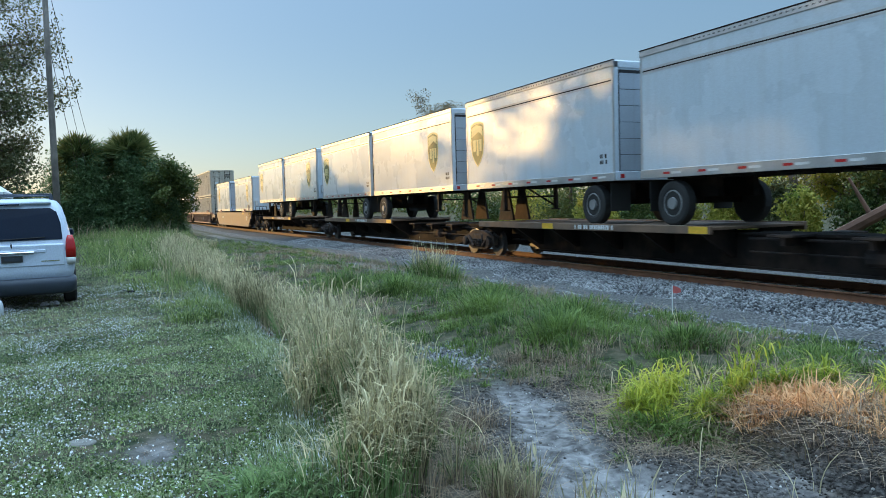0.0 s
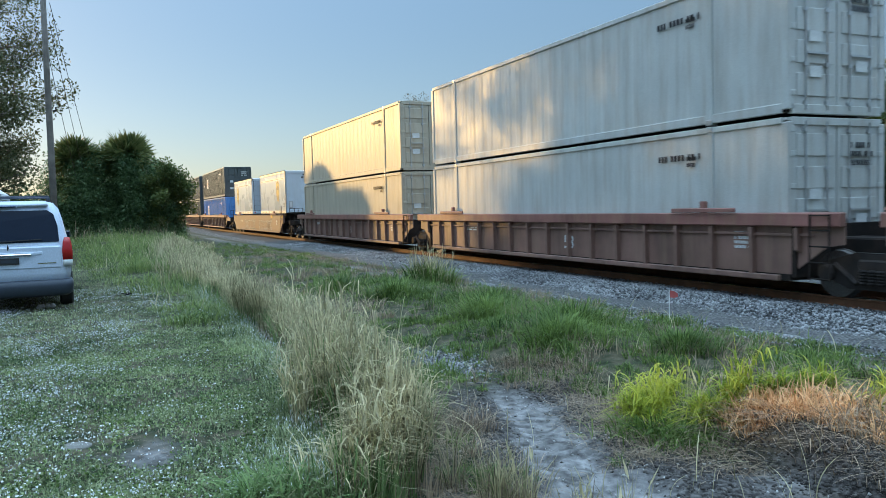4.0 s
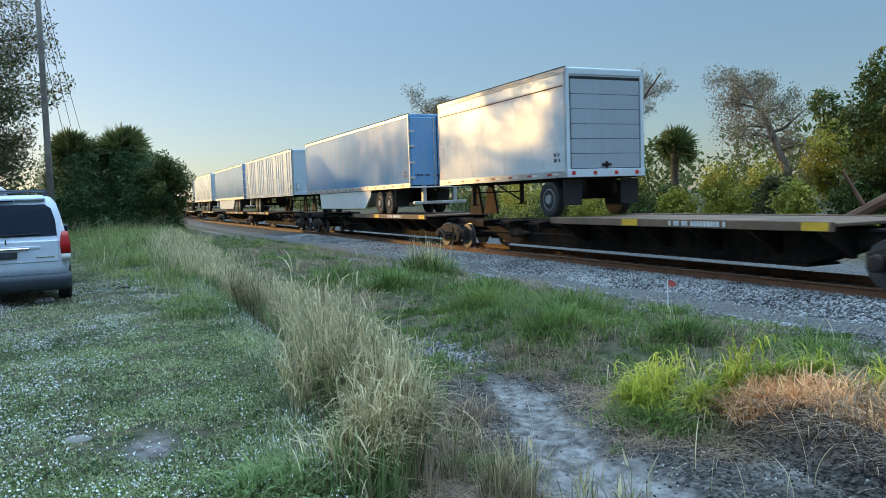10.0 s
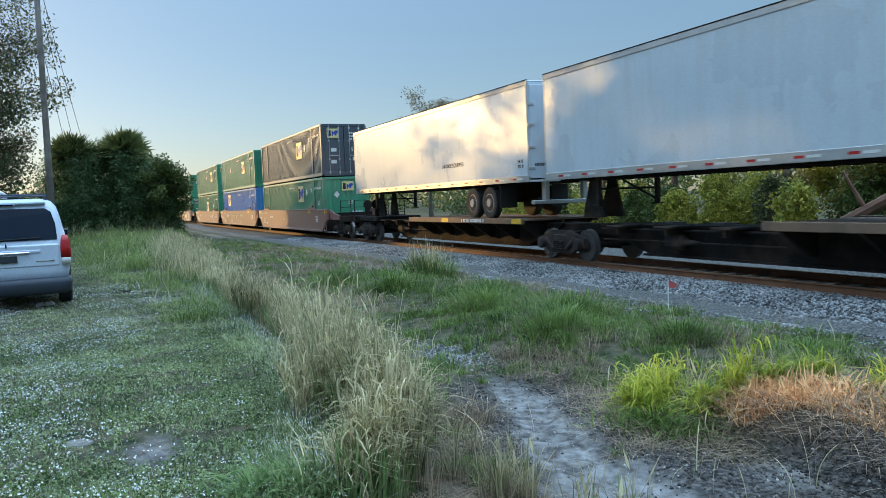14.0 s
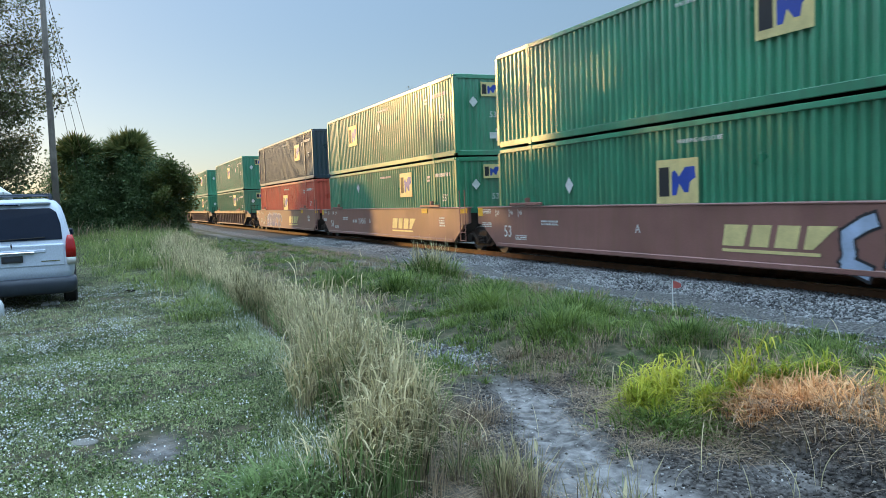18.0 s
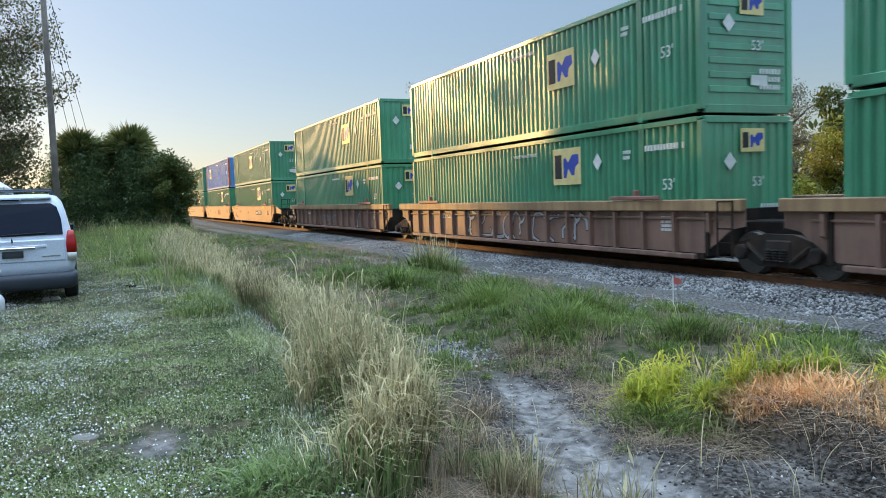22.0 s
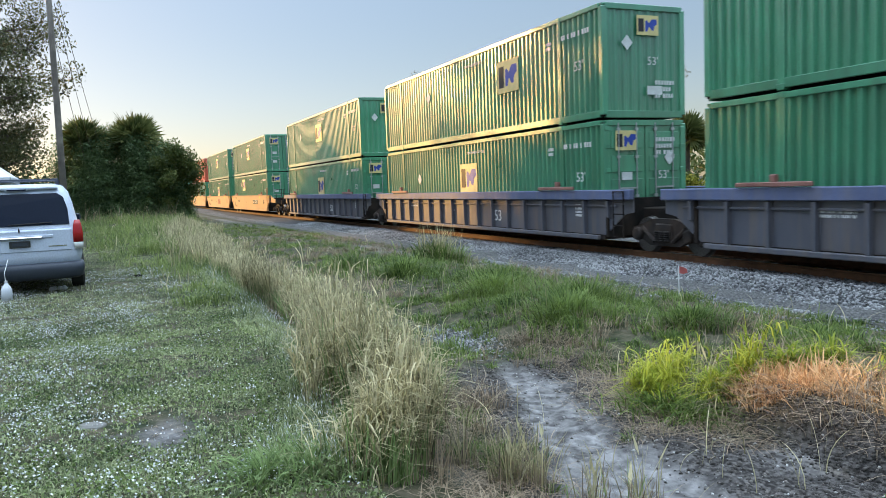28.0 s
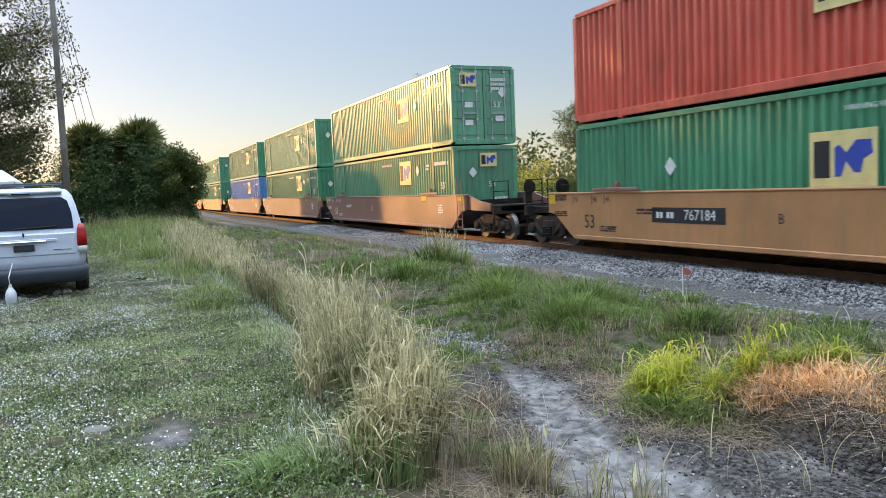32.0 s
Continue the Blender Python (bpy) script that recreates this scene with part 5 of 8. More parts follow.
        part("kingpin_stand", once("stand", lambda: Shape().prism([(-0.5, -1.06), (0.5, -1.06), (0.16, 0.0), (-0.16, 0.0)], -0.34, -0.26).prism([(-0.5, -1.06), (0.5, -1.06), (0.16, 0.0), (-0.16, 0.0)], 0.26, 0.34).box(-0.3, 0.3, -0.4, 0.4, -0.05, 0.02).mesh("kingpin_stand", TRUCK)), c, at=pose(hx, 0, 0))
    if skirt:
        x0, x1 = (-n + 2.6, -2.6 if axles == 1 else -4.9) if bogie_end == "front" else (-n + 3.4, -2.6)
        for side in (-1, 1):
            part("side_skirt", once(("skirt", n, bogie_end, side), lambda: Shape().prism([(x0, -0.02), (x0 + 0.25, -0.82), (x1 - 0.9, -0.82), (x1, -0.25), (x1, -0.02)], *sorted((side * 1.27, side * 1.25))).mesh("side_skirt", TAPE_WHITE)), c, "white plastic skirt")
    return c


# -- the order of the train, from its head: places along the track at the start --
TOP = 3.315  # floor of the upper containers
LOW = 0.41
STACKS = [
    # front end, wagon, (upper, lower), first and last unit of its set
    (-88.9, "rusty", ("pale", "doors"), ("pale", "doors"), 1, 0),
    (-108.2, "rusty", ("pale_panel", "doors"), ("pale_panel", "doors"), 0, 0),
    (-127.6, "rusty", ("beige", "doors"), ("beige", "doors"), 0, 1),
    (-174.7, "rusty", ("black", "doors"), ("blue", "plain"), 1, 0),
    (-194.1, "rusty", ("black", "doors"), ("black", "doors"), 0, 0),
    (-213.4, "rusty", ("black", "doors"), ("pale_panel", "plain"), 0, 1),
    (-384.0, "brown", ("navy", "doors"), ("green", "plain"), 1, 0),
    (-403.1, "brown", ("green", "plain"), ("blue_marked", "plain"), 0, 0),
    (-422.6, "brown", ("green", "doors"), ("green", "plain"), 0, 1),
    (-446.1, "brown", ("green", "ribbed"), ("green", "doors"), 1, 0),
    (-465.35, "brown", ("green", "plain"), ("green", "plain"), 0, 0),
    (-484.7, "brown", ("navy", "plain"), ("red", "plain"), 0, 1),
    (-508.3, "ochre", ("green", "plain"), ("green", "plain"), 1, 1),
    (-531.8, "ochre", ("green", "plain"), ("green", "plain"), 1, 0),
    (-551.3, "ochre", ("green", "ribbed"), ("green", "plain"), 0, 0),
    (-571.1, "ochre", ("green", "plain"), ("green", "plain"), 0, 1),
    (-594.9, "tan", ("green", "plain"), ("green", "plain"), 1, 0),
    (-614.6, "tan", ("blue_banded", "plain"), ("green", "plain"), 0, 0),
    (-634.1, "tan", ("green", "plain"), ("green", "plain"), 0, 1),
    (-658.0, "tan", ("green", "doors"), ("green", "plain"), 1, 1),
    (-682.2, "slate", ("green", "plain"), ("green", "plain"), 1, 0),
    (-701.9, "slate", ("green", "plain"), ("green", "doors"), 0, 0),
    (-721.7, "slate", ("green", "plain"), ("green", "doors"), 0, 1),
    (-745.6, "tan", ("green", "doors"), ("green", "doors"), 1, 0),
    (-765.3, "tan", ("green", "doors"), ("green", "plain"), 0, 0),
    (-785.1, "tan", ("red", "doors"), ("green", "doors"), 0, 1),
    (-809.2, "brown", ("green", "doors"), ("green", "plain"), 1, 0),
    (-828.9, "brown", ("green", "plain"), ("green", "plain"), 0, 0),
    (-848.4, "brown", ("green", "plain"), ("blue_marked", "plain"), 0, 1),
    (-872.0, "tan", ("green", "plain"), ("green", "plain"), 1, 0),
    (-891.6, "tan", ("green", "plain"), ("green", "plain"), 0, 1),
]
MAKES = {
    "pale": (CREAMY, "cream", "fine", 0), "pale_panel": (PALE, "off-white", "panel", 0), "beige": (BEIGE, "beige", "panel", 0),
    "black": (BLACK, "black", "fine", 0), "blue": (BLUE, "bright blue", "fine", 0), "navy": (NAVY, "dark navy", "fine", 1),
    "green": (GREEN, "green", "fine", 1), "blue_marked": (BLUE, "blue", "fine", 1), "blue_banded": (BLUE, "blue", "fine", 1), "red": (RED, "faded red", "fine", 1),
}
WAGONS = {"rusty": (RUSTY, "rusty brown", "ribbed", CHORD_RED), "ochre": (RUSTY, "weathered brown", "ribbed", CHORD_OCHRE), "brown": (BROWN, "dark brown", "smooth", None), "tan": (TAN, "tan", "smooth", None), "slate": (SLATE, "slate grey", "ribbed", FADED_BLUE)}


# how far behind its front each marked container carries its marks: upper panel, upper placard, lower panel, lower placard
MARKS = {
    8: (4.1, 7.9, 7.9, 3.6), 9: (5.1, 3.7, 8.0, 12.2), 10: (11.7, 7.9, 4.9, 11.2), 11: (3.9, 0, 7.7, 0), 12: (7.7, 3.6, 5.0, 3.6), 13: (5.2, 3.7, 5.0, 3.7), 14: (5.3, 3.7, 5.1, 3.7),
    15: (5.2, 3.6, 5.0, 3.6), 16: (7.8, 3.6, 5.0, 3.6), 17: (12.7, 0, 4.9, 3.5), 18: (5.1, 3.7, 5.1, 3.6), 20: (5.0, 3.6, 5.0, 3.6), 21: (4.9, 11.2, 7.9, 12.4), 22: (7.9, 12.3, 7.9, 14.2),
    23: (7.9, 11.3, 10.9, 12.3), 24: (8.0, 12.5, 8.0, 12.4), 25: (7.9, 0, 8.0, 12.4), 7: (4.9, 11.2, 12.6, 0)}
SIGNS = {8: (("number", 4.2, "254037"),), 9: (("cream", 5.2, ""),), 10: (("cream", 4.9, ""), ("number", 10.7, "254565")), 11: (("cream", 4.9, ""),), 16: (("panel", 4.6, "765517"),), 17: (("red", 6.4, ""),), 18: (("panel", 11.7, "765517"),),
         23: (("panel", 4.7, "767184"),), 24: (("red", 6.8, ""),), 25: (("panel", 11.7, "767184"),)}
SPRAYED = {3: ((9.5, 1.8, 0.5, SPRAY),), 4: ((12.3, 4.2, 0.95, SPRAY), (3.4, 2.4, 0.7, SPRAY)), 5: ((4.0, 2.6, 0.6, SPRAY),), 7: ((12.4, 4.8, 1.05, SPRAY), (7.2, 4.0, 1.0, SPRAY)), 8: ((2.4, 1.6, 1.0, SPRAY), (6.4, 1.4, 0.6, SPRAY)),
           9: ((2.2, 3.0, 1.1, SPRAY_BLUE),), 11: ((10.9, 4.6, 0.88, SPRAY_DEEP), (13.7, 1.0, 0.8, SPRAY)), 13: ((7.2, 5.6, 0.95, SPRAY),), 14: ((7.9, 7.0, 0.95, SPRAY),), 15: ((8.3, 3.4, 0.5, SPRAY), (3.6, 0.8, 0.9, SPRAY))}


def build_train():
    for i, (u, wagon, upper, lower, first, last) in enumerate(STACKS):
        paint, colour, kind, cap = WAGONS[wagon]
        at = {"rusty": 7.1, "slate": 5.7}.get(wagon)
        well_wagon(u, paint, colour, kind, first, last, seed=i, cap=cap, size="" if 12 <= i <= 15 else "53", size_x=at, sprayed=SPRAYED.get(i), signs=SIGNS.get(i, ()))
        um, ud, lm, ld = MARKS.get(i, (5.0, 3.6, 5.0, 3.6))
        for z, (make, front), m, d in ((LOW, lower, lm, ld), (TOP, upper, um, ud)):
            p, name, style, marked = MAKES[make]
            high = 1.75 if z > 1 else (1.6 if 7 < m < 9 else 2.05)
            container(u, z, p, name, front, style, mark=m if marked else 0, mark_h=high, diamond=d if marked and p is not BLUE else 0, seed=i, band=ORANGE if make == "blue_banded" else None, ring=12.0 if make in ("black", "blue") else 0)
    # wells that carry two short trailers each
    for k, (a, b, tags) in enumerate(((-62.9, -84.4, None), (-148.0, -169.9, [(11.0, 5.0, 0.9, SPRAY), (5.0, 4.5, 0.8, SPRAY)]))):
        well_wagon(a - 2.0, DEEP_BROWN, "dark reddish brown", "smooth", 0, 0, seed=4 + k, length=a - b - 4.0, over=1.0, size="", sprayed=tags)
        w = MOVING[-1][0]
        n = a - b - 4.0
        for o in list(w.children):
            if o.name.startswith(("bogie", "articulation")):
                for q in list(o.children_recursive) + [o]:
                    bpy.data.objects.remove(q)
        bogie(w, 1.1)
        bogie(w, -n - 1.1)
        end_gear(w, 2.2, 1)
        end_gear(w, -n - 2.2, -1)
    pup = "short white box trailer with {} on a wagon"
    for u, door, be, sh, sx, z, wheels in (
        (-64.0, "nose", "rear", "olive", 2.2, 1.62, False), (-75.7, "roll", "front", "brown", 6.6, 1.62, False),
        (-148.9, "nose", "rear", "brown", 2.3, 1.62, False), (-160.7, "roll", "front", "brown", 6.7, 1.62, False)):
        t = road_trailer(u, 8.3, pup.format("a brown shield mark"), door=door, bogie_end=be, shield=sh, shield_x=sx, z=z, wheels=wheels)
        part("support", once("pup_support", lambda: Shape().box(-7.9, -0.4, -0.5, 0.5, -0.2, 0.05).box(-1.2, -0.8, -1.1, 1.1, -1.2, -0.1).box(-7.5, -7.1, -1.1, 1.1, -1.2, -0.1).mesh("support", UNDER)), t)
    # flat wagons
    runs = [[14.0, -4.6, -23.45, -42.4, -59.9], [-234.65, -252.6, -270.3, -288.6], [-292.4, -309.3, -326.7, -343.2, -361.0, -377.6]]
    for r in runs:
        for k, (a, b) in enumerate(zip(r, r[1:])):
            pups = a > -100 or a == -234.65
            flat_wagon(a, b, k == 0, k == len(r) - 2, seed=k, deck_from=7.6 if pups else (8.0 if a == -292.4 else 1.5), deck_to=18.25 if pups else (16.3 if a == -292.4 else 10.4))
    shielded = pup.format("an olive shield mark")
    plain = pup.format("no marks")
    road_trailer(4.0, 8.3, plain, bogie_end="rear")
    road_trailer(-6.2, 8.3, plain, bogie_end="rear")
    road_trailer(-15.5, 8.2, shielded, bogie_end="front", shield="olive", shield_x=7.4)
    road_trailer(-24.9, 8.5, shielded, bogie_end="rear", shield="olive", shield_x=1.7)
    road_trailer(-33.9, 8.3, shielded, bogie_end="front", shield="olive", shield_x=7.4)
    road_trailer(-43.5, 8.1, shielded, door="nose", bogie_end="rear", shield="olive", shield_x=1.8)
    road_trailer(-52.4, 8.2, shielded, bogie_end="front", shield="olive", shield_x=7.2)
    gold = "short white box trailer with gold shield mark and white skirt"
    road_trailer(-234.8, 8.4, gold, door="nose", bogie_end="rear", shield="gold", shield_x=1.8, skirt=True)
    road_trailer(-243.8, 8.3, gold, bogie_end="front", shield="gold", shield_x=7.4, skirt=True)
    road_trailer(-262.3, 8.2, plain, bogie_end="front")
    big = "long {} box trailer riding on a flat wagon"
    road_trailer(-273.4, 16.1, big.format("silver-blue"), TRAILER_BLUE, "swing", "front", 2, skirt=True)
    road_trailer(-293.1, 16.0, big.format("white ribbed"), None, "nose", "rear", 2, posts=True)
    road_trailer(-310.5, 16.1, big.format("silver-blue"), TRAILER_BLUE, "swing", "front", 2, skirt=True)
    road_trailer(-329.3, 14.6, big.format("scuffed white"), None, "swing", "front", 2, scuffed=True)
    road_trailer(-345.4, 15.9, big.format("white"), None, "swing", "front", 2)
    road_trailer(-362.2, 16.1, big.format("white"), None, "swing", "front", 2, text="AIR-RIDE EQUIPPED")


build_train()


# ---- grass ----
def blades(name, x, y, tall, wide, bend, mat, rng, z=None, lie=0.0, steps=3, turn=None):
    """Grass blades: arched, tapered strips joined into one mesh; bend 0 stands straight, above 1 the tip droops."""
    n = len(x)
    z = height(x, y) if z is None else z
    a = rng.uniform(0, 6.283, n) if turn is None else turn
    tall, wide, bend = np.broadcast_to(tall, n), np.broadcast_to(wide, n), np.broadcast_to(bend, n)
    dx, dy = np.cos(a), np.sin(a)
    tw = a + 1.57 + rng.uniform(-0.6, 0.6, n)
    off = np.stack([np.cos(tw) * wide / 2, np.sin(tw) * wide / 2, np.zeros(n)], -1)
    lean = rng.uniform(0.0, 0.18, n)
    rows = []
    for k in range(steps + 1):
        t = k / steps
        out = tall * (lean * t + bend * 0.75 * t * t)
        up = tall * (t - 0.52 * bend * t * t) * (1 - lie) - 0.02 * (k == 0)
        c = np.stack([x + dx * out, y + dy * out, z + np.maximum(up, -0.02)], -1)
        rows += [c - off * (1 - 0.25 * t), c + off * (1 - 0.25 * t)] if k < steps else [c]
    v = np.stack(rows, 1).reshape(-1, 3)
    m = 2 * steps + 1
    k = m * np.arange(n)[:, None]
    tris = []
    for j in range(steps - 1):
        tris += [k + [2 * j, 2 * j + 1, 2 * j + 3], k + [2 * j, 2 * j + 3, 2 * j + 2]]
    tris.append(k + [2 * steps - 2, 2 * steps - 1, 2 * steps])
    return grid_mesh(name, v, np.concatenate(tris, 1).reshape(-1, 3), mat)


def scatter(n, x0, x1, y0, y1, rng, keep=None, near=1.0):
    """Random places; near > 1 crowds them towards x1."""
    x = x1 - (x1 - x0) * rng.uniform(0, 1, n) ** near
    y = rng.uniform(y0, y1, n)
    if keep is not None:
        k = rng.uniform(0, 1, n) < keep(x, y)
        x, y = x[k], y[k]
    return x, y


LAWN = leaf_material("lawn_blades", (0.055, 0.092, 0.036), (0.52, 0.56, 0.3), 0.3)
GREEN_BLADES = leaf_material("green_blades", (0.025, 0.065, 0.012), (0.28, 0.37, 0.1), 0.4)
LUSH_BLADES = leaf_material("lush_blades", (0.055, 0.115, 0.03), (0.36, 0.47, 0.19), 0.4)
WEEDY_BLADES = leaf_material("weedy_blades", (0.055, 0.1, 0.028), (0.35, 0.42, 0.13), 0.42)
# low sun is put into this colour, a brighter, yellower copy of the green blades
SUNNED_BLADES = leaf_material("sunned_blades", (0.11, 0.22, 0.02), (0.72, 0.7, 0.12), 0.5)
DRY_BLADES = leaf_material("dry_blades", (0.142, 0.131, 0.062), (0.85, 0.745, 0.46), 0.38)
BROWN_BLADES = leaf_material("dead_brown_blades", (0.085, 0.062, 0.045), (0.56, 0.43, 0.3), 0.25)
# the low sun's orange is put into the straw's colour
SUNNED_STRAW = leaf_material("straw", (0.46, 0.23, 0.1), (1.0, 0.66, 0.34), 0.22)
PETAL = material("white_petal", (0.75, 0.76, 0.78), 0.6, vary=0.1, bump=0)


def seed_heads(name, x, y, z, size, mat, rng):
    """Narrow spindles, one on each tall stalk."""
    n = len(x)
    a = rng.uniform(0, 6.283, n)
    d = np.stack([np.cos(a) * 0.5, np.sin(a) * 0.5, np.ones(n)], -1) * size[:, None]
    s = np.stack([-np.sin(a), np.cos(a), np.zeros(n)], -1) * size[:, None] * 0.09
    c = np.stack([x, y, z], -1)
    v = np.stack([c, c + d * 0.4 + s, c + d, c + d * 0.4 - s], 1).reshape(-1, 3)
    k = 4 * np.arange(n)[:, None]
    return grid_mesh(name, v, (k + [0, 1, 2, 3]).reshape(-1, 4), mat)


def tuft_points(cx, cy, r, per, rng):
    """Blade feet round each tuft's centre, with the way that each leans out."""
    m = len(cx)
    per = np.broadcast_to(per, m).astype(int)
    i = np.repeat(np.arange(m), per)
    a, d = rng.uniform(0, 6.283, len(i)), np.sqrt(rng.uniform(0, 1, len(i)))
    return cx[i] + r[i] * d * np.cos(a), cy[i] + r[i] * d * np.sin(a), a + rng.normal(0, 0.7, len(i)), i, d


def build_grass():
    rng = np.random.RandomState(11)

    def stuff(name, me, label, category="grass"):
        return tagged(new(name, me), label, category, kind="stuff")

    # short lawn
    def on_lawn(x, y):
        pit = np.exp(-(((x + 5.4) / 0.42) ** 2 + ((y - 0.25) / 0.2) ** 2)) + np.exp(-(((x + 5.9) / 0.3) ** 2 + ((y + 0.15) / 0.12) ** 2))
        bare = 0.9 * smooth_step(0.25, 0.75, waves(x, y, 30, 0.35))
        return (y < bank(x) - 0.1) * np.clip(1 - 1.6 * pit, 0, 1) * (1 - bare) * (0.5 + 0.5 * smooth_step(-0.5, 0.4, waves(x, y, 31, 0.5)))
    x, y = scatter(135000, -26, -2.6, -2.6, 1.9, rng, on_lawn, 1.9)
    stuff("lawn_grass", blades("lawn_grass", x, y, rng.uniform(0.02, 0.07, len(x)) * (0.7 + 0.6 * smooth_step(-0.5, 0.5, waves(x, y, 32, 0.22))), rng.uniform(0.004, 0.01, len(x)), rng.uniform(0.3, 1.2, len(x)), LAWN, rng, steps=2), "short patchy lawn grass mixed with clover")
    x, y = scatter(34000, -3.5, 8, -9, 8, rng, lambda x, y: (1 - soil_mask(x, y)) * smooth_step(8, 4, np.hypot(x, y)) * np.where((y > 2) & (x < -1), 0.2, 1.0))
    stuff("lawn_grass", blades("lawn_grass", x, y, rng.uniform(0.02, 0.08, len(x)), rng.uniform(0.006, 0.014, len(x)), rng.uniform(0.3, 1.2, len(x)), LAWN, rng, steps=2), "short lawn grass")
    x, y = scatter(30000, -26, -3, -9, -2.4, rng, lambda x, y: smooth_step(-9, -4, y) + 0.2)
    stuff("lawn_grass", blades("lawn_grass", x, y, rng.uniform(0.02, 0.08, len(x)), rng.uniform(0.006, 0.014, len(x)), rng.uniform(0.3, 1.2, len(x)), LAWN, rng, steps=2), "short lawn grass")
    # broad low leaves among the lawn
    x, y = scatter(34000, -12, -2.6, -2.6, 1.9, rng, on_lawn, 1.6)
    stuff("lawn_weeds", blades("lawn_weeds", x, y, rng.uniform(0.02, 0.05, len(x)), rng.uniform(0.012, 0.026, len(x)), rng.uniform(0.8, 1.3, len(x)), LAWN, rng, steps=2), "low green clover leaves in the lawn", "weeds")
    # a mat of small round leaves near the path of view
    for mat, amount, seed in ((LAWN, 80000, 50), (GREEN_BLADES, 60000, 51), (LUSH_BLADES, 30000, 52)):
        x, y = scatter(amount, -10.5, -3.1, -2.5, 1.8, rng, lambda x, y: on_lawn(x, y) * (0.25 + 0.75 * smooth_step(-0.4, 0.5, waves(x, y, seed, 0.3))), 1.5)
        n = len(x)
        c = np.stack([x, y, height(x, y) + rng.uniform(0.004, 0.04, n)], -1)
        t1 = rng.normal(0, 1, (n, 3)) * (1, 1, 0.45)
        t1 /= np.linalg.norm(t1, axis=1)[:, None]
        t2 = np.cross(t1, rng.normal(0, 1, (n, 3)) * (0.6, 0.6, 1))
        t2 /= np.linalg.norm(t2, axis=1)[:, None]
        r = rng.uniform(0.005, 0.013, n)[:, None]
        v = np.stack([c + t1 * r, c + t2 * r * 0.8, c - t1 * r, c - t2 * r * 0.8], 1).reshape(-1, 3)
        stuff("clover", grid_mesh("clover", v, (4 * np.arange(n)[:, None] + [0, 1, 2, 3]).reshape(-1, 4), mat), "mat of small clover leaves in the lawn", "weeds")
    # dead brown stems lying in the lawn
    x, y = scatter(16000, -12, -2.6, -2.6, 1.9, rng, lambda x, y: (y < bank(x)) * (0.25 + 0.75 * smooth_step(0.0, 0.7, waves(x, y, 30, 0.35))), 1.6)
    stuff("lawn_thatch", blades("lawn_thatch", x, y, rng.uniform(0.04, 0.12, len(x)), rng.uniform(0.003, 0.007, len(x)), rng.uniform(0.8, 1.1, len(x)), BROWN_BLADES, rng, lie=0.7, steps=2), "dead brown stems lying in the lawn")
    # small white flowers
    x, y = scatter(95000, -17, -2.6, -2.6, 1.7, rng, lambda x, y: (y < bank(x) - 0.1) * (0.12 + smooth_step(-0.35, 0.75, waves(x, y, 33, 0.9) - 0.35 * (y - 0.3))) * (0.25 + 0.75 * smooth_step(-0.2, 0.5, waves(x, y, 38, 0.25))), 1.35)
    n = len(x)
    c = np.stack([x, y, height(x, y) + rng.uniform(0.02, 0.06, n)], -1)
    t1, t2 = rng.normal(0, 1, (n, 3)), rng.normal(0, 1, (n, 3))
    t1[:, 2] *= 0.5
    t1 /= np.linalg.norm(t1, axis=1)[:, None]
    t2 = np.cross(t1, t2)
    t2 /= np.linalg.norm(t2, axis=1)[:, None]
    r = rng.uniform(0.0025, 0.0098, n)[:, None]
    v = np.stack([c + t1 * r, c + t2 * r, c - t1 * r, c - t2 * r], 1).reshape(-1, 3)
    stuff("lawn_flowers", grid_mesh("lawn_flowers", v, (4 * np.arange(n)[:, None] + [0, 1, 2, 3]).reshape(-1, 4), PETAL), "tiny white flowers scattered over the lawn", "flowers")

    # tall half-dry grass along the bank, in tangled tufts
    def bank_tufts(m, per, lo, hi, mat, name, label, shift, width, bend, wide, heads=0.0, r=(0.08, 0.2), leafy=0):
        cx = -3.35 - 42.0 * rng.uniform(0.13, 1, m) ** 1.9
        cy = bank(cx) + shift * np.interp(-cx, [4.7, 7.5], [0.1, 1.0]) + rng.normal(0, width, m) * np.interp(-cx, [4.7, 7, 40], [0.5, 0.95, 2.2]) + 0.26 * waves(cx, cx * 0, 34, 0.7) + np.interp(-cx, [4.5, 6.6], [-0.08, 0.0])
        x, y, a, i, d = tuft_points(cx, cy, rng.uniform(*r, m), per, rng)
        own = rng.uniform(0.5, 1.15, m)[i]
        tall = rng.uniform(lo, hi, len(x)) * own * np.interp(-x, [4.0, 4.5, 5.6, 12, 20, 45], [0.7, 0.9, 0.97, 0.92, 0.66, 0.55]) * (0.85 + 0.35 * waves(x, y, 53, 0.5))
        stuff(name, blades(name, x, y, tall, rng.uniform(*wide, len(x)), rng.uniform(*bend, len(x)) * np.interp(-x, [4.2, 6.0], [0.35, 1.0]), mat, rng, turn=a + rng.normal(0, 1.1, len(x))), label)
        if leafy:
            k = np.repeat(np.arange(len(x)), leafy)
            f, m2 = rng.uniform(0.4, 0.95, len(k)), len(k)
            out = 0.18 * f * tall[k]
            lx, ly = x[k] + out * np.cos(a[k]) + rng.normal(0, 0.015, m2), y[k] + out * np.sin(a[k]) + rng.normal(0, 0.015, m2)
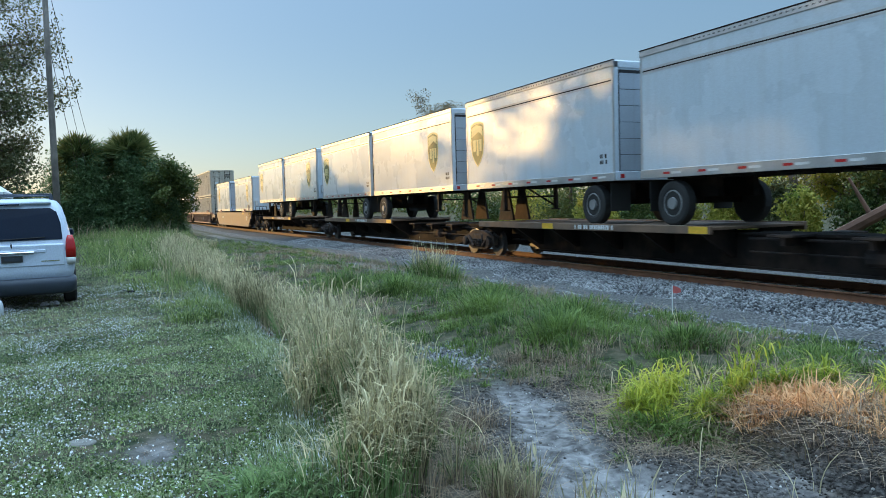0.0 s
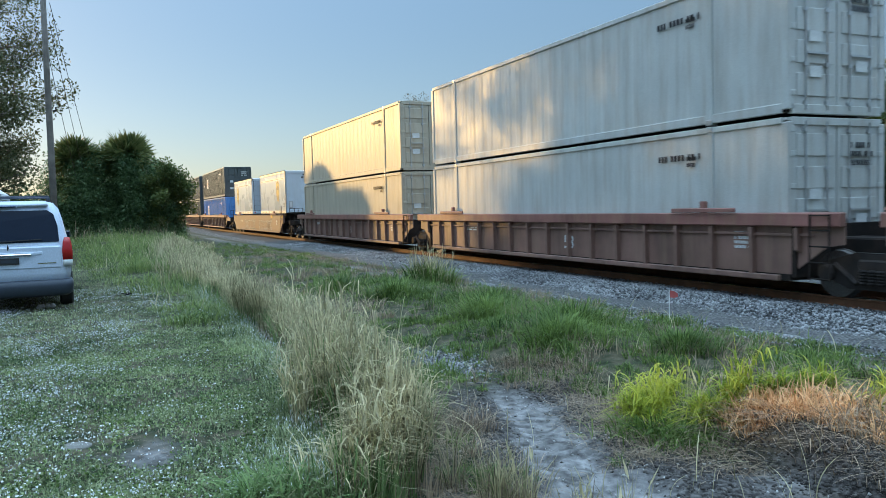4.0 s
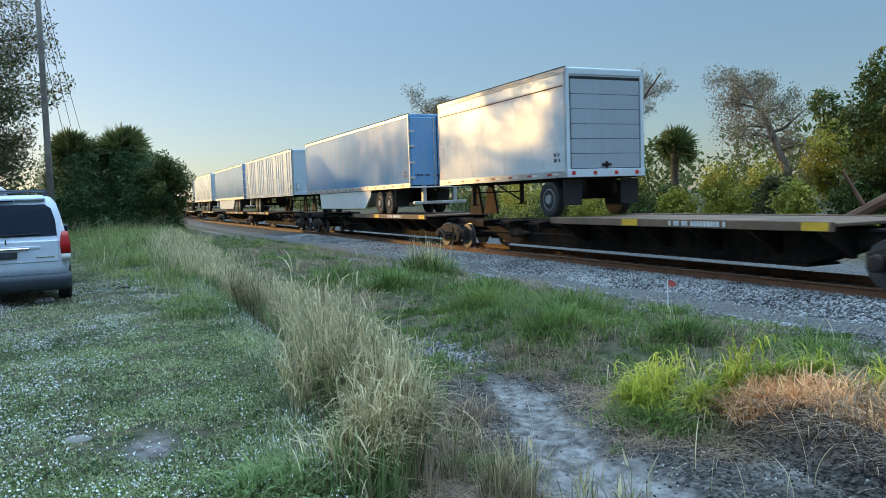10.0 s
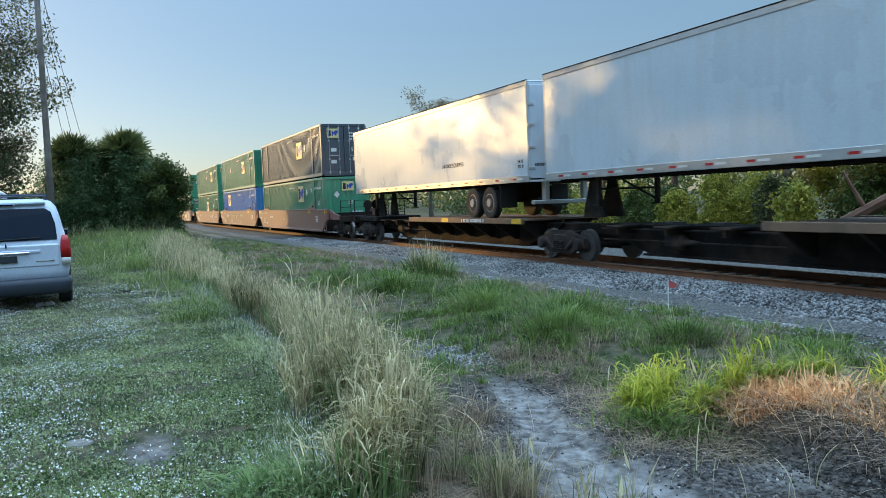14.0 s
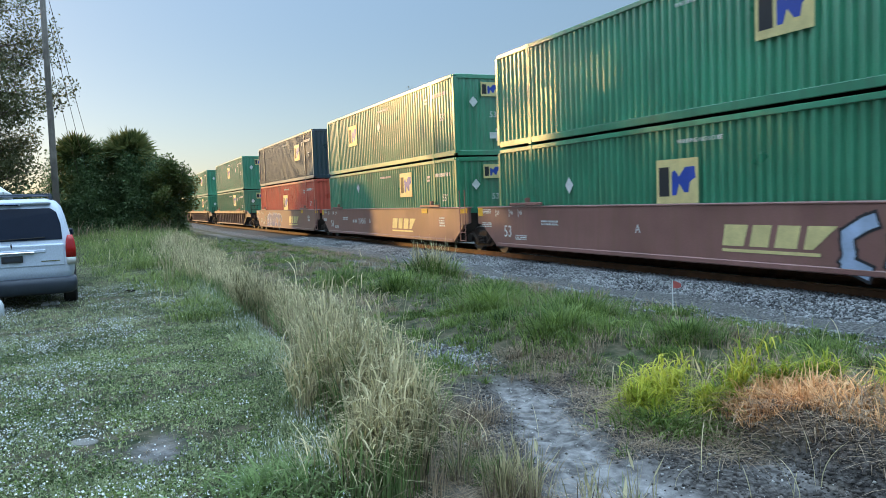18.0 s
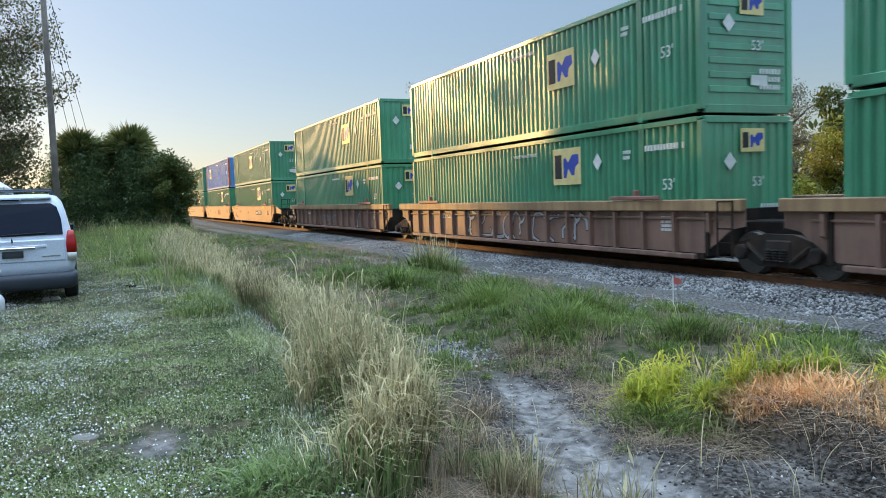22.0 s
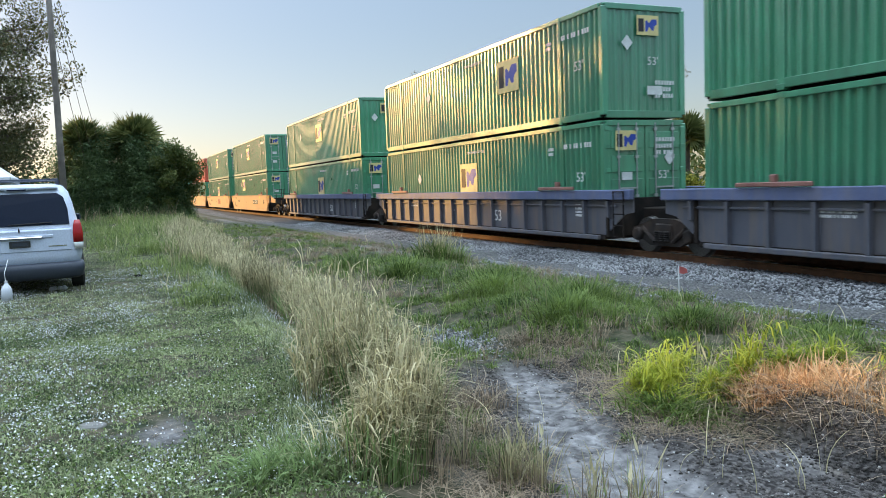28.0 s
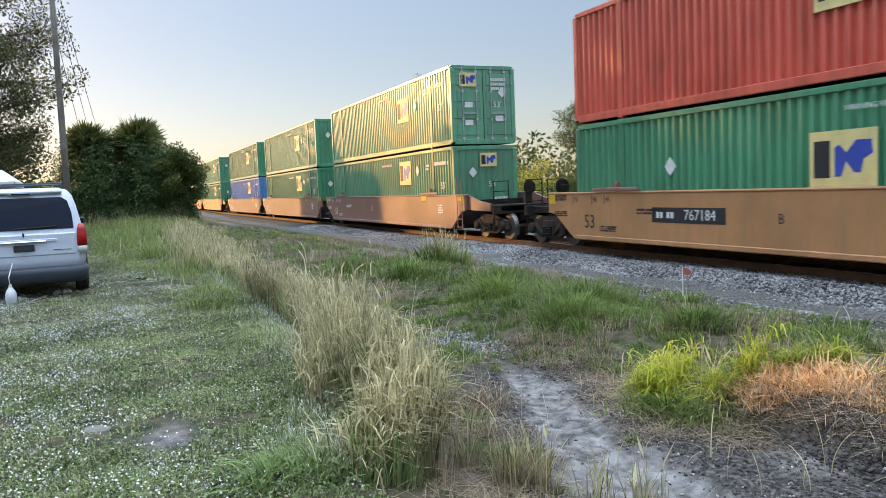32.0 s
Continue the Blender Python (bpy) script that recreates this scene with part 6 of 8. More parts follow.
            stuff("drooping_leaves", blades("drooping_leaves", lx, ly, rng.uniform(0.08, 0.28, m2), rng.uniform(0.006, 0.014, m2), rng.uniform(0.5, 1.9, m2), mat, rng, z=height(lx, ly) + f * tall[k] * 0.9), "short drooping dry leaves on the tall stalks")
        if heads:
            h = rng.uniform(0, 1, len(x)) < heads
            stuff("seed_heads", seed_heads("seed_heads", x[h], y[h], height(x[h], y[h]) + tall[h] * 0.72, rng.uniform(0.07, 0.17, h.sum()), DRY_BLADES, rng), "pale seed heads on the tall grass")
    bank_tufts(330, 40, 0.5, 1.1, DRY_BLADES, "tall_grass", "tall dry tan grass along the edge of the lawn", 0.3, 0.19, (0.0, 0.45), (0.005, 0.012), 0.12, (0.05, 0.13), 3)
    bank_tufts(300, 46, 0.3, 0.86, LUSH_BLADES, "tall_grass", "tangled green grass among the dry stalks", 0.4, 0.2, (0.1, 0.8), (0.005, 0.012))
    bank_tufts(300, 46, 0.25, 0.66, BROWN_BLADES, "dead_grass", "dead brown stalks below the tall grass", 0.42, 0.17, (0.0, 0.9), (0.004, 0.01))
    # grey-green weeds along the lawn's edge
    m = 260
    cx = -4.2 - 12 * rng.uniform(0, 1, m) ** 1.5
    x, y, a, i, d = tuft_points(cx, bank(cx) - 0.3 + rng.normal(0, 0.16, m), rng.uniform(0.06, 0.15, m), 60, rng)
    stuff("edge_weeds", blades("edge_weeds", x, y, rng.uniform(0.05, 0.19, len(x)), rng.uniform(0.006, 0.013, len(x)), rng.uniform(0.3, 1.2, len(x)), LAWN, rng, steps=2, turn=a), "fine grey-green weeds along the lawn's edge", "weeds")
    k = rng.uniform(0, 1, len(x)) < 0.22
    stuff("seed_heads", seed_heads("seed_heads", x[k], y[k], height(x[k], y[k]) + rng.uniform(0.08, 0.2, k.sum()), rng.uniform(0.012, 0.03, k.sum()), PETAL, rng), "tiny white flower heads on the edge weeds", "flowers")
    # fallen stalks under the tall grass and along the trodden earth
    n = 5200
    x = -3.1 - 9 * rng.uniform(0, 1, n) ** 1.4
    y = bank(x) + rng.normal(0.62, 0.3, n)
    stuff("fallen_straw", blades("fallen_straw", x, y, rng.uniform(0.2, 0.55, n), rng.uniform(0.003, 0.008, n), rng.uniform(0.8, 1.0, n), BROWN_BLADES, rng, lie=0.8), "fallen dry straw below the tall grass", "straw")
    n = 3600
    x, y = rng.uniform(-8.2, -4.4, n), np.zeros(n)
    y = track_line(x) + 0.7 + rng.normal(0, 0.2, n) + 0.15 * waves(x, x, 42, 0.5)
    stuff("fallen_straw", blades("fallen_straw", x, y, rng.uniform(0.12, 0.4, n), rng.uniform(0.003, 0.007, n), rng.uniform(0.8, 1.0, n), BROWN_BLADES, rng, lie=0.8), "brown straw along the edge of the trodden earth", "straw")

    # rank green grass between the swale and the line, tuft by tuft
    def on_mound(x, y):
        return (np.abs(x + 3.6) < 1.15) * (np.abs(y - 4.65) < 0.42)

    def verge(x, y):
        m = smooth_step(0.0, 0.5, 0.8 * waves(x, y, 37, 1.3) + 0.5 * waves(x, y, 44, 0.5)) * 0.8 + 0.2
        m = m * (1 - path_mask(x, y)) * (1 - 0.96 * soil_mask(x, y)) * np.clip(1 - 1.1 * np.exp(-(((x + 8.5) / 0.6) ** 2 + ((y - 3.9) / 0.3) ** 2)), 0, 1)
        road = smooth_step(7.1, 7.5, y) * smooth_step(8.7, 8.2, y) * smooth_step(-0.2, 0.2, waves(x, y, 9, 1.6))
        m = m * (1 - 0.95 * road) * smooth_step(9.5, 8.9, y)
        bare = np.exp(-(((x + 3.2) / 0.75) ** 2 + ((y - 4.2) / 0.45) ** 2)) + on_mound(x, y)
        return m * smooth_step(0.4, 0.9, y - bank(x)) * (1 - 0.95 * np.clip(bare, 0, 1))
    cx, cy = scatter(6400, -48, -2.8, 2.2, 9.6, rng, verge, 1.7)
    m = len(cx)
    x, y, a, i, d = tuft_points(cx, cy, rng.uniform(0.07, 0.2, m), np.interp(-cx, [3, 10, 30, 48], [46, 40, 26, 18]), rng)
    tall = rng.uniform(0.09, 0.3, len(x)) * (rng.uniform(0.5, 1.4, m) * (0.6 + 0.8 * smooth_step(-0.3, 0.7, waves(cx, cy, 39, 0.9))))[i] * np.interp(y, [2, 4.5, 6, 9.5], [0.6, 0.95, 1.15, 0.6]) * (1.1 - 0.4 * d)
    stuff("verge_grass", blades("verge_grass", x, y, tall * 0.9, rng.uniform(0.005, 0.014, len(x)), rng.uniform(0.3, 1.4, len(x)), GREEN_BLADES, rng, turn=a), "rank green grass between the track and the lawn")
    cx, cy = scatter(2600, -34, -2.8, 2.4, 9.0, rng, lambda x, y: 0.6 * (y > bank(x) + 0.6) * (1 - on_mound(x, y)) * (1 - path_mask(x, y)) * (1 - 0.85 * soil_mask(x, y)) * smooth_step(0.25, -0.35, waves(x, y, 37, 1.3)), 1.6)
    x, y, a, i, d = tuft_points(cx, cy, rng.uniform(0.08, 0.25, len(cx)), 34, rng)
    stuff("dry_grass", blades("dry_grass", x, y, rng.uniform(0.06, 0.3, len(x)), rng.uniform(0.004, 0.009, len(x)), rng.uniform(0.3, 1.2, len(x)), BROWN_BLADES, rng, turn=a), "dry brown grass stems in the verge")
    # long pale stalks that stand above the verge
    x, y = scatter(900, -30, -3.0, 2.4, 9.0, rng, verge, 1.5)
    stuff("pale_stalks", blades("pale_stalks", x, y, rng.uniform(0.25, 0.6, len(x)), rng.uniform(0.005, 0.01, len(x)), rng.uniform(0.3, 1.2, len(x)), DRY_BLADES, rng, steps=4), "long pale dry stalks above the grass")
    # weeds beyond the parked van
    def rough_side(x, y):
        edge = np.interp(-x, [11, 14, 17, 21, 34, 58], [1.15, 0.75, 0.35, 0.0, -0.9, -2.0])
        return smooth_step(-0.25, 0.45, y - edge + 0.25 * waves(x, y, 41, 1.1)) * smooth_step(1.6, 0.4, y - bank(x))
    cx, cy = scatter(2400, -58, -11, -2.2, 6.5, rng, lambda x, y: rough_side(x, y) * (0.3 + 0.7 * smooth_step(-0.3, 0.3, waves(x, y, 45, 1.2))), 1.5)
    x, y, a, i, d = tuft_points(cx, cy, rng.uniform(0.15, 0.5, len(cx)), 42, rng)
    stuff("tall_weeds", blades("tall_weeds", x, y, rng.uniform(0.1, 0.42, len(x)) * (rng.uniform(0.3, 1.7, len(cx)) * (0.95 + 0.75 * waves(cx, cy, 47, 0.9)) * np.interp(-cx, [11, 15, 20, 40, 58], [0.45, 0.7, 1.0, 1.3, 1.5]) * (0.6 + 0.5 * rough_side(cx, cy)))[i], rng.uniform(0.006, 0.017, len(x)), rng.uniform(0.4, 1.5, len(x)), WEEDY_BLADES, rng), "tall green weeds beside the parking place", "weeds")
    x, y = scatter(2000, -56, -13, -0.5, 5.5, rng, lambda x, y: rough_side(x, y) * smooth_step(-0.2, 0.5, waves(x, y, 46, 1.6)), 1.2)
    stuff("dry_weeds", blades("dry_weeds", x, y, rng.uniform(0.25, 0.85, len(x)) * np.interp(-x, [13, 20, 50], [0.6, 0.9, 1.3]), rng.uniform(0.006, 0.014, len(x)), rng.uniform(0.1, 1.2, len(x)), DRY_BLADES, rng), "pale dry weed stalks beside the parking place", "weeds")
    m = 46
    cx = rng.uniform(-33, -17, m)
    x, y, a, i, d = tuft_points(cx, np.interp(-cx, [17, 27, 33], [1.85, 2.4, 2.4]) + rng.normal(0, 0.35, m), rng.uniform(0.08, 0.25, m), 26, rng)
    stuff("dry_weeds", blades("dry_weeds", x, y, rng.uniform(0.35, 0.95, len(x)), rng.uniform(0.008, 0.018, len(x)), rng.uniform(0.1, 0.8, len(x)), DRY_BLADES, rng, turn=a), "tall pale weed stalks in the sun beside the parking place", "weeds")
    x, y = rng.uniform(-54, -47, 150), rng.uniform(-2.5, 4.6, 150)
    stuff("dry_weeds", blades("dry_weeds", x, y, rng.uniform(0.6, 1.5, 150), rng.uniform(0.012, 0.025, 150), rng.uniform(0.0, 0.7, 150), BROWN_BLADES, rng), "tall dry weed stalks at the foot of the thicket", "weeds")

    def clump(name, cx, cy, r, n, lo, hi, mat, label, wide=(0.006, 0.014), bend=(0.3, 1.5), heads=0, way=None):
        a, d = rng.uniform(0, 6.283, n), r * np.abs(rng.normal(0, 0.55, n))
        x, y = cx + d * np.cos(a), cy + d * np.sin(a)
        t = rng.uniform(lo, hi, n)
        ob = tagged(new(name, blades(name, x, y, t, rng.uniform(*wide, n), rng.uniform(*bend, n), mat, rng, steps=5, turn=a + rng.normal(0, 0.8, n) if way is None else rng.normal(way, 0.75, n))), label, "grass", kind="stuff")
        if heads:
            k = slice(0, heads)
            part("seed_heads", seed_heads("seed_heads", x[k], y[k], height(x[k], y[k]) + t[k] * 0.75, rng.uniform(0.08, 0.16, heads), DRY_BLADES, rng), ob)
    bright = "clump of yellow-green grass in the sun, its brightness put into the colour"

    def leafy_clump(cx, cy, r, n, lo, hi, label, way, slant=0.25, mat=SUNNED_BLADES):
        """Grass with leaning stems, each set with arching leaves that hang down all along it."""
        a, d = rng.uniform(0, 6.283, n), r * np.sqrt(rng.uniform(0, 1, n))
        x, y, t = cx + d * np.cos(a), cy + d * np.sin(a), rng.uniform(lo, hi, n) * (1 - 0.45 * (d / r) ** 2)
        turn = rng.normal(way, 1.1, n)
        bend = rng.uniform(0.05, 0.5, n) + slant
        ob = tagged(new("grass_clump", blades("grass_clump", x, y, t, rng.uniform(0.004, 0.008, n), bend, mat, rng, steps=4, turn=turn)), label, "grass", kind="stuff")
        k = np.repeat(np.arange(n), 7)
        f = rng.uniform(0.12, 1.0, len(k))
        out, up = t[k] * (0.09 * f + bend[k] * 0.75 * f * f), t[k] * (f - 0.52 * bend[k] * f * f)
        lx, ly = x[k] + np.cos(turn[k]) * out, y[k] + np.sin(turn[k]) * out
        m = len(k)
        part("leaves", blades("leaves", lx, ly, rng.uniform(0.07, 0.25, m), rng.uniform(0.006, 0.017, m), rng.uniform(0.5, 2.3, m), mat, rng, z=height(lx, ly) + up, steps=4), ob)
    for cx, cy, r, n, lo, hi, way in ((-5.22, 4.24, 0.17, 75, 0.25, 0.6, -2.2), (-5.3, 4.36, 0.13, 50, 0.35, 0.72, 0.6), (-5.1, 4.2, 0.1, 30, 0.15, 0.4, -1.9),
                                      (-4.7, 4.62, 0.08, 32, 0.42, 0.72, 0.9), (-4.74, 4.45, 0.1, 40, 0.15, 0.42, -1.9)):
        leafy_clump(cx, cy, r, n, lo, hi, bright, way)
    clump("grass_clump", -4.95, 4.1, 0.34, 700, 0.08, 0.3, GREEN_BLADES, "dark green grass at the foot of the bright clump", (0.006, 0.015), (0.4, 1.6))
    clump("grass_clump", -4.65, 4.15, 0.28, 420, 0.08, 0.26, GREEN_BLADES, "dark green grass at the foot of the bright clump", (0.006, 0.014), (0.5, 1.6))
    clump("grass_clump", -4.76, 4.85, 0.1, 7, 0.5, 0.92, SUNNED_BLADES, "few tall leafy stalks in the bright grass", (0.005, 0.01), (0.02, 0.5), 2)
    clump("grass_clump", -5.0, 4.5, 0.25, 40, 0.3, 0.6, DRY_BLADES, "pale dry stems standing in the bright grass", (0.003, 0.007), (0.1, 1.1), 3)
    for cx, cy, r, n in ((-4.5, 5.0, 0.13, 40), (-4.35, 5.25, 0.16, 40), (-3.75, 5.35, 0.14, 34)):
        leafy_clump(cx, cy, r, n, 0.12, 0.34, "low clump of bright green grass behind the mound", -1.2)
    clump("grass_clump", -3.4, 6.1, 0.6, 900, 0.12, 0.35, GREEN_BLADES, "low clump of green grass behind the mound")
    clump("grass_clump", -5.3, 4.15, 0.3, 200, 0.15, 0.4, BROWN_BLADES, "dead stems below the bright grass", (0.004, 0.008))
    clump("grass_clump", -18.2, 7.8, 0.55, 260, 0.4, 1.2, DRY_BLADES, "tall dry stalks at the foot of the ballast", (0.008, 0.018), (0.05, 0.7), 24)
    clump("grass_clump", -18.2, 7.8, 0.7, 900, 0.2, 0.8, GREEN_BLADES, "weedy green clump at the foot of the ballast", (0.014, 0.03), (0.3, 1.4))
    clump("grass_clump", -4.35, 1.0, 0.3, 420, 0.08, 0.24, LUSH_BLADES, "tuft of long green grass at the lawn's edge", (0.006, 0.014))
    clump("grass_clump", -4.3, 0.72, 0.36, 420, 0.07, 0.2, LUSH_BLADES, "tuft of long green grass at the lawn's edge", (0.006, 0.014))
    clump("grass_clump", -4.3, 1.25, 0.3, 70, 0.2, 0.55, DRY_BLADES, "tuft of long pale grass at the lawn's edge", (0.005, 0.012))
    for cx, cy, n in ((-4.28, 2.28, 150), (-4.15, 2.4, 60), (-4.6, 2.1, 40), (-3.62, 2.8, 36), (-3.75, 2.55, 30)):
        clump("grass_clump", cx, cy, 0.13, n, 0.16, 0.46, DRY_BLADES, "thin tuft of half-dry grass beside the sandy track", (0.003, 0.008), (0.0, 0.5), 6)
        clump("grass_clump", cx, cy, 0.15, n, 0.08, 0.34, BROWN_BLADES, "dead stems in a thin tuft beside the sandy track", (0.003, 0.007), (0.0, 0.9))
        clump("grass_clump", cx - 0.05, cy, 0.14, max(n // 6, 6), 0.1, 0.36, LUSH_BLADES, "few green blades in a thin tuft beside the sandy track", (0.004, 0.01), (0.1, 0.9))
    # lone pale stems bending over the track
    x, y = scatter(170, -7.4, -3.2, 1.9, 4.6, rng, lambda x, y: 0.75 - 0.6 * path_mask(x, y))
    stuff("pale_stalks", blades("pale_stalks", x, y, rng.uniform(0.2, 0.55, len(x)), rng.uniform(0.004, 0.009, len(x)), rng.uniform(0.1, 1.2, len(x)), DRY_BLADES, rng, steps=5), "lone pale dry stems beside the sandy track")
    # creeping green patches on the trodden earth
    cx, cy = scatter(1500, -13.0, -4.2, 2.0, 7.2, rng, lambda x, y: (y > bank(x) + 0.5) * (1 - path_mask(x, y)) * (1 - 0.7 * soil_mask(x, y)) * smooth_step(0.0, 0.5, waves(x, y, 48, 0.4)))
    x, y, a, i, d = tuft_points(cx, cy, rng.uniform(0.05, 0.14, len(cx)), 40, rng)
    stuff("creeping_grass", blades("creeping_grass", x, y, rng.uniform(0.04, 0.15, len(x)), rng.uniform(0.004, 0.01, len(x)), rng.uniform(0.4, 1.4, len(x)), GREEN_BLADES, rng, steps=2, turn=a), "low green grass creeping over the trodden earth")
    for cx, cy, r, n, hi in ((-10.8, 5.6, 0.7, 1300, 0.55), (-14.5, 5.4, 0.8, 1200, 0.6), (-8.2, 5.2, 0.6, 1100, 0.45), (-9.4, 6.3, 0.8, 1200, 0.5), (-7.0, 6.2, 0.6, 900, 0.4), (-12.5, 6.6, 0.7, 1000, 0.45), (-17, 5.0, 0.8, 900, 0.5)):
        clump("grass_clump", cx, cy, r, n, 0.2, hi, GREEN_BLADES, "thick clump of green grass")
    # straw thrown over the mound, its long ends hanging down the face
    # the sun patch is put in by colour: orange straw inside, brown beyond
    for n, x0, x1, mat in ((1050, -4.62, -3.75, SUNNED_STRAW), (380, -3.8, -2.7, SUNNED_STRAW), (700, -3.8, -2.6, BROWN_BLADES)):
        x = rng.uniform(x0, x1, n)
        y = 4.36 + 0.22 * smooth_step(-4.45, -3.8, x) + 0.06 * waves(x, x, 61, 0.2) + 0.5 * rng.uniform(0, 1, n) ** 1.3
        stuff("straw_heap", blades("straw_heap", x, y, rng.uniform(0.08, 0.34, n), rng.uniform(0.005, 0.012, n), rng.uniform(0.3, 1.7, n), mat, rng, lie=0.12, steps=4), "dry orange-brown straw on an earth mound, its sunlight put into the colour", "straw")
    n = 280
    x, y = rng.uniform(-4.6, -2.9, n), 4.5 + rng.normal(0, 0.08, n)
    stuff("straw_heap", blades("straw_heap", x, y, rng.uniform(0.2, 0.5, n), rng.uniform(0.004, 0.008, n), rng.uniform(1.0, 1.4, n), BROWN_BLADES, rng, lie=0.35, turn=rng.normal(-1.7, 0.7, n), steps=4), "long straw hanging down the face of the mound", "straw")
    n = 420
    x, y = rng.uniform(-4.8, -3.9, n), 4.12 + rng.normal(0, 0.2, n)
    stuff("straw_heap", blades("straw_heap", x, y, rng.uniform(0.2, 0.5, n), rng.uniform(0.004, 0.008, n), rng.uniform(0.9, 1.2, n), BROWN_BLADES, rng, lie=0.75), "long straw fallen before the mound", "straw")
    # grit and clods on the track
    x, y = scatter(34000, -7.6, -2.2, 1.4, 5.0, rng, lambda x, y: 0.9 * soil_mask(x, y) * (1 - 0.94 * path_mask(x, y)))
    fx, fy = rng.uniform(-4.35, -2.5, 4500), rng.uniform(4.2, 4.68, 4500)
    x, y = np.append(x, fx), np.append(y, fy)
    p = np.stack([x, y, height(x, y) + 0.002], -1)
    stuff("earth_clods", stones("earth_clods", p, 0.002 + np.where(path_mask(x, y) > 0.4, 0.016, 0.022) * rng.uniform(0, 1, len(x)) ** 3.5, stone_material("earth_clod", (0.03, 0.026, 0.024), (0.2, 0.18, 0.165)), rng), "dark crumbled earth beside the sandy track", "soil")
    x, y = scatter(2600, -7.6, -2.2, 1.6, 4.6, rng, lambda x, y: 0.1 + 0.9 * soil_mask(x, y))
    p = np.stack([x, y, height(x, y) + 0.003], -1)
    stuff("track_grit", stones("track_grit", p, 0.003 + 0.014 * rng.uniform(0, 1, len(x)) ** 2.5, stone_material("grit_stone", (0.2, 0.19, 0.18), (0.6, 0.58, 0.56)), rng), "loose pale grit on the sandy track", "gravel")
    n = 420
    x, y = rng.normal(-8.5, 0.45, n), rng.normal(3.9, 0.2, n)
    stuff("gravel_spill", stones("gravel_spill", np.stack([x, y, height(x, y) + 0.008], -1), rng.uniform(0.012, 0.028, n), GREY_STONE, rng), "small spill of grey gravel in the grass", "gravel")


build_grass()


# ---- trees ----
BARK = material("tree_bark", (0.11, 0.085, 0.065), 0.9, vary=0.35, scale=3, bump=0.6)
OAK = leaf_material("oak_leaves", (0.035, 0.07, 0.018), (0.15, 0.17, 0.05), 0.35)
DULL = leaf_material("dull_leaves", (0.04, 0.055, 0.022), (0.15, 0.15, 0.065), 0.3)
# sunlight is put into this leaf colour, lighter and yellower than OAK
SUNNY = leaf_material("painted_sun_leaves", (0.12, 0.17, 0.02), (0.58, 0.5, 0.1), 0.45)
DARK = leaf_material("dark_leaves", (0.035, 0.07, 0.03), (0.15, 0.22, 0.09), 0.3)
MOSS = leaf_material("hanging_moss", (0.2, 0.16, 0.11), (0.42, 0.34, 0.24), 0.3)
# dry leaves made paler: sun and haze are put into the colour
PALE_LEAVES = leaf_material("dry_pale_leaves", (0.06, 0.06, 0.03), (0.34, 0.29, 0.18), 0.3)
FROND = leaf_material("palm_fronds", (0.04, 0.07, 0.022), (0.2, 0.21, 0.07), 0.3)


def leaf_cloud(name, centres, radii, per, size, mat, rng, gap=None, droop=0.0):
    """Many small leaves round many centres; gap: a test that leaves some out."""
    m = len(centres)
    c = np.repeat(np.asarray(centres, float), per, 0)
    r = np.repeat(np.asarray(radii, float), per)[:, None]
    d = rng.normal(0, 1, (m * per, 3))
    d /= np.linalg.norm(d, axis=1)[:, None]
    p = c + d * r * rng.uniform(0.25, 1.0, (m * per, 1)) ** 0.5
    p[:, 2] -= droop * rng.uniform(0, 1, m * per)
    if gap is not None:
        p = p[~gap(p)]
    n = len(p)
    a = rng.normal(0, 1, (n, 3))
    a /= np.linalg.norm(a, axis=1)[:, None]
    b = np.cross(a, rng.normal(0, 1, (n, 3)))
    b /= np.linalg.norm(b, axis=1)[:, None]
    s = size * rng.uniform(0.6, 1.3, (n, 1))
    v = np.stack([p - a * s, p + b * s * 0.45, p + a * s, p - b * s * 0.45], 1).reshape(-1, 3)
    return grid_mesh(name, v, (4 * np.arange(n)[:, None] + [0, 1, 2, 3]).reshape(-1, 4), mat)


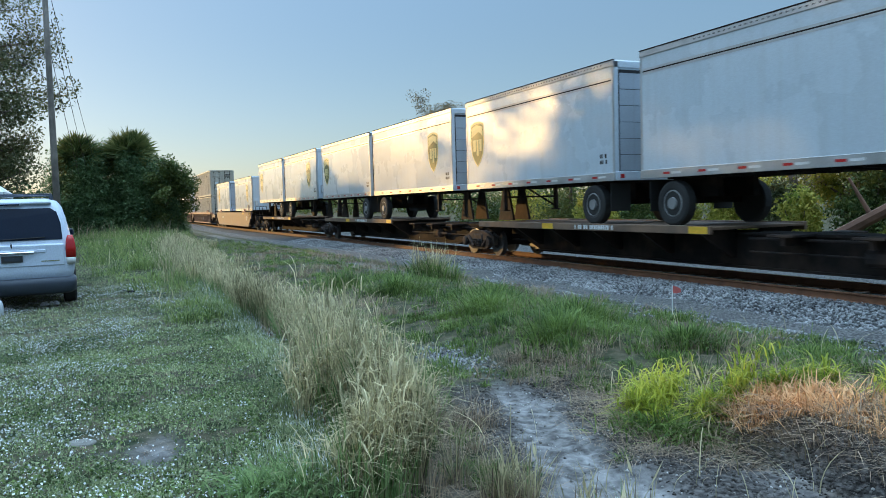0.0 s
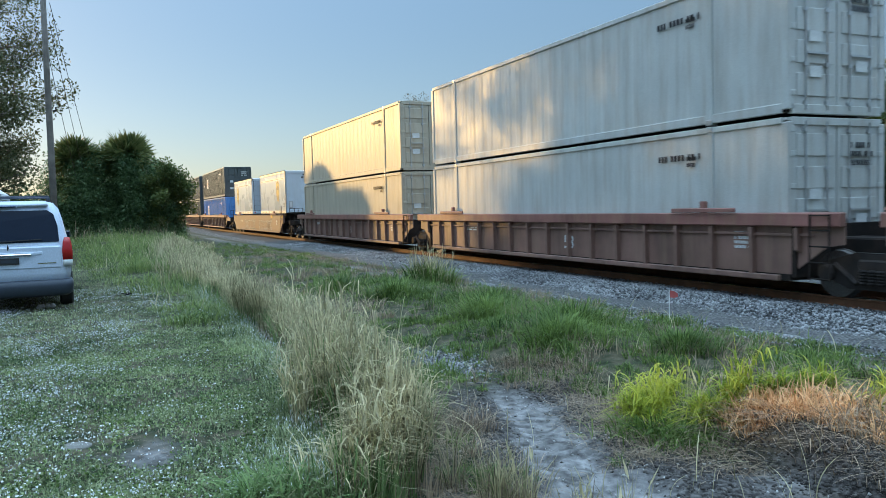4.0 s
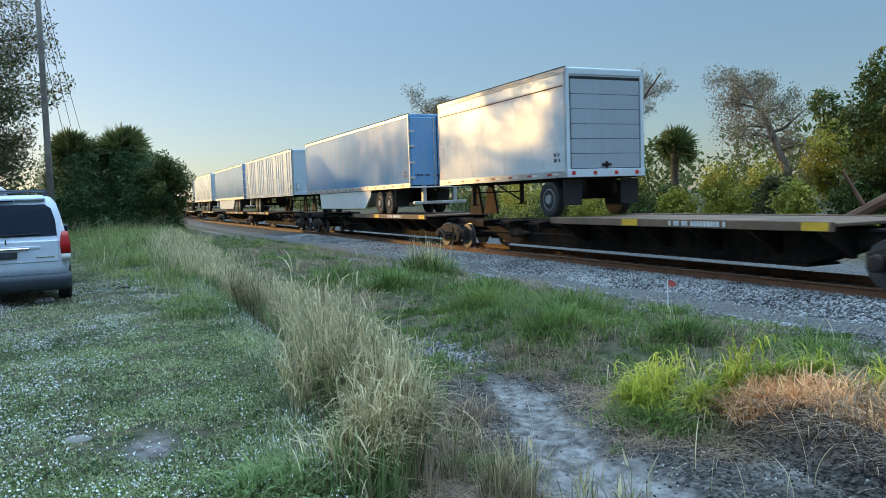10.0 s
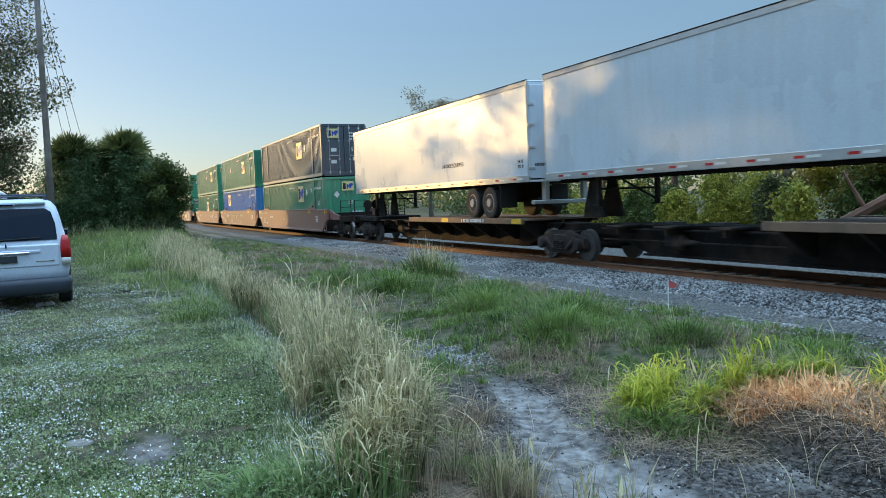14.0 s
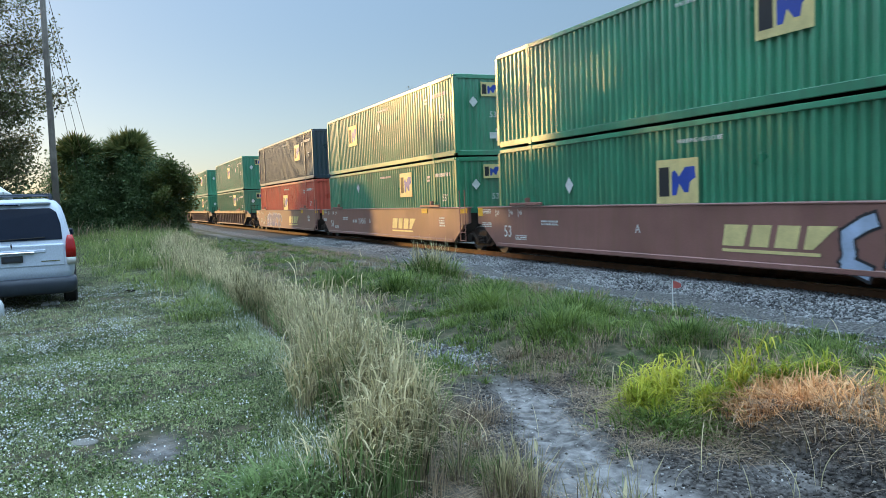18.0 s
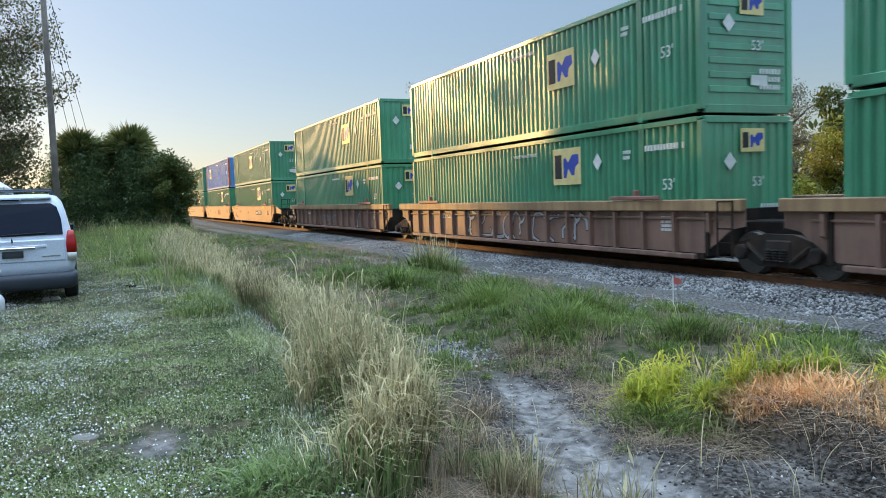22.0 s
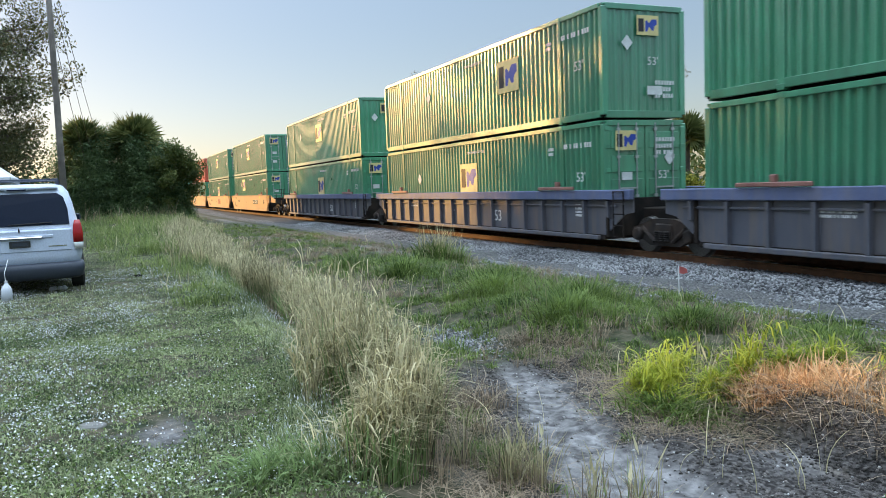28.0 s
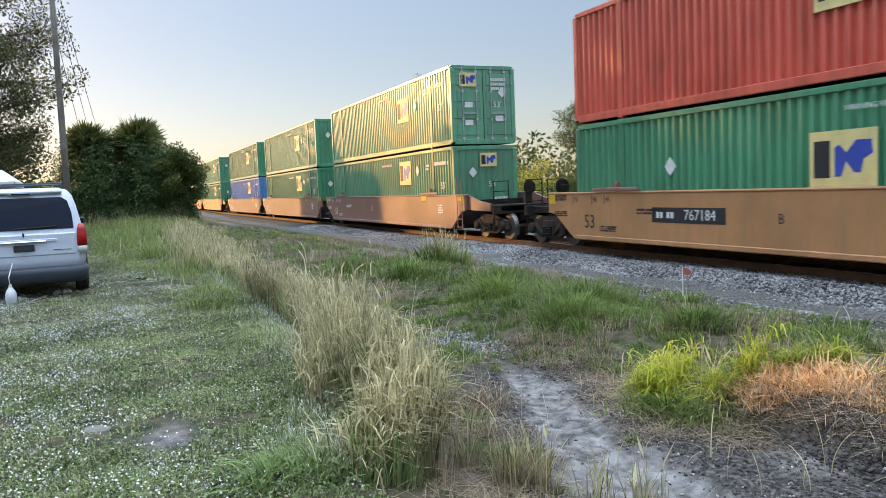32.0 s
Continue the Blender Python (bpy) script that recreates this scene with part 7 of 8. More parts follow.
def limbs(seed, tall, spread, r0, lean=(0, 0), fork=0.3, n_limbs=8, up=0.6):
    """A trunk with limbs and twigs; gives the mesh's shape and the twigs' ends."""
    rng = random.Random(seed)
    s, tips = Shape(), []
    pts, rad = [], []
    for i in range(7):
        f = i / 6
        pts.append(Vector((lean[0] * f * f + rng.uniform(-0.1, 0.1) * tall * 0.05 * (i > 0), lean[1] * f * f + rng.uniform(-0.1, 0.1) * tall * 0.05 * (i > 0), tall * 0.85 * f)))
        rad.append(r0 * (1 - 0.8 * f) * (1.25 if i == 0 else 1))
    for a, b, ra, rb in zip(pts, pts[1:], rad, rad[1:]):
        s.rod(a, b, ra, rb, 8)
    for k in range(n_limbs):
        f = fork + (0.95 - fork) * (k + 0.5) / n_limbs
        i = min(int(f * 6), 5)
        p = pts[i].lerp(pts[i + 1], f * 6 - i)
        a = k * 2.4 + rng.uniform(-0.5, 0.5)
        reach = spread * (1.15 - 0.6 * abs(f - 0.55) / 0.55) * rng.uniform(0.7, 1.05)
        r = r0 * (0.55 - 0.35 * f)
        q, d = p.copy(), Vector((math.cos(a), math.sin(a), up * rng.uniform(0.6, 1.3)))
        for j in range(4):
            d = (d + Vector((rng.uniform(-0.35, 0.35), rng.uniform(-0.35, 0.35), rng.uniform(-0.3, 0.25)))).normalized()
            nq = q + d * reach / 4
            s.rod(q, nq, r * (1 - j * 0.22), r * (1 - (j + 1) * 0.22), 6)
            if j:
                for t in range(2):
                    e = nq + Vector((rng.uniform(-1, 1), rng.uniform(-1, 1), rng.uniform(-0.3, 0.9))) * reach * 0.28
                    s.rod(nq, e, r * 0.28, r * 0.08, 5)
                    tips.append(e)
                tips.append(nq)
            q = nq
    tips.append(pts[-1])
    return s, tips


def tree(at, tall, spread, r0, leaves, label, seed, per=60, size=0.12, clump=0.9, lean=(0, 0), fork=0.3, n_limbs=8, up=0.6, gap=None, moss=False, name="tree", low=None):
    t = thing(name, pose(*at), label, "tree")
    s, tips = limbs(seed, tall, spread, r0, lean, fork, n_limbs, up)
    part("trunk", s.mesh("trunk", BARK), t, "branching trunk and limbs")
    rng = np.random.RandomState(seed)
    base = np.array(at)
    own = None if gap is None else (lambda p: gap(p + base))
    cents = np.array([tuple(q) for q in tips])
    if low is not None:
        cents = np.concatenate([cents, low])
    part("crown", leaf_cloud("crown", cents, rng.uniform(0.6, 1.2, len(cents)) * clump, per, size, leaves, rng, own), t)["kind"] = "stuff"
    if moss:
        pick = cents[rng.uniform(0, 1, len(cents)) < 0.6]
        part("hanging_moss", leaf_cloud("hanging_moss", pick, np.full(len(pick), 0.35), 70, 0.055, MOSS, rng, droop=1.5), t, "grey hanging moss")["kind"] = "stuff"
    return t


def palm(at, tall, label, seed, fronds=26, reach=1.5, name="palm_tree"):
    """A fan palm: a ringed trunk and a round head of stiff fans, each turned its own way."""
    t = thing(name, pose(*at), label, "palm tree")
    rng = random.Random(seed)
    part("trunk", Shape().lathe((0, 0, -0.1), "z", [(i * tall / 14, 0.17 + 0.025 * (i % 2)) for i in range(15)], 12).mesh("trunk", BARK), t)
    s = Shape()
    for k in range(fronds):
        a, e = k * 2.4, rng.uniform(-0.35, 1.4)
        d = Vector((math.cos(a) * math.cos(e), math.sin(a) * math.cos(e), math.sin(e)))
        flat = Vector((-math.sin(a), math.cos(a), 0))
        turn = rng.uniform(-1.3, 1.3)
        side = flat * math.cos(turn) + d.cross(flat) * math.sin(turn)
        nrm = d.cross(side)
        hub = Vector((0, 0, tall)) + d * reach * rng.uniform(0.22, 0.42)
        s.rod((0, 0, tall - 0.1), hub, 0.022, 0.014, 4)
        size = reach * 0.6 * rng.uniform(0.8, 1.1)
        for j in range(19):
            b = (j - 9) / 9 * 1.75
            w = d * math.cos(b) + side * math.sin(b) + nrm * 0.16 * rng.uniform(-1, 1)
            end = hub + w * size * rng.uniform(0.86, 1.06) * (1 - 0.08 * abs(b)) - Vector((0, 0, rng.uniform(0.0, 0.14)))
            o = (side * math.cos(b) - d * math.sin(b)) * size * 0.055
            mid = hub.lerp(end, 0.55) + nrm * 0.03
            s.add([hub - o * 0.4, hub + o * 0.4, mid + o, end, mid - o], [(0, 1, 2, 4), (4, 2, 3)])
    part("fronds", s.mesh("fronds", FROND), t)["kind"] = "stuff"
    return t


def shrub(at, rx, ry, rz, label, seed, leaves, n=60, per=110, size=0.1, name="shrub"):
    """A dense many-stemmed bush with an uneven outline."""
    t = thing(name, pose(*at), label, "bush")
    rng = np.random.RandomState(seed)
    d = rng.normal(0, 1, (n, 3)) * (1, 1, 0.8)
    d /= np.linalg.norm(d, axis=1)[:, None]
    d[:, 2] = np.abs(d[:, 2])
    c = d * np.array([rx, ry, rz]) * rng.uniform(0.45, 0.95, (n, 1))
    s = Shape()
    for q in c[:22]:
        s.rod((q[0] * 0.15, q[1] * 0.15, -0.1), tuple(q), 0.05, 0.015, 5)
    part("woody_stem", s.mesh("woody_stem", BARK), t)["kind"] = "stuff"
    part("crown", leaf_cloud("crown", c, rng.uniform(0.14, 0.34, n) * (rx + rz) / 2, per, size, leaves, rng), t)["kind"] = "stuff"
    return t


# holes cut in the unseen crowns so that sun reaches these places
GAPS = [((-5.25, 4.35, 0.6), 0.4), ((-4.85, 4.75, 0.55), 0.55), ((-4.1, 4.7, 0.4), 0.62), ((-3.4, 4.9, 0.4), 0.6), ((-3.6, 5.6, 0.2), 0.4)]


def sun_gap(p):
    """True for leaves that stand where the light breaks through to the clump and the mound."""
    out = np.zeros(len(p), bool)
    s = np.array(to_sun)
    for c, r in GAPS:
        w = p - np.array(c)
        along = w @ s
        out |= np.linalg.norm(w - along[:, None] * s, axis=1) < r
    return out


def build_trees():
    # the dark thicket by the line with two fan palms in it
    gz = 0.0
    thicket = "dense dark green thicket beside the line"
    for k, (x, y, rx, ry, rz) in enumerate(((-58.5, 0.5, 2.2, 2.0, 7.0), (-60.0, 2.6, 2.4, 1.7, 6.9), (-60.0, -1.6, 2.0, 1.5, 6.7), (-57.0, 2.6, 1.4, 1.7, 6.2), (-57.0, -0.6, 1.4, 1.6, 6.1), (-59.0, 4.0, 1.6, 1.2, 6.2))):
        shrub((x, y, gz), rx, ry, rz, thicket, 1 + k, DARK, 100, 300, 0.1)
    tree((-56.6, 4.3, gz), 5.2, 2.1, 0.09, OAK, "open leafy sapling at the thicket's edge", 8, 110, 0.1, 0.6, lean=(0.2, 0.5), n_limbs=14, fork=0.15, up=0.5)
    shrub((-57.0, 4.6, gz), 1.2, 1.1, 3.2, "dark bush at the thicket's edge", 10, DARK, 50, 200, 0.1)
    shrub((-56.5, 2.0, gz), 2.0, 3.4, 1.9, "low weedy growth before the thicket", 9, DARK, 46, 110, 0.11)
    palm((-58.0, 2.2, gz), 5.75, "fan palm rising out of a thicket", 6, 60, 2.3)
    palm((-58.0, -1.0, gz), 5.45, "fan palm rising out of a thicket", 7, 60, 2.3)
    # tall trees behind the van
    tree((-46, -5.3, 0.2), 15, 3.7, 0.3, DULL, "tall tree with thin dull foliage behind the van", 12, 150, 0.085, 1.0, n_limbs=20, fork=0.1, up=0.35)
    tree((-48, -5.8, 0.2), 16, 4.4, 0.36, DULL, "tall tree with thin dull foliage behind the van", 13, 120, 0.095, 1.0, n_limbs=20, fork=0.08, up=0.35)
    # this oak is outside the view, added only for the shade it casts
    tree((-43, -9.5, 0.2), 13, 4.0, 0.3, OAK, "leafy oak out of view, added to shade the line", 14, 30, 0.13, 0.8, n_limbs=14, fork=0.08, up=0.4)
    shrub((-50, -4.4, 0.2), 2.0, 3.2, 3.4, "dark hedge behind the van", 15, DARK, 50, 150, 0.14, "hedge")
    # a row of big trees out of view, added to keep the lawn in shade
    rng = np.random.RandomState(9)
    for k, (x, y, h, leaves) in enumerate(((-78, -25, 16, 24), (-71.5, -24, 19, 130), (-65, -25, 19.5, 130), (-58.5, -24, 18, 130), (-52, -25.5, 16, 130), (-45.5, -24, 14, 130), (-39, -25, 14, 130), (-32.5, -24, 14, 130))):
        low = np.stack([rng.uniform(-4.5, 4.5, 60), rng.uniform(-1.5, 1.5, 60), rng.uniform(0.4, 11.0, 60)], -1)
        tree((x, y, 0.2), h, 4.6, 0.4, OAK, "big leafy oak in an unseen row, added to shade the lawn", 20 + k, leaves, 0.28, 1.5, n_limbs=12, fork=0.12, gap=sun_gap, low=low)
    # more unseen oaks, added to keep the sun off the far ballast
    for k in range(6):
        low = np.stack([rng.uniform(-4.5, 4.5, 60), rng.uniform(-1.5, 1.5, 60), rng.uniform(0.4, 9.5, 60)], -1)
        tree((-85 - 7 * k, -25 + rng.uniform(-1, 1), 0.2), 10.5 + rng.uniform(-1, 1), 4.4, 0.35, OAK, "leafy oak out of view, added to shade the far ground", 90 + k, 40, 0.36, 1.4, n_limbs=11, fork=0.12, low=low)
    # unseen trees added behind, to block sky light from the containers' ends
    for k, (x, y) in enumerate(((26, 21), (31, 29), (36, 20), (38, 6), (40, -3), (38, -12), (32, -20))):
        tree((x, y, 0.1), 11 + rng.uniform(-1, 1), 4.6, 0.35, OAK, "leafy oak out of view, added to dim the sky behind", 110 + k, 36, 0.42, 1.4, n_limbs=12, fork=0.12)
    # beyond the line
    vines = "leaning oak hung with dry vines beyond the line"
    tree((-22.6, 26, 0), 8.2, 1.8, 0.24, PALE_LEAVES, vines, 40, 120, 0.042, 0.5, lean=(-3.8, 0.6), n_limbs=13, fork=0.45, moss=True, up=0.35)
    tree((-35.9, 26, 0), 9.0, 1.9, 0.17, PALE_LEAVES, "thin tree leaning over the bushes beyond the line", 41, 80, 0.042, 0.42, lean=(5.0, 0.3), n_limbs=11, fork=0.55, up=0.45)
    tree((-40.6, 27, 0), 7.8, 1.7, 0.16, OAK, "slender dark oak beyond the line", 49, 90, 0.06, 0.5, n_limbs=10, fork=0.4)
    tree((-59.5, 26, 0), 11.3, 3.0, 0.2, PALE_LEAVES, "tall thin tree beyond the line", 42, 100, 0.07, 0.7, n_limbs=12, fork=0.5)
    tree((-21.2, 27, 0), 4.3, 1.6, 0.2, SUNNY, "low oak beyond the line, sunlight put into its leaf colour", 44, 70, 0.09, 0.6, n_limbs=10, fork=0.2)
    tree((-18.4, 26, 0), 5.6, 2.3, 0.2, OAK, "low dark oak beyond the line", 45, 150, 0.1, 0.65, n_limbs=11, fork=0.15)
    tree((-14.6, 27, 0), 5.4, 2.4, 0.2, OAK, "low dark oak beyond the line", 48, 150, 0.1, 0.7, n_limbs=11, fork=0.15)
    palm((-30.2, 26.5, 0), 3.7, "fan palm among the bushes beyond the line", 46, 50, 1.5)
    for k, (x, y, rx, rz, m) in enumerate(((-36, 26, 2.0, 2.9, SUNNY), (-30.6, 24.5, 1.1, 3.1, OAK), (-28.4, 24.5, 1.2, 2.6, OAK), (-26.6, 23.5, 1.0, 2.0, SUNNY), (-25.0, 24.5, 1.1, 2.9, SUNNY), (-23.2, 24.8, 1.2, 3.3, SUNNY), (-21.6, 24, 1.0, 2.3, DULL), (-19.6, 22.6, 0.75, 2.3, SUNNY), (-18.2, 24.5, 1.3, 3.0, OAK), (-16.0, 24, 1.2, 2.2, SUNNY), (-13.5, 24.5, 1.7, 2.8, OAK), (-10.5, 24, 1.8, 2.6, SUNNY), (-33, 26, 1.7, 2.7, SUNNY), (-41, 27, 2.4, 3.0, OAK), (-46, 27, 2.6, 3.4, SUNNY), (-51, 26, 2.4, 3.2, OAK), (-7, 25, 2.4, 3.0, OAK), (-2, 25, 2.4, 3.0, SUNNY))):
        shrub((x, y, 0), rx, rx * 0.8, rz, "tangled bushes beyond the line, sunlight put into their leaf colour" if m is SUNNY else "tangled green bushes beyond the line", 60 + k, m, 50, 130, 0.085)
    s = Shape()
    for a, b, r0, r1 in (((0, 0, 0.2), (3.2, 0.4, 1.9), 0.22, 0.17), ((3.2, 0.4, 1.9), (5.4, 0.2, 3.3), 0.17, 0.1), ((3.2, 0.4, 1.9), (4.9, 1.2, 1.8), 0.1, 0.05), ((1.4, 0.2, 1.0), (1.0, -0.3, 2.2), 0.08, 0.04)):
        s.rod(a, b, r0, r1, 8)
    log = thing("fallen_tree", pose(-17.6, 21.5, 0), "bare fallen reddish tree trunk leaning beyond the line", "tree")
    part("trunk", s.mesh("trunk", material("fallen_bark", (0.17, 0.09, 0.06), 0.9, vary=0.3, bump=0.5)), log)
    # distant woods on both sides close the view
    rng = np.random.RandomState(77)
    c = np.concatenate([np.stack([rng.uniform(-420, 160, 900), rng.uniform(44, 75, 900), rng.uniform(0.5, 6.5, 900)], -1), np.stack([rng.uniform(-420, -90, 500), rng.uniform(-60, -14, 500), rng.uniform(0.5, 7.5, 500)], -1)])
    tagged(new("distant_woods", leaf_cloud("distant_woods", c, rng.uniform(1.5, 3.6, len(c)), 60, 0.38, OAK, rng)), "distant green woods along both sides of the line", "woods", kind="stuff")


build_trees()


# ---- the parked van and what stands about it ----
CAR_WHITE = material("car_paint_white", (0.6, 0.67, 0.8), 0.25, vary=0.03, scale=0.6, dirt=(0.45, 0.46, 0.47), dirt_amount=0.35, bump=0.01)
CAR_GREY = material("car_plastic_grey", (0.038, 0.048, 0.068), 0.5, vary=0.1, bump=0.08)
# the sky's blue reflection is put into the glass colour
CAR_GLASS = glass_material("dark_car_glass", (0.012, 0.018, 0.034), 0.1)
LAMP_RED = material("lamp_red", (0.42, 0.012, 0.012), 0.15, vary=0.1, bump=0)
LAMP_CLEAR = material("lamp_clear", (0.6, 0.6, 0.58), 0.15, vary=0.1, bump=0)
CHROME = material("chrome", (0.7, 0.7, 0.7), 0.12, metal=1.0, vary=0.05, bump=0)


def ring(z, half, back, front, r, n=6):
    """A rounded rectangle in plan, from the rear at x = back to the front."""
    out = []
    for cx, cy, a0 in ((back - r, half - r, 0), (front + r, half - r, 90), (front + r, -half + r, 180), (back - r, -half + r, 270)):
        for k in range(n + 1):
            a = radians(a0 + 90 * k / n)
            out.append((cx + r * math.cos(a), cy + r * math.sin(a), z))
    return out


def loft(rings):
    n = len(rings[0])
    v = [p for r in rings for p in r]
    f = [(i * n + k, i * n + (k + 1) % n, (i + 1) * n + (k + 1) % n, (i + 1) * n + k) for i in range(len(rings) - 1) for k in range(n)]
    return v, f + [tuple(range(n - 1, -1, -1)), tuple(range((len(rings) - 1) * n, len(rings) * n))]


def build_van():
    v = thing("minivan", pose(-13.95, -1.28, 0.26, 0, 0, 2.6) @ Matrix.Diagonal((1, 0.965, 1.07, 1)), "white minivan parked on the lawn, seen from behind", "car")
    body = Shape().add(*loft([ring(0.42, 0.88, 0.0, -4.9, 0.16), ring(0.6, 0.925, 0.03, -4.95, 0.16), ring(0.85, 0.93, 0.03, -4.95, 0.15), ring(0.98, 0.92, 0.01, -4.9, 0.15),
                              ring(1.04, 0.905, -0.01, -4.2, 0.15), ring(1.2, 0.87, -0.06, -3.9, 0.15), ring(1.4, 0.825, -0.13, -3.5, 0.16), ring(1.56, 0.775, -0.21, -3.2, 0.18), ring(1.65, 0.7, -0.3, -3.0, 0.2), ring(1.69, 0.58, -0.45, -2.8, 0.2)]))
    part("body", body.mesh("body", CAR_WHITE, True), v)
    part("tailgate", Shape().box(0.0, 0.045, -0.78, 0.78, 0.66, 1.0, 0.02).box(0.03, 0.06, -0.5, 0.5, 0.87, 0.92, 0.01).mesh("tailgate", CAR_WHITE), v)
    # rear window follows the slope of the tailgate
    def slope(z):
        return float(np.interp(z, [1.0, 1.04, 1.2, 1.4, 1.56, 1.65], [0.01, -0.01, -0.06, -0.13, -0.21, -0.3])) + 0.012
    w = [(slope(1.06), -0.76, 1.06), (slope(1.06), 0.76, 1.06), (slope(1.3), 0.745, 1.3), (slope(1.48), 0.69, 1.48), (slope(1.54), 0.6, 1.54), (slope(1.54), -0.6, 1.54), (slope(1.48), -0.69, 1.48), (slope(1.3), -0.745, 1.3)]
    inner = [(x - 0.03, y, z) for x, y, z in w]
    part("rear_window", Shape().add(w + inner, [tuple(range(8))] + [(i, i + 8, (i + 1) % 8 + 8, (i + 1) % 8) for i in range(8)]).mesh("rear_window", CAR_GLASS), v, "dark rear window with the sky's reflected blue in its colour")
    part("wiper", Shape().rod((slope(1.07) + 0.02, -0.15, 1.08), (slope(1.12) + 0.02, 0.5, 1.1), 0.01).mesh("wiper", BLACKOUT), v)
    part("spoiler", Shape().box(-0.42, -0.17, -0.62, 0.62, 1.6, 1.645, 0.015).box(-0.19, -0.16, -0.16, 0.16, 1.585, 1.61).mesh("spoiler", CAR_WHITE), v)
    part("brake_light", Shape().box(-0.165, -0.155, -0.14, 0.14, 1.588, 1.608).mesh("brake_light", CAR_GLASS), v, "dark unlit high brake light")
    part("bumper", Shape().add(*loft([ring(0.24, 0.86, 0.06, -0.5, 0.14), ring(0.28, 0.93, 0.12, -0.5, 0.14), ring(0.4, 0.95, 0.14, -0.5, 0.14), ring(0.46, 0.945, 0.13, -0.5, 0.14), ring(0.49, 0.92, 0.08, -0.5, 0.14)])).mesh("bumper", CAR_GREY, True), v, "grey plastic bumper")
    for s in (-1, 1):
        t = part("tail_light", Shape().add(*loft([ring(0.68, 0.07, 0.05, -0.12, 0.03, 4), ring(0.78, 0.078, 0.055, -0.14, 0.03, 4)])).mesh("tail_light", LAMP_CLEAR, True), v, "tail light with red and clear lenses", at=pose(0, s * 0.875, 0))
        part("lens", Shape().add(*loft([ring(0.782, 0.078, 0.055, -0.14, 0.03, 4), ring(0.92, 0.08, 0.052, -0.15, 0.03, 4), ring(1.04, 0.066, 0.035, -0.16, 0.03, 4), ring(1.12, 0.04, 0.0, -0.16, 0.02, 4)])).mesh("lens", LAMP_RED, True), t, "red lens")
        part("roof_rail", Shape().rod((-0.6, s * 0.62, 1.74), (-2.6, s * 0.62, 1.74), 0.02, n=8).box(-0.66, -0.5, s * 0.62 - 0.03, s * 0.62 + 0.03, 1.66, 1.75, 0.01).box(-2.7, -2.55, s * 0.62 - 0.03, s * 0.62 + 0.03, 1.66, 1.75, 0.01).mesh("roof_rail", CAR_GREY), v)
        m = part("mirror", Shape().box(-0.05, 0.05, -0.07, 0.07, -0.07, 0.07, 0.03).mesh("mirror", CAR_GREY), v, at=pose(-3.35, s * 0.93, 1.1))
        part("mirror_glass", Shape().box(0.051, 0.055, -0.05, 0.05, -0.045, 0.045).mesh("mirror_glass", CAR_GLASS), m)
        part("side_window", Shape().add([(x, s * (yy + d), z) for d in (0.008, -0.03) for x, yy, z in ((-0.42, 0.896, 1.08), (-3.2, 0.896, 1.08), (-2.95, 0.8, 1.5), (-0.52, 0.8, 1.5))], [(0, 1, 2, 3), (7, 6, 5, 4), (0, 4, 5, 1), (1, 5, 6, 2), (2, 6, 7, 3), (3, 7, 4, 0)]).mesh("side_window", CAR_GLASS), v)
        part("door_handle", Shape().box(-1.5, -1.3, *sorted((s * 0.93, s * 0.955)), 0.95, 0.98, 0.008).mesh("door_handle", CAR_WHITE), v)
        for x in (-1.05, -4.05):
            wh = part("wheel", once("van_tyre", lambda: Shape().lathe((0, 0, 0), "y", [(-0.1, 0.2), (-0.115, 0.25), (-0.11, 0.3), (-0.08, 0.33), (0.08, 0.33), (0.11, 0.3), (0.11, 0.2)], 24).mesh("wheel", RUBBER)), v, at=pose(x, s * 0.84, 0.33, 0, 0, 0 if s < 0 else 180))
            part("rim", once("van_rim", lambda: Shape().lathe((0, 0, 0), "y", [(-0.11, 0.05), (-0.1, 0.1), (-0.07, 0.15), (-0.105, 0.2), (0, 0.2)], 20).mesh("rim", CHROME)), wh)
    for x in (-1.0, -2.2):
        part("roof_bar", once("roof_bar", lambda: Shape().box(-0.03, 0.03, -0.64, 0.64, 1.755, 1.78, 0.008).mesh("roof_bar", CAR_GREY)), v, at=pose(x, 0, 0))
    pl = part("number_plate", Shape().box(0.062, 0.072, -0.155, 0.155, 0.74, 0.84, 0.004).mesh("number_plate", material("plate_dark", (0.03, 0.032, 0.035), 0.4, vary=0.1, bump=0)), v, "dark number plate")
    part("plate_bar", Shape().box(0.0725, 0.074, -0.11, 0.11, 0.77, 0.81).mesh("plate_bar", CAR_GREY), pl)
    part("plate_trim", Shape().box(0.05, 0.085, -0.34, 0.34, 0.865, 0.895, 0.012).mesh("plate_trim", CHROME), v, "chrome strip")
    part("emblem", Shape().prism([(0.0, 1.04), (-0.015, 0.99), (0.0, 0.94), (0.015, 0.99)], -0.004, 0.0).mesh("emblem", UNDER), v, at=pose(0.055, 0, 0, 0, 0, 90))
    part("nameplate", Shape().box(0.046, 0.05, 0.42, 0.7, 0.735, 0.75).mesh("nameplate", CHROME), v, "small chrome strip")
    part("underbody", Shape().box(-4.6, -0.2, -0.8, 0.8, 0.24, 0.44, 0.02).rod((-1.5, 0.4, 0.24), (0.02, 0.4, 0.26), 0.03, n=8).mesh("underbody", UNDER), v)
    # water jug on a cord from the bumper
    z = float(height(-13.55, -1.52))
    j = thing("plastic_jug", pose(-13.55, -1.48, z), "translucent white plastic jug on a cord behind the van", "jug")
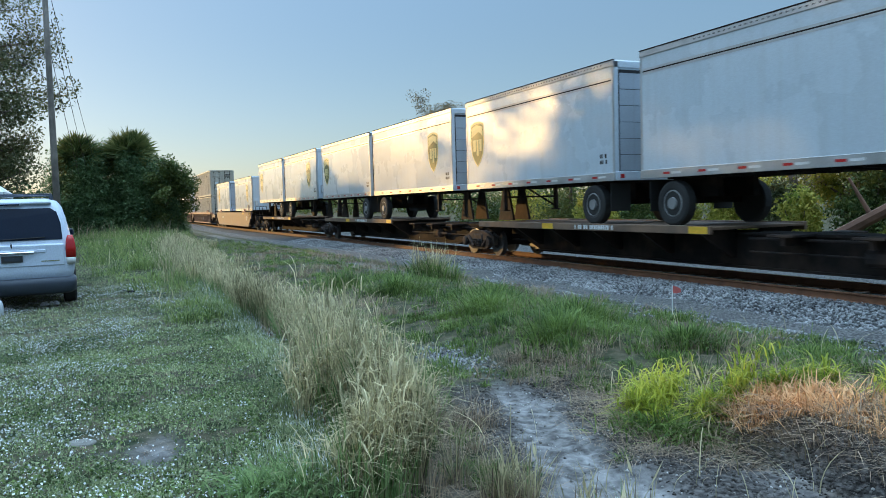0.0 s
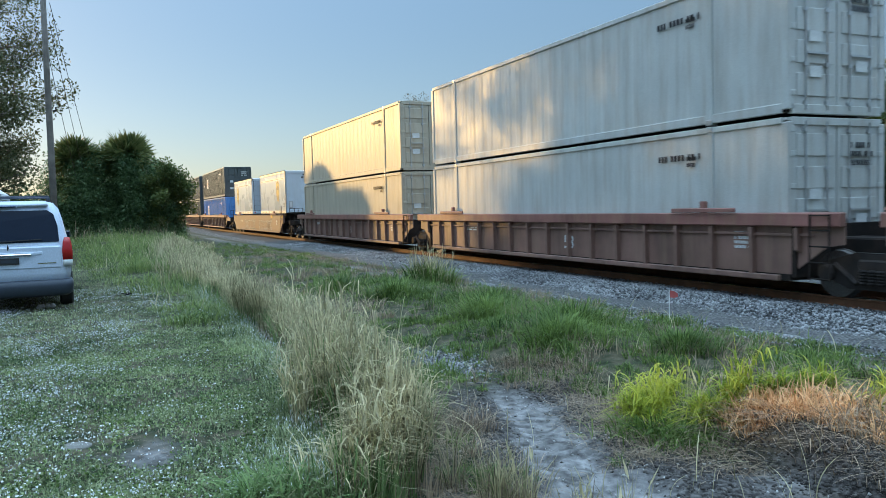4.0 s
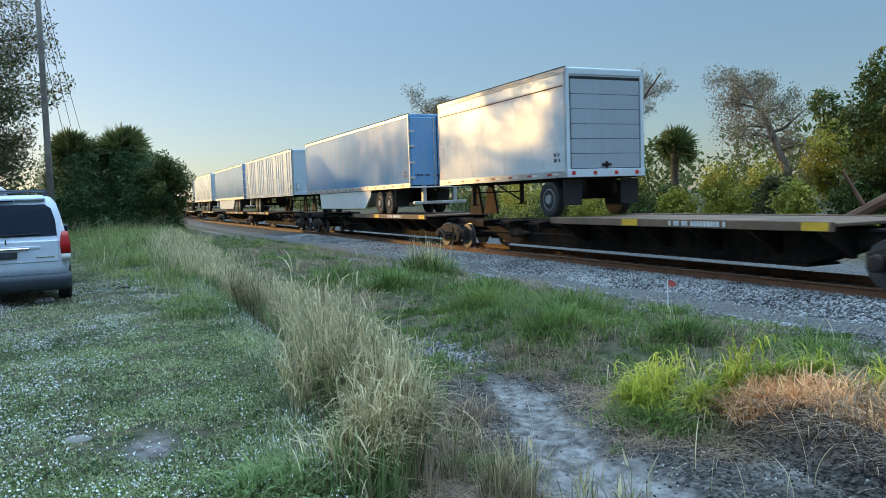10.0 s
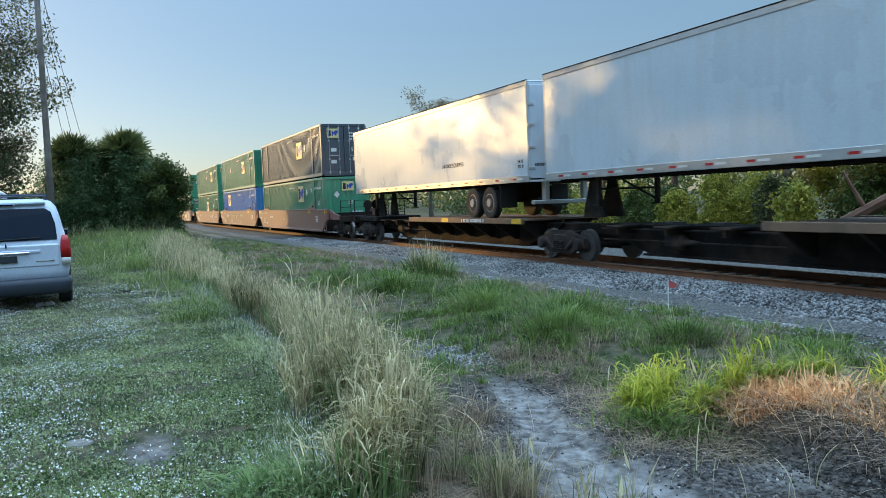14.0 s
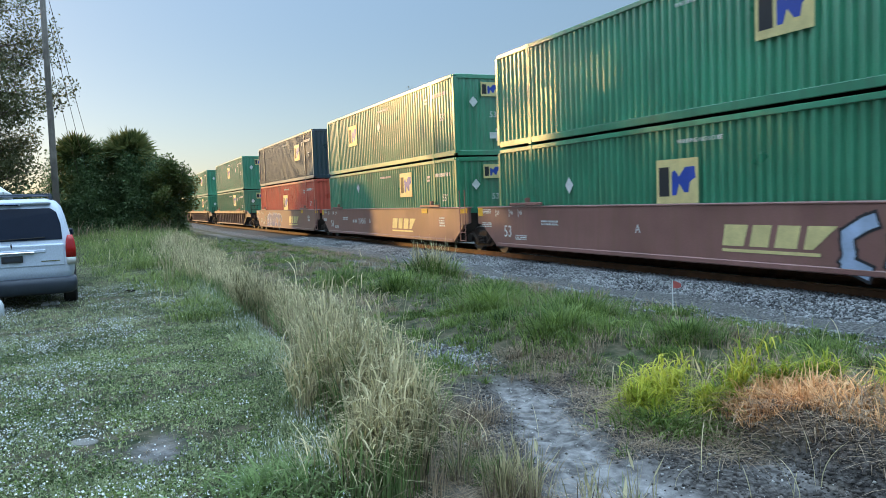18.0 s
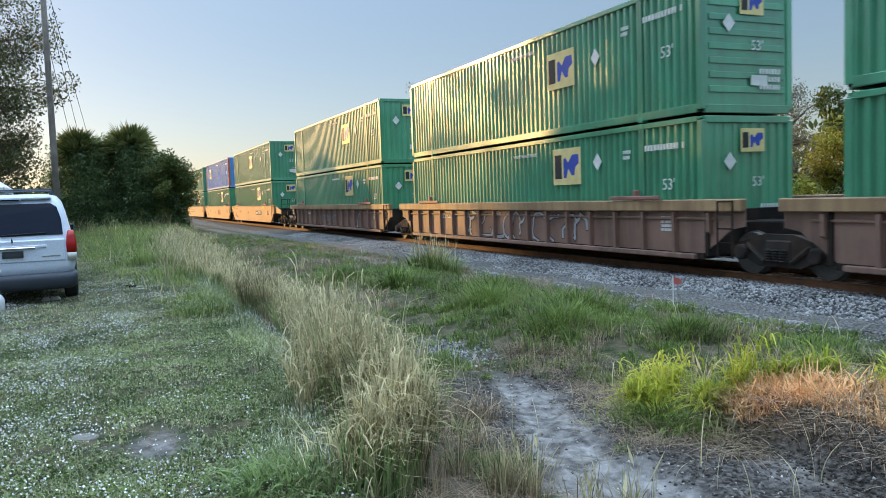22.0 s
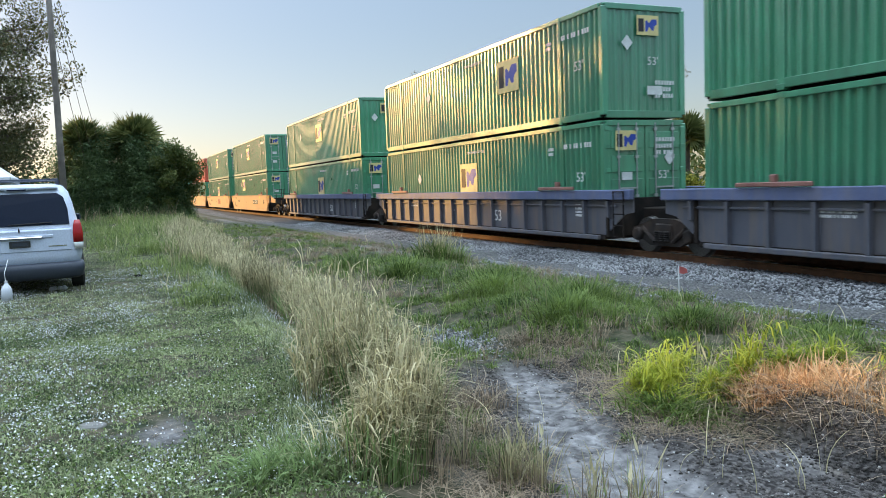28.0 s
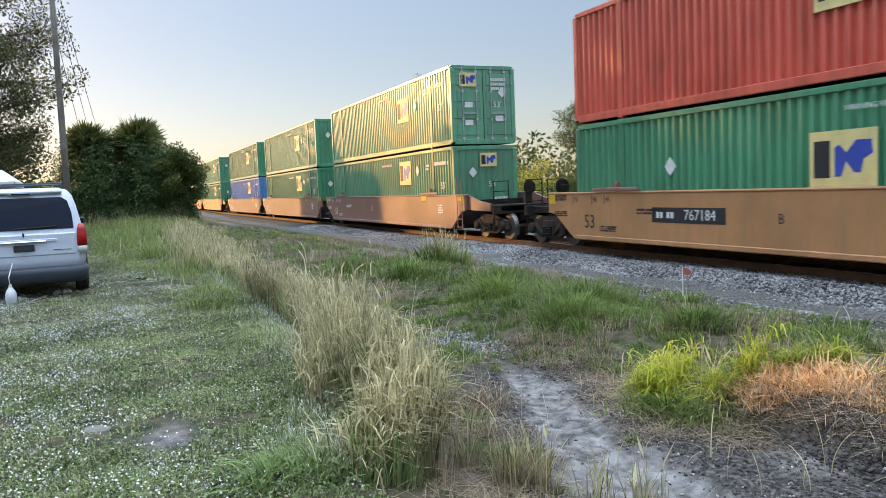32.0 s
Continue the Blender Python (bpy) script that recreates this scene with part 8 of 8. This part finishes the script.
    part("jug_body", Shape().lathe((0, 0, 0), "z", [(0, 0.06), (0.01, 0.078), (0.17, 0.08), (0.22, 0.06), (0.26, 0.03), (0.275, 0.022), (0.29, 0.022)], 14).mesh("jug_body", material("jug_plastic", (0.7, 0.74, 0.8), 0.4, vary=0.05, bump=0.05), True), j)
    part("cap", Shape().lathe((0, 0, 0.287), "z", [(0, 0.026), (0.022, 0.026)], 12).mesh("cap", TAPE_WHITE), j)
    part("cord", Shape().rod((0, 0, 0.29), (0.02, -0.01, 0.42), 0.007).rod((0.02, -0.01, 0.42), (-0.24, 0.03, 0.62), 0.007).mesh("cord", MARK), j, "pale cord")
    r = random.Random(3)
    for k, (x, y, s) in enumerate(((-14.5, -0.92, 0.055), (-14.5, -0.74, 0.06))):
        b = Shape()
        for i in range(5):
            b.lathe((r.uniform(-0.05, 0.05), r.uniform(-0.05, 0.05), 0), "z", [(0, s * 0.6), (s * 0.3, s * 0.8), (s * r.uniform(0.7, 1.0), s * 0.4), (s * 1.1, 0.01)], 7)
        tagged(new("plastic_bag", b.mesh("plastic_bag", TAPE_WHITE)), "crumpled white plastic bag under the van", "bag", "bags under the van").matrix_basis = pose(x, y, float(height(x, y)))


build_van()


def build_roadside():
    z = float(height(-38, -1.62))
    p = thing("utility_pole", pose(-38, -1.62, z - 0.2), "weathered grey wooden utility pole with wires", "utility pole")
    wood = material("pole_wood", (0.17, 0.15, 0.13), 0.9, vary=0.3, scale=2, fine=60, bump=0.5)
    part("shaft", Shape().lathe((0, 0, 0), "z", [(0, 0.15), (4, 0.14), (8, 0.125), (12.5, 0.11)], 14).mesh("shaft", wood, True), p)
    part("crossarm", Shape().box(-0.06, 0.06, -1.1, 1.1, 11.6, 11.72, 0.01).mesh("crossarm", wood), p)
    for y in (-1.0, 0.0, 1.0):
        part("insulator", once("insulator", lambda: Shape().lathe((0, 0, 11.72), "z", [(0, 0.02), (0.06, 0.05), (0.1, 0.03), (0.15, 0.05), (0.2, 0.02)], 10).mesh("insulator", RIM)), p, at=pose(0, y, 0))
    for k, (y0, z0, y1, z1) in enumerate(((0.25, 11.0, 2.1, 3.3), (0.2, 10.2, 1.5, 2.4), (0.12, 8.6, 0.9, 2.2))):
        s = Shape().tube([(-28 * f, y0 + (y1 - y0) * f, z0 + (z1 - z0) * f - 1.2 * f * (1 - f)) for f in np.linspace(0, 1, 11)], 0.014, 5)
        part("wire", s.mesh("wire", BLACKOUT), p)
    s = Shape().rod((0.0, -0.1, 7.6), (-6.0, -4.6, 11.5), 0.014, n=5)
    part("wire", s.mesh("wire", BLACKOUT), p)
    part("bracket", Shape().box(-0.02, 0.02, 0.14, 0.3, 6.3, 6.36).rod((0, 0.28, 6.3), (0, 0.28, 6.5), 0.03).mesh("bracket", TRUCK), p)
    # white canopy beyond the van
    z = float(height(-27, -3.4))
    c = thing("canopy_tent", pose(-27, -3.72, z), "white canopy tent with a pitched roof on thin legs", "tent")
    cloth = material("tent_cloth", (0.72, 0.75, 0.8), 0.7, vary=0.04, bump=0.05)
    e, top, w = 2.5 - z, 2.88 - z, 1.25
    corners = [(-w, -w), (w, -w), (w, w), (-w, w)]
    part("roof", Shape().add([(x, y, e) for x, y in corners] + [(x * 0.12, y * 0.66, top) for x, y in corners], [(0, 1, 5, 4), (1, 2, 6, 5), (2, 3, 7, 6), (3, 0, 4, 7), (4, 5, 6, 7)]).mesh("roof", cloth), c)
    part("valance", Shape().add([(x * 1.002, y * 1.002, h) for h in (e - 0.004, e - 0.16) for x, y in corners], [(0, 4, 5, 1), (1, 5, 6, 2), (2, 6, 7, 3), (3, 7, 4, 0)]).mesh("valance", cloth), c)
    for x in (-1.25, 1.25):
        for y in (-1.25, 1.25):
            part("leg", once("tent_leg", lambda: Shape().rod((0, 0, 0), (0, 0, e), 0.02, n=6).mesh("leg", TRIM)), c, at=pose(x, y, 0))
    # survey flag by the ballast
    z = float(height(-9.95, 8.55))
    f = thing("marker_flag", pose(-9.95, 8.55, z - 0.05), "small pink marker flag on a thin wire stake", "flag")
    part("stake", Shape().rod((0, 0, 0), (0, 0, 0.62), 0.009, n=6).mesh("stake", MARK), f)
    part("pennant", Shape().add([(0, 0, 0.61), (0.03, 0.06, 0.6), (0.05, 0.13, 0.56), (0.05, 0.14, 0.5), (0.02, 0.07, 0.48), (0, 0, 0.5)], [(0, 1, 4, 5), (1, 2, 3, 4)]).mesh("pennant", material("flag_pink", (0.6, 0.14, 0.13), 0.7, vary=0.15, bump=0.05)), f, "pink cloth pennant")
    # flat stone in the lawn
    s = Shape().add(*loft([ring(0.0, 0.09, 0.15, -0.15, 0.07, 3), ring(0.03, 0.085, 0.14, -0.14, 0.07, 3), ring(0.045, 0.06, 0.1, -0.1, 0.05, 3)]))
    tagged(new("flat_stone", s.mesh("flat_stone", material("pale_stone", (0.22, 0.21, 0.19), 0.9, vary=0.25, bump=0.4))), "flat pale stone lying in the lawn", "stone").matrix_basis = pose(-5.82, -0.19, float(height(-5.82, -0.19)) - 0.018, 0, 0, 70) @ Matrix.Diagonal((0.7, 0.75, 0.9, 1))
    # dark stick on the lawn's edge
    s = Shape().rod((0, 0, 0.02), (0.3, 0.1, 0.06), 0.02, 0.012).rod((0.12, 0.04, 0.03), (0.28, -0.1, 0.09), 0.012, 0.006).rod((0.05, 0, 0.03), (-0.2, 0.12, 0.05), 0.015, 0.008)
    tagged(new("dead_branch", s.mesh("dead_branch", UNDER)), "small dark dead branch lying at the lawn's edge", "branch").matrix_basis = pose(-15.6, 0.45, float(height(-15.6, 0.45)))


build_roadside()


# ---- what moves ----
def motions():
    """The train rolls past at an even speed."""
    for ob, u, z in MOVING:
        walk(ob, [(0.0, pose(u, TRACK_Y, z)), (32.0, pose(u + SPEED * 32.0, TRACK_Y, z))])


motions()
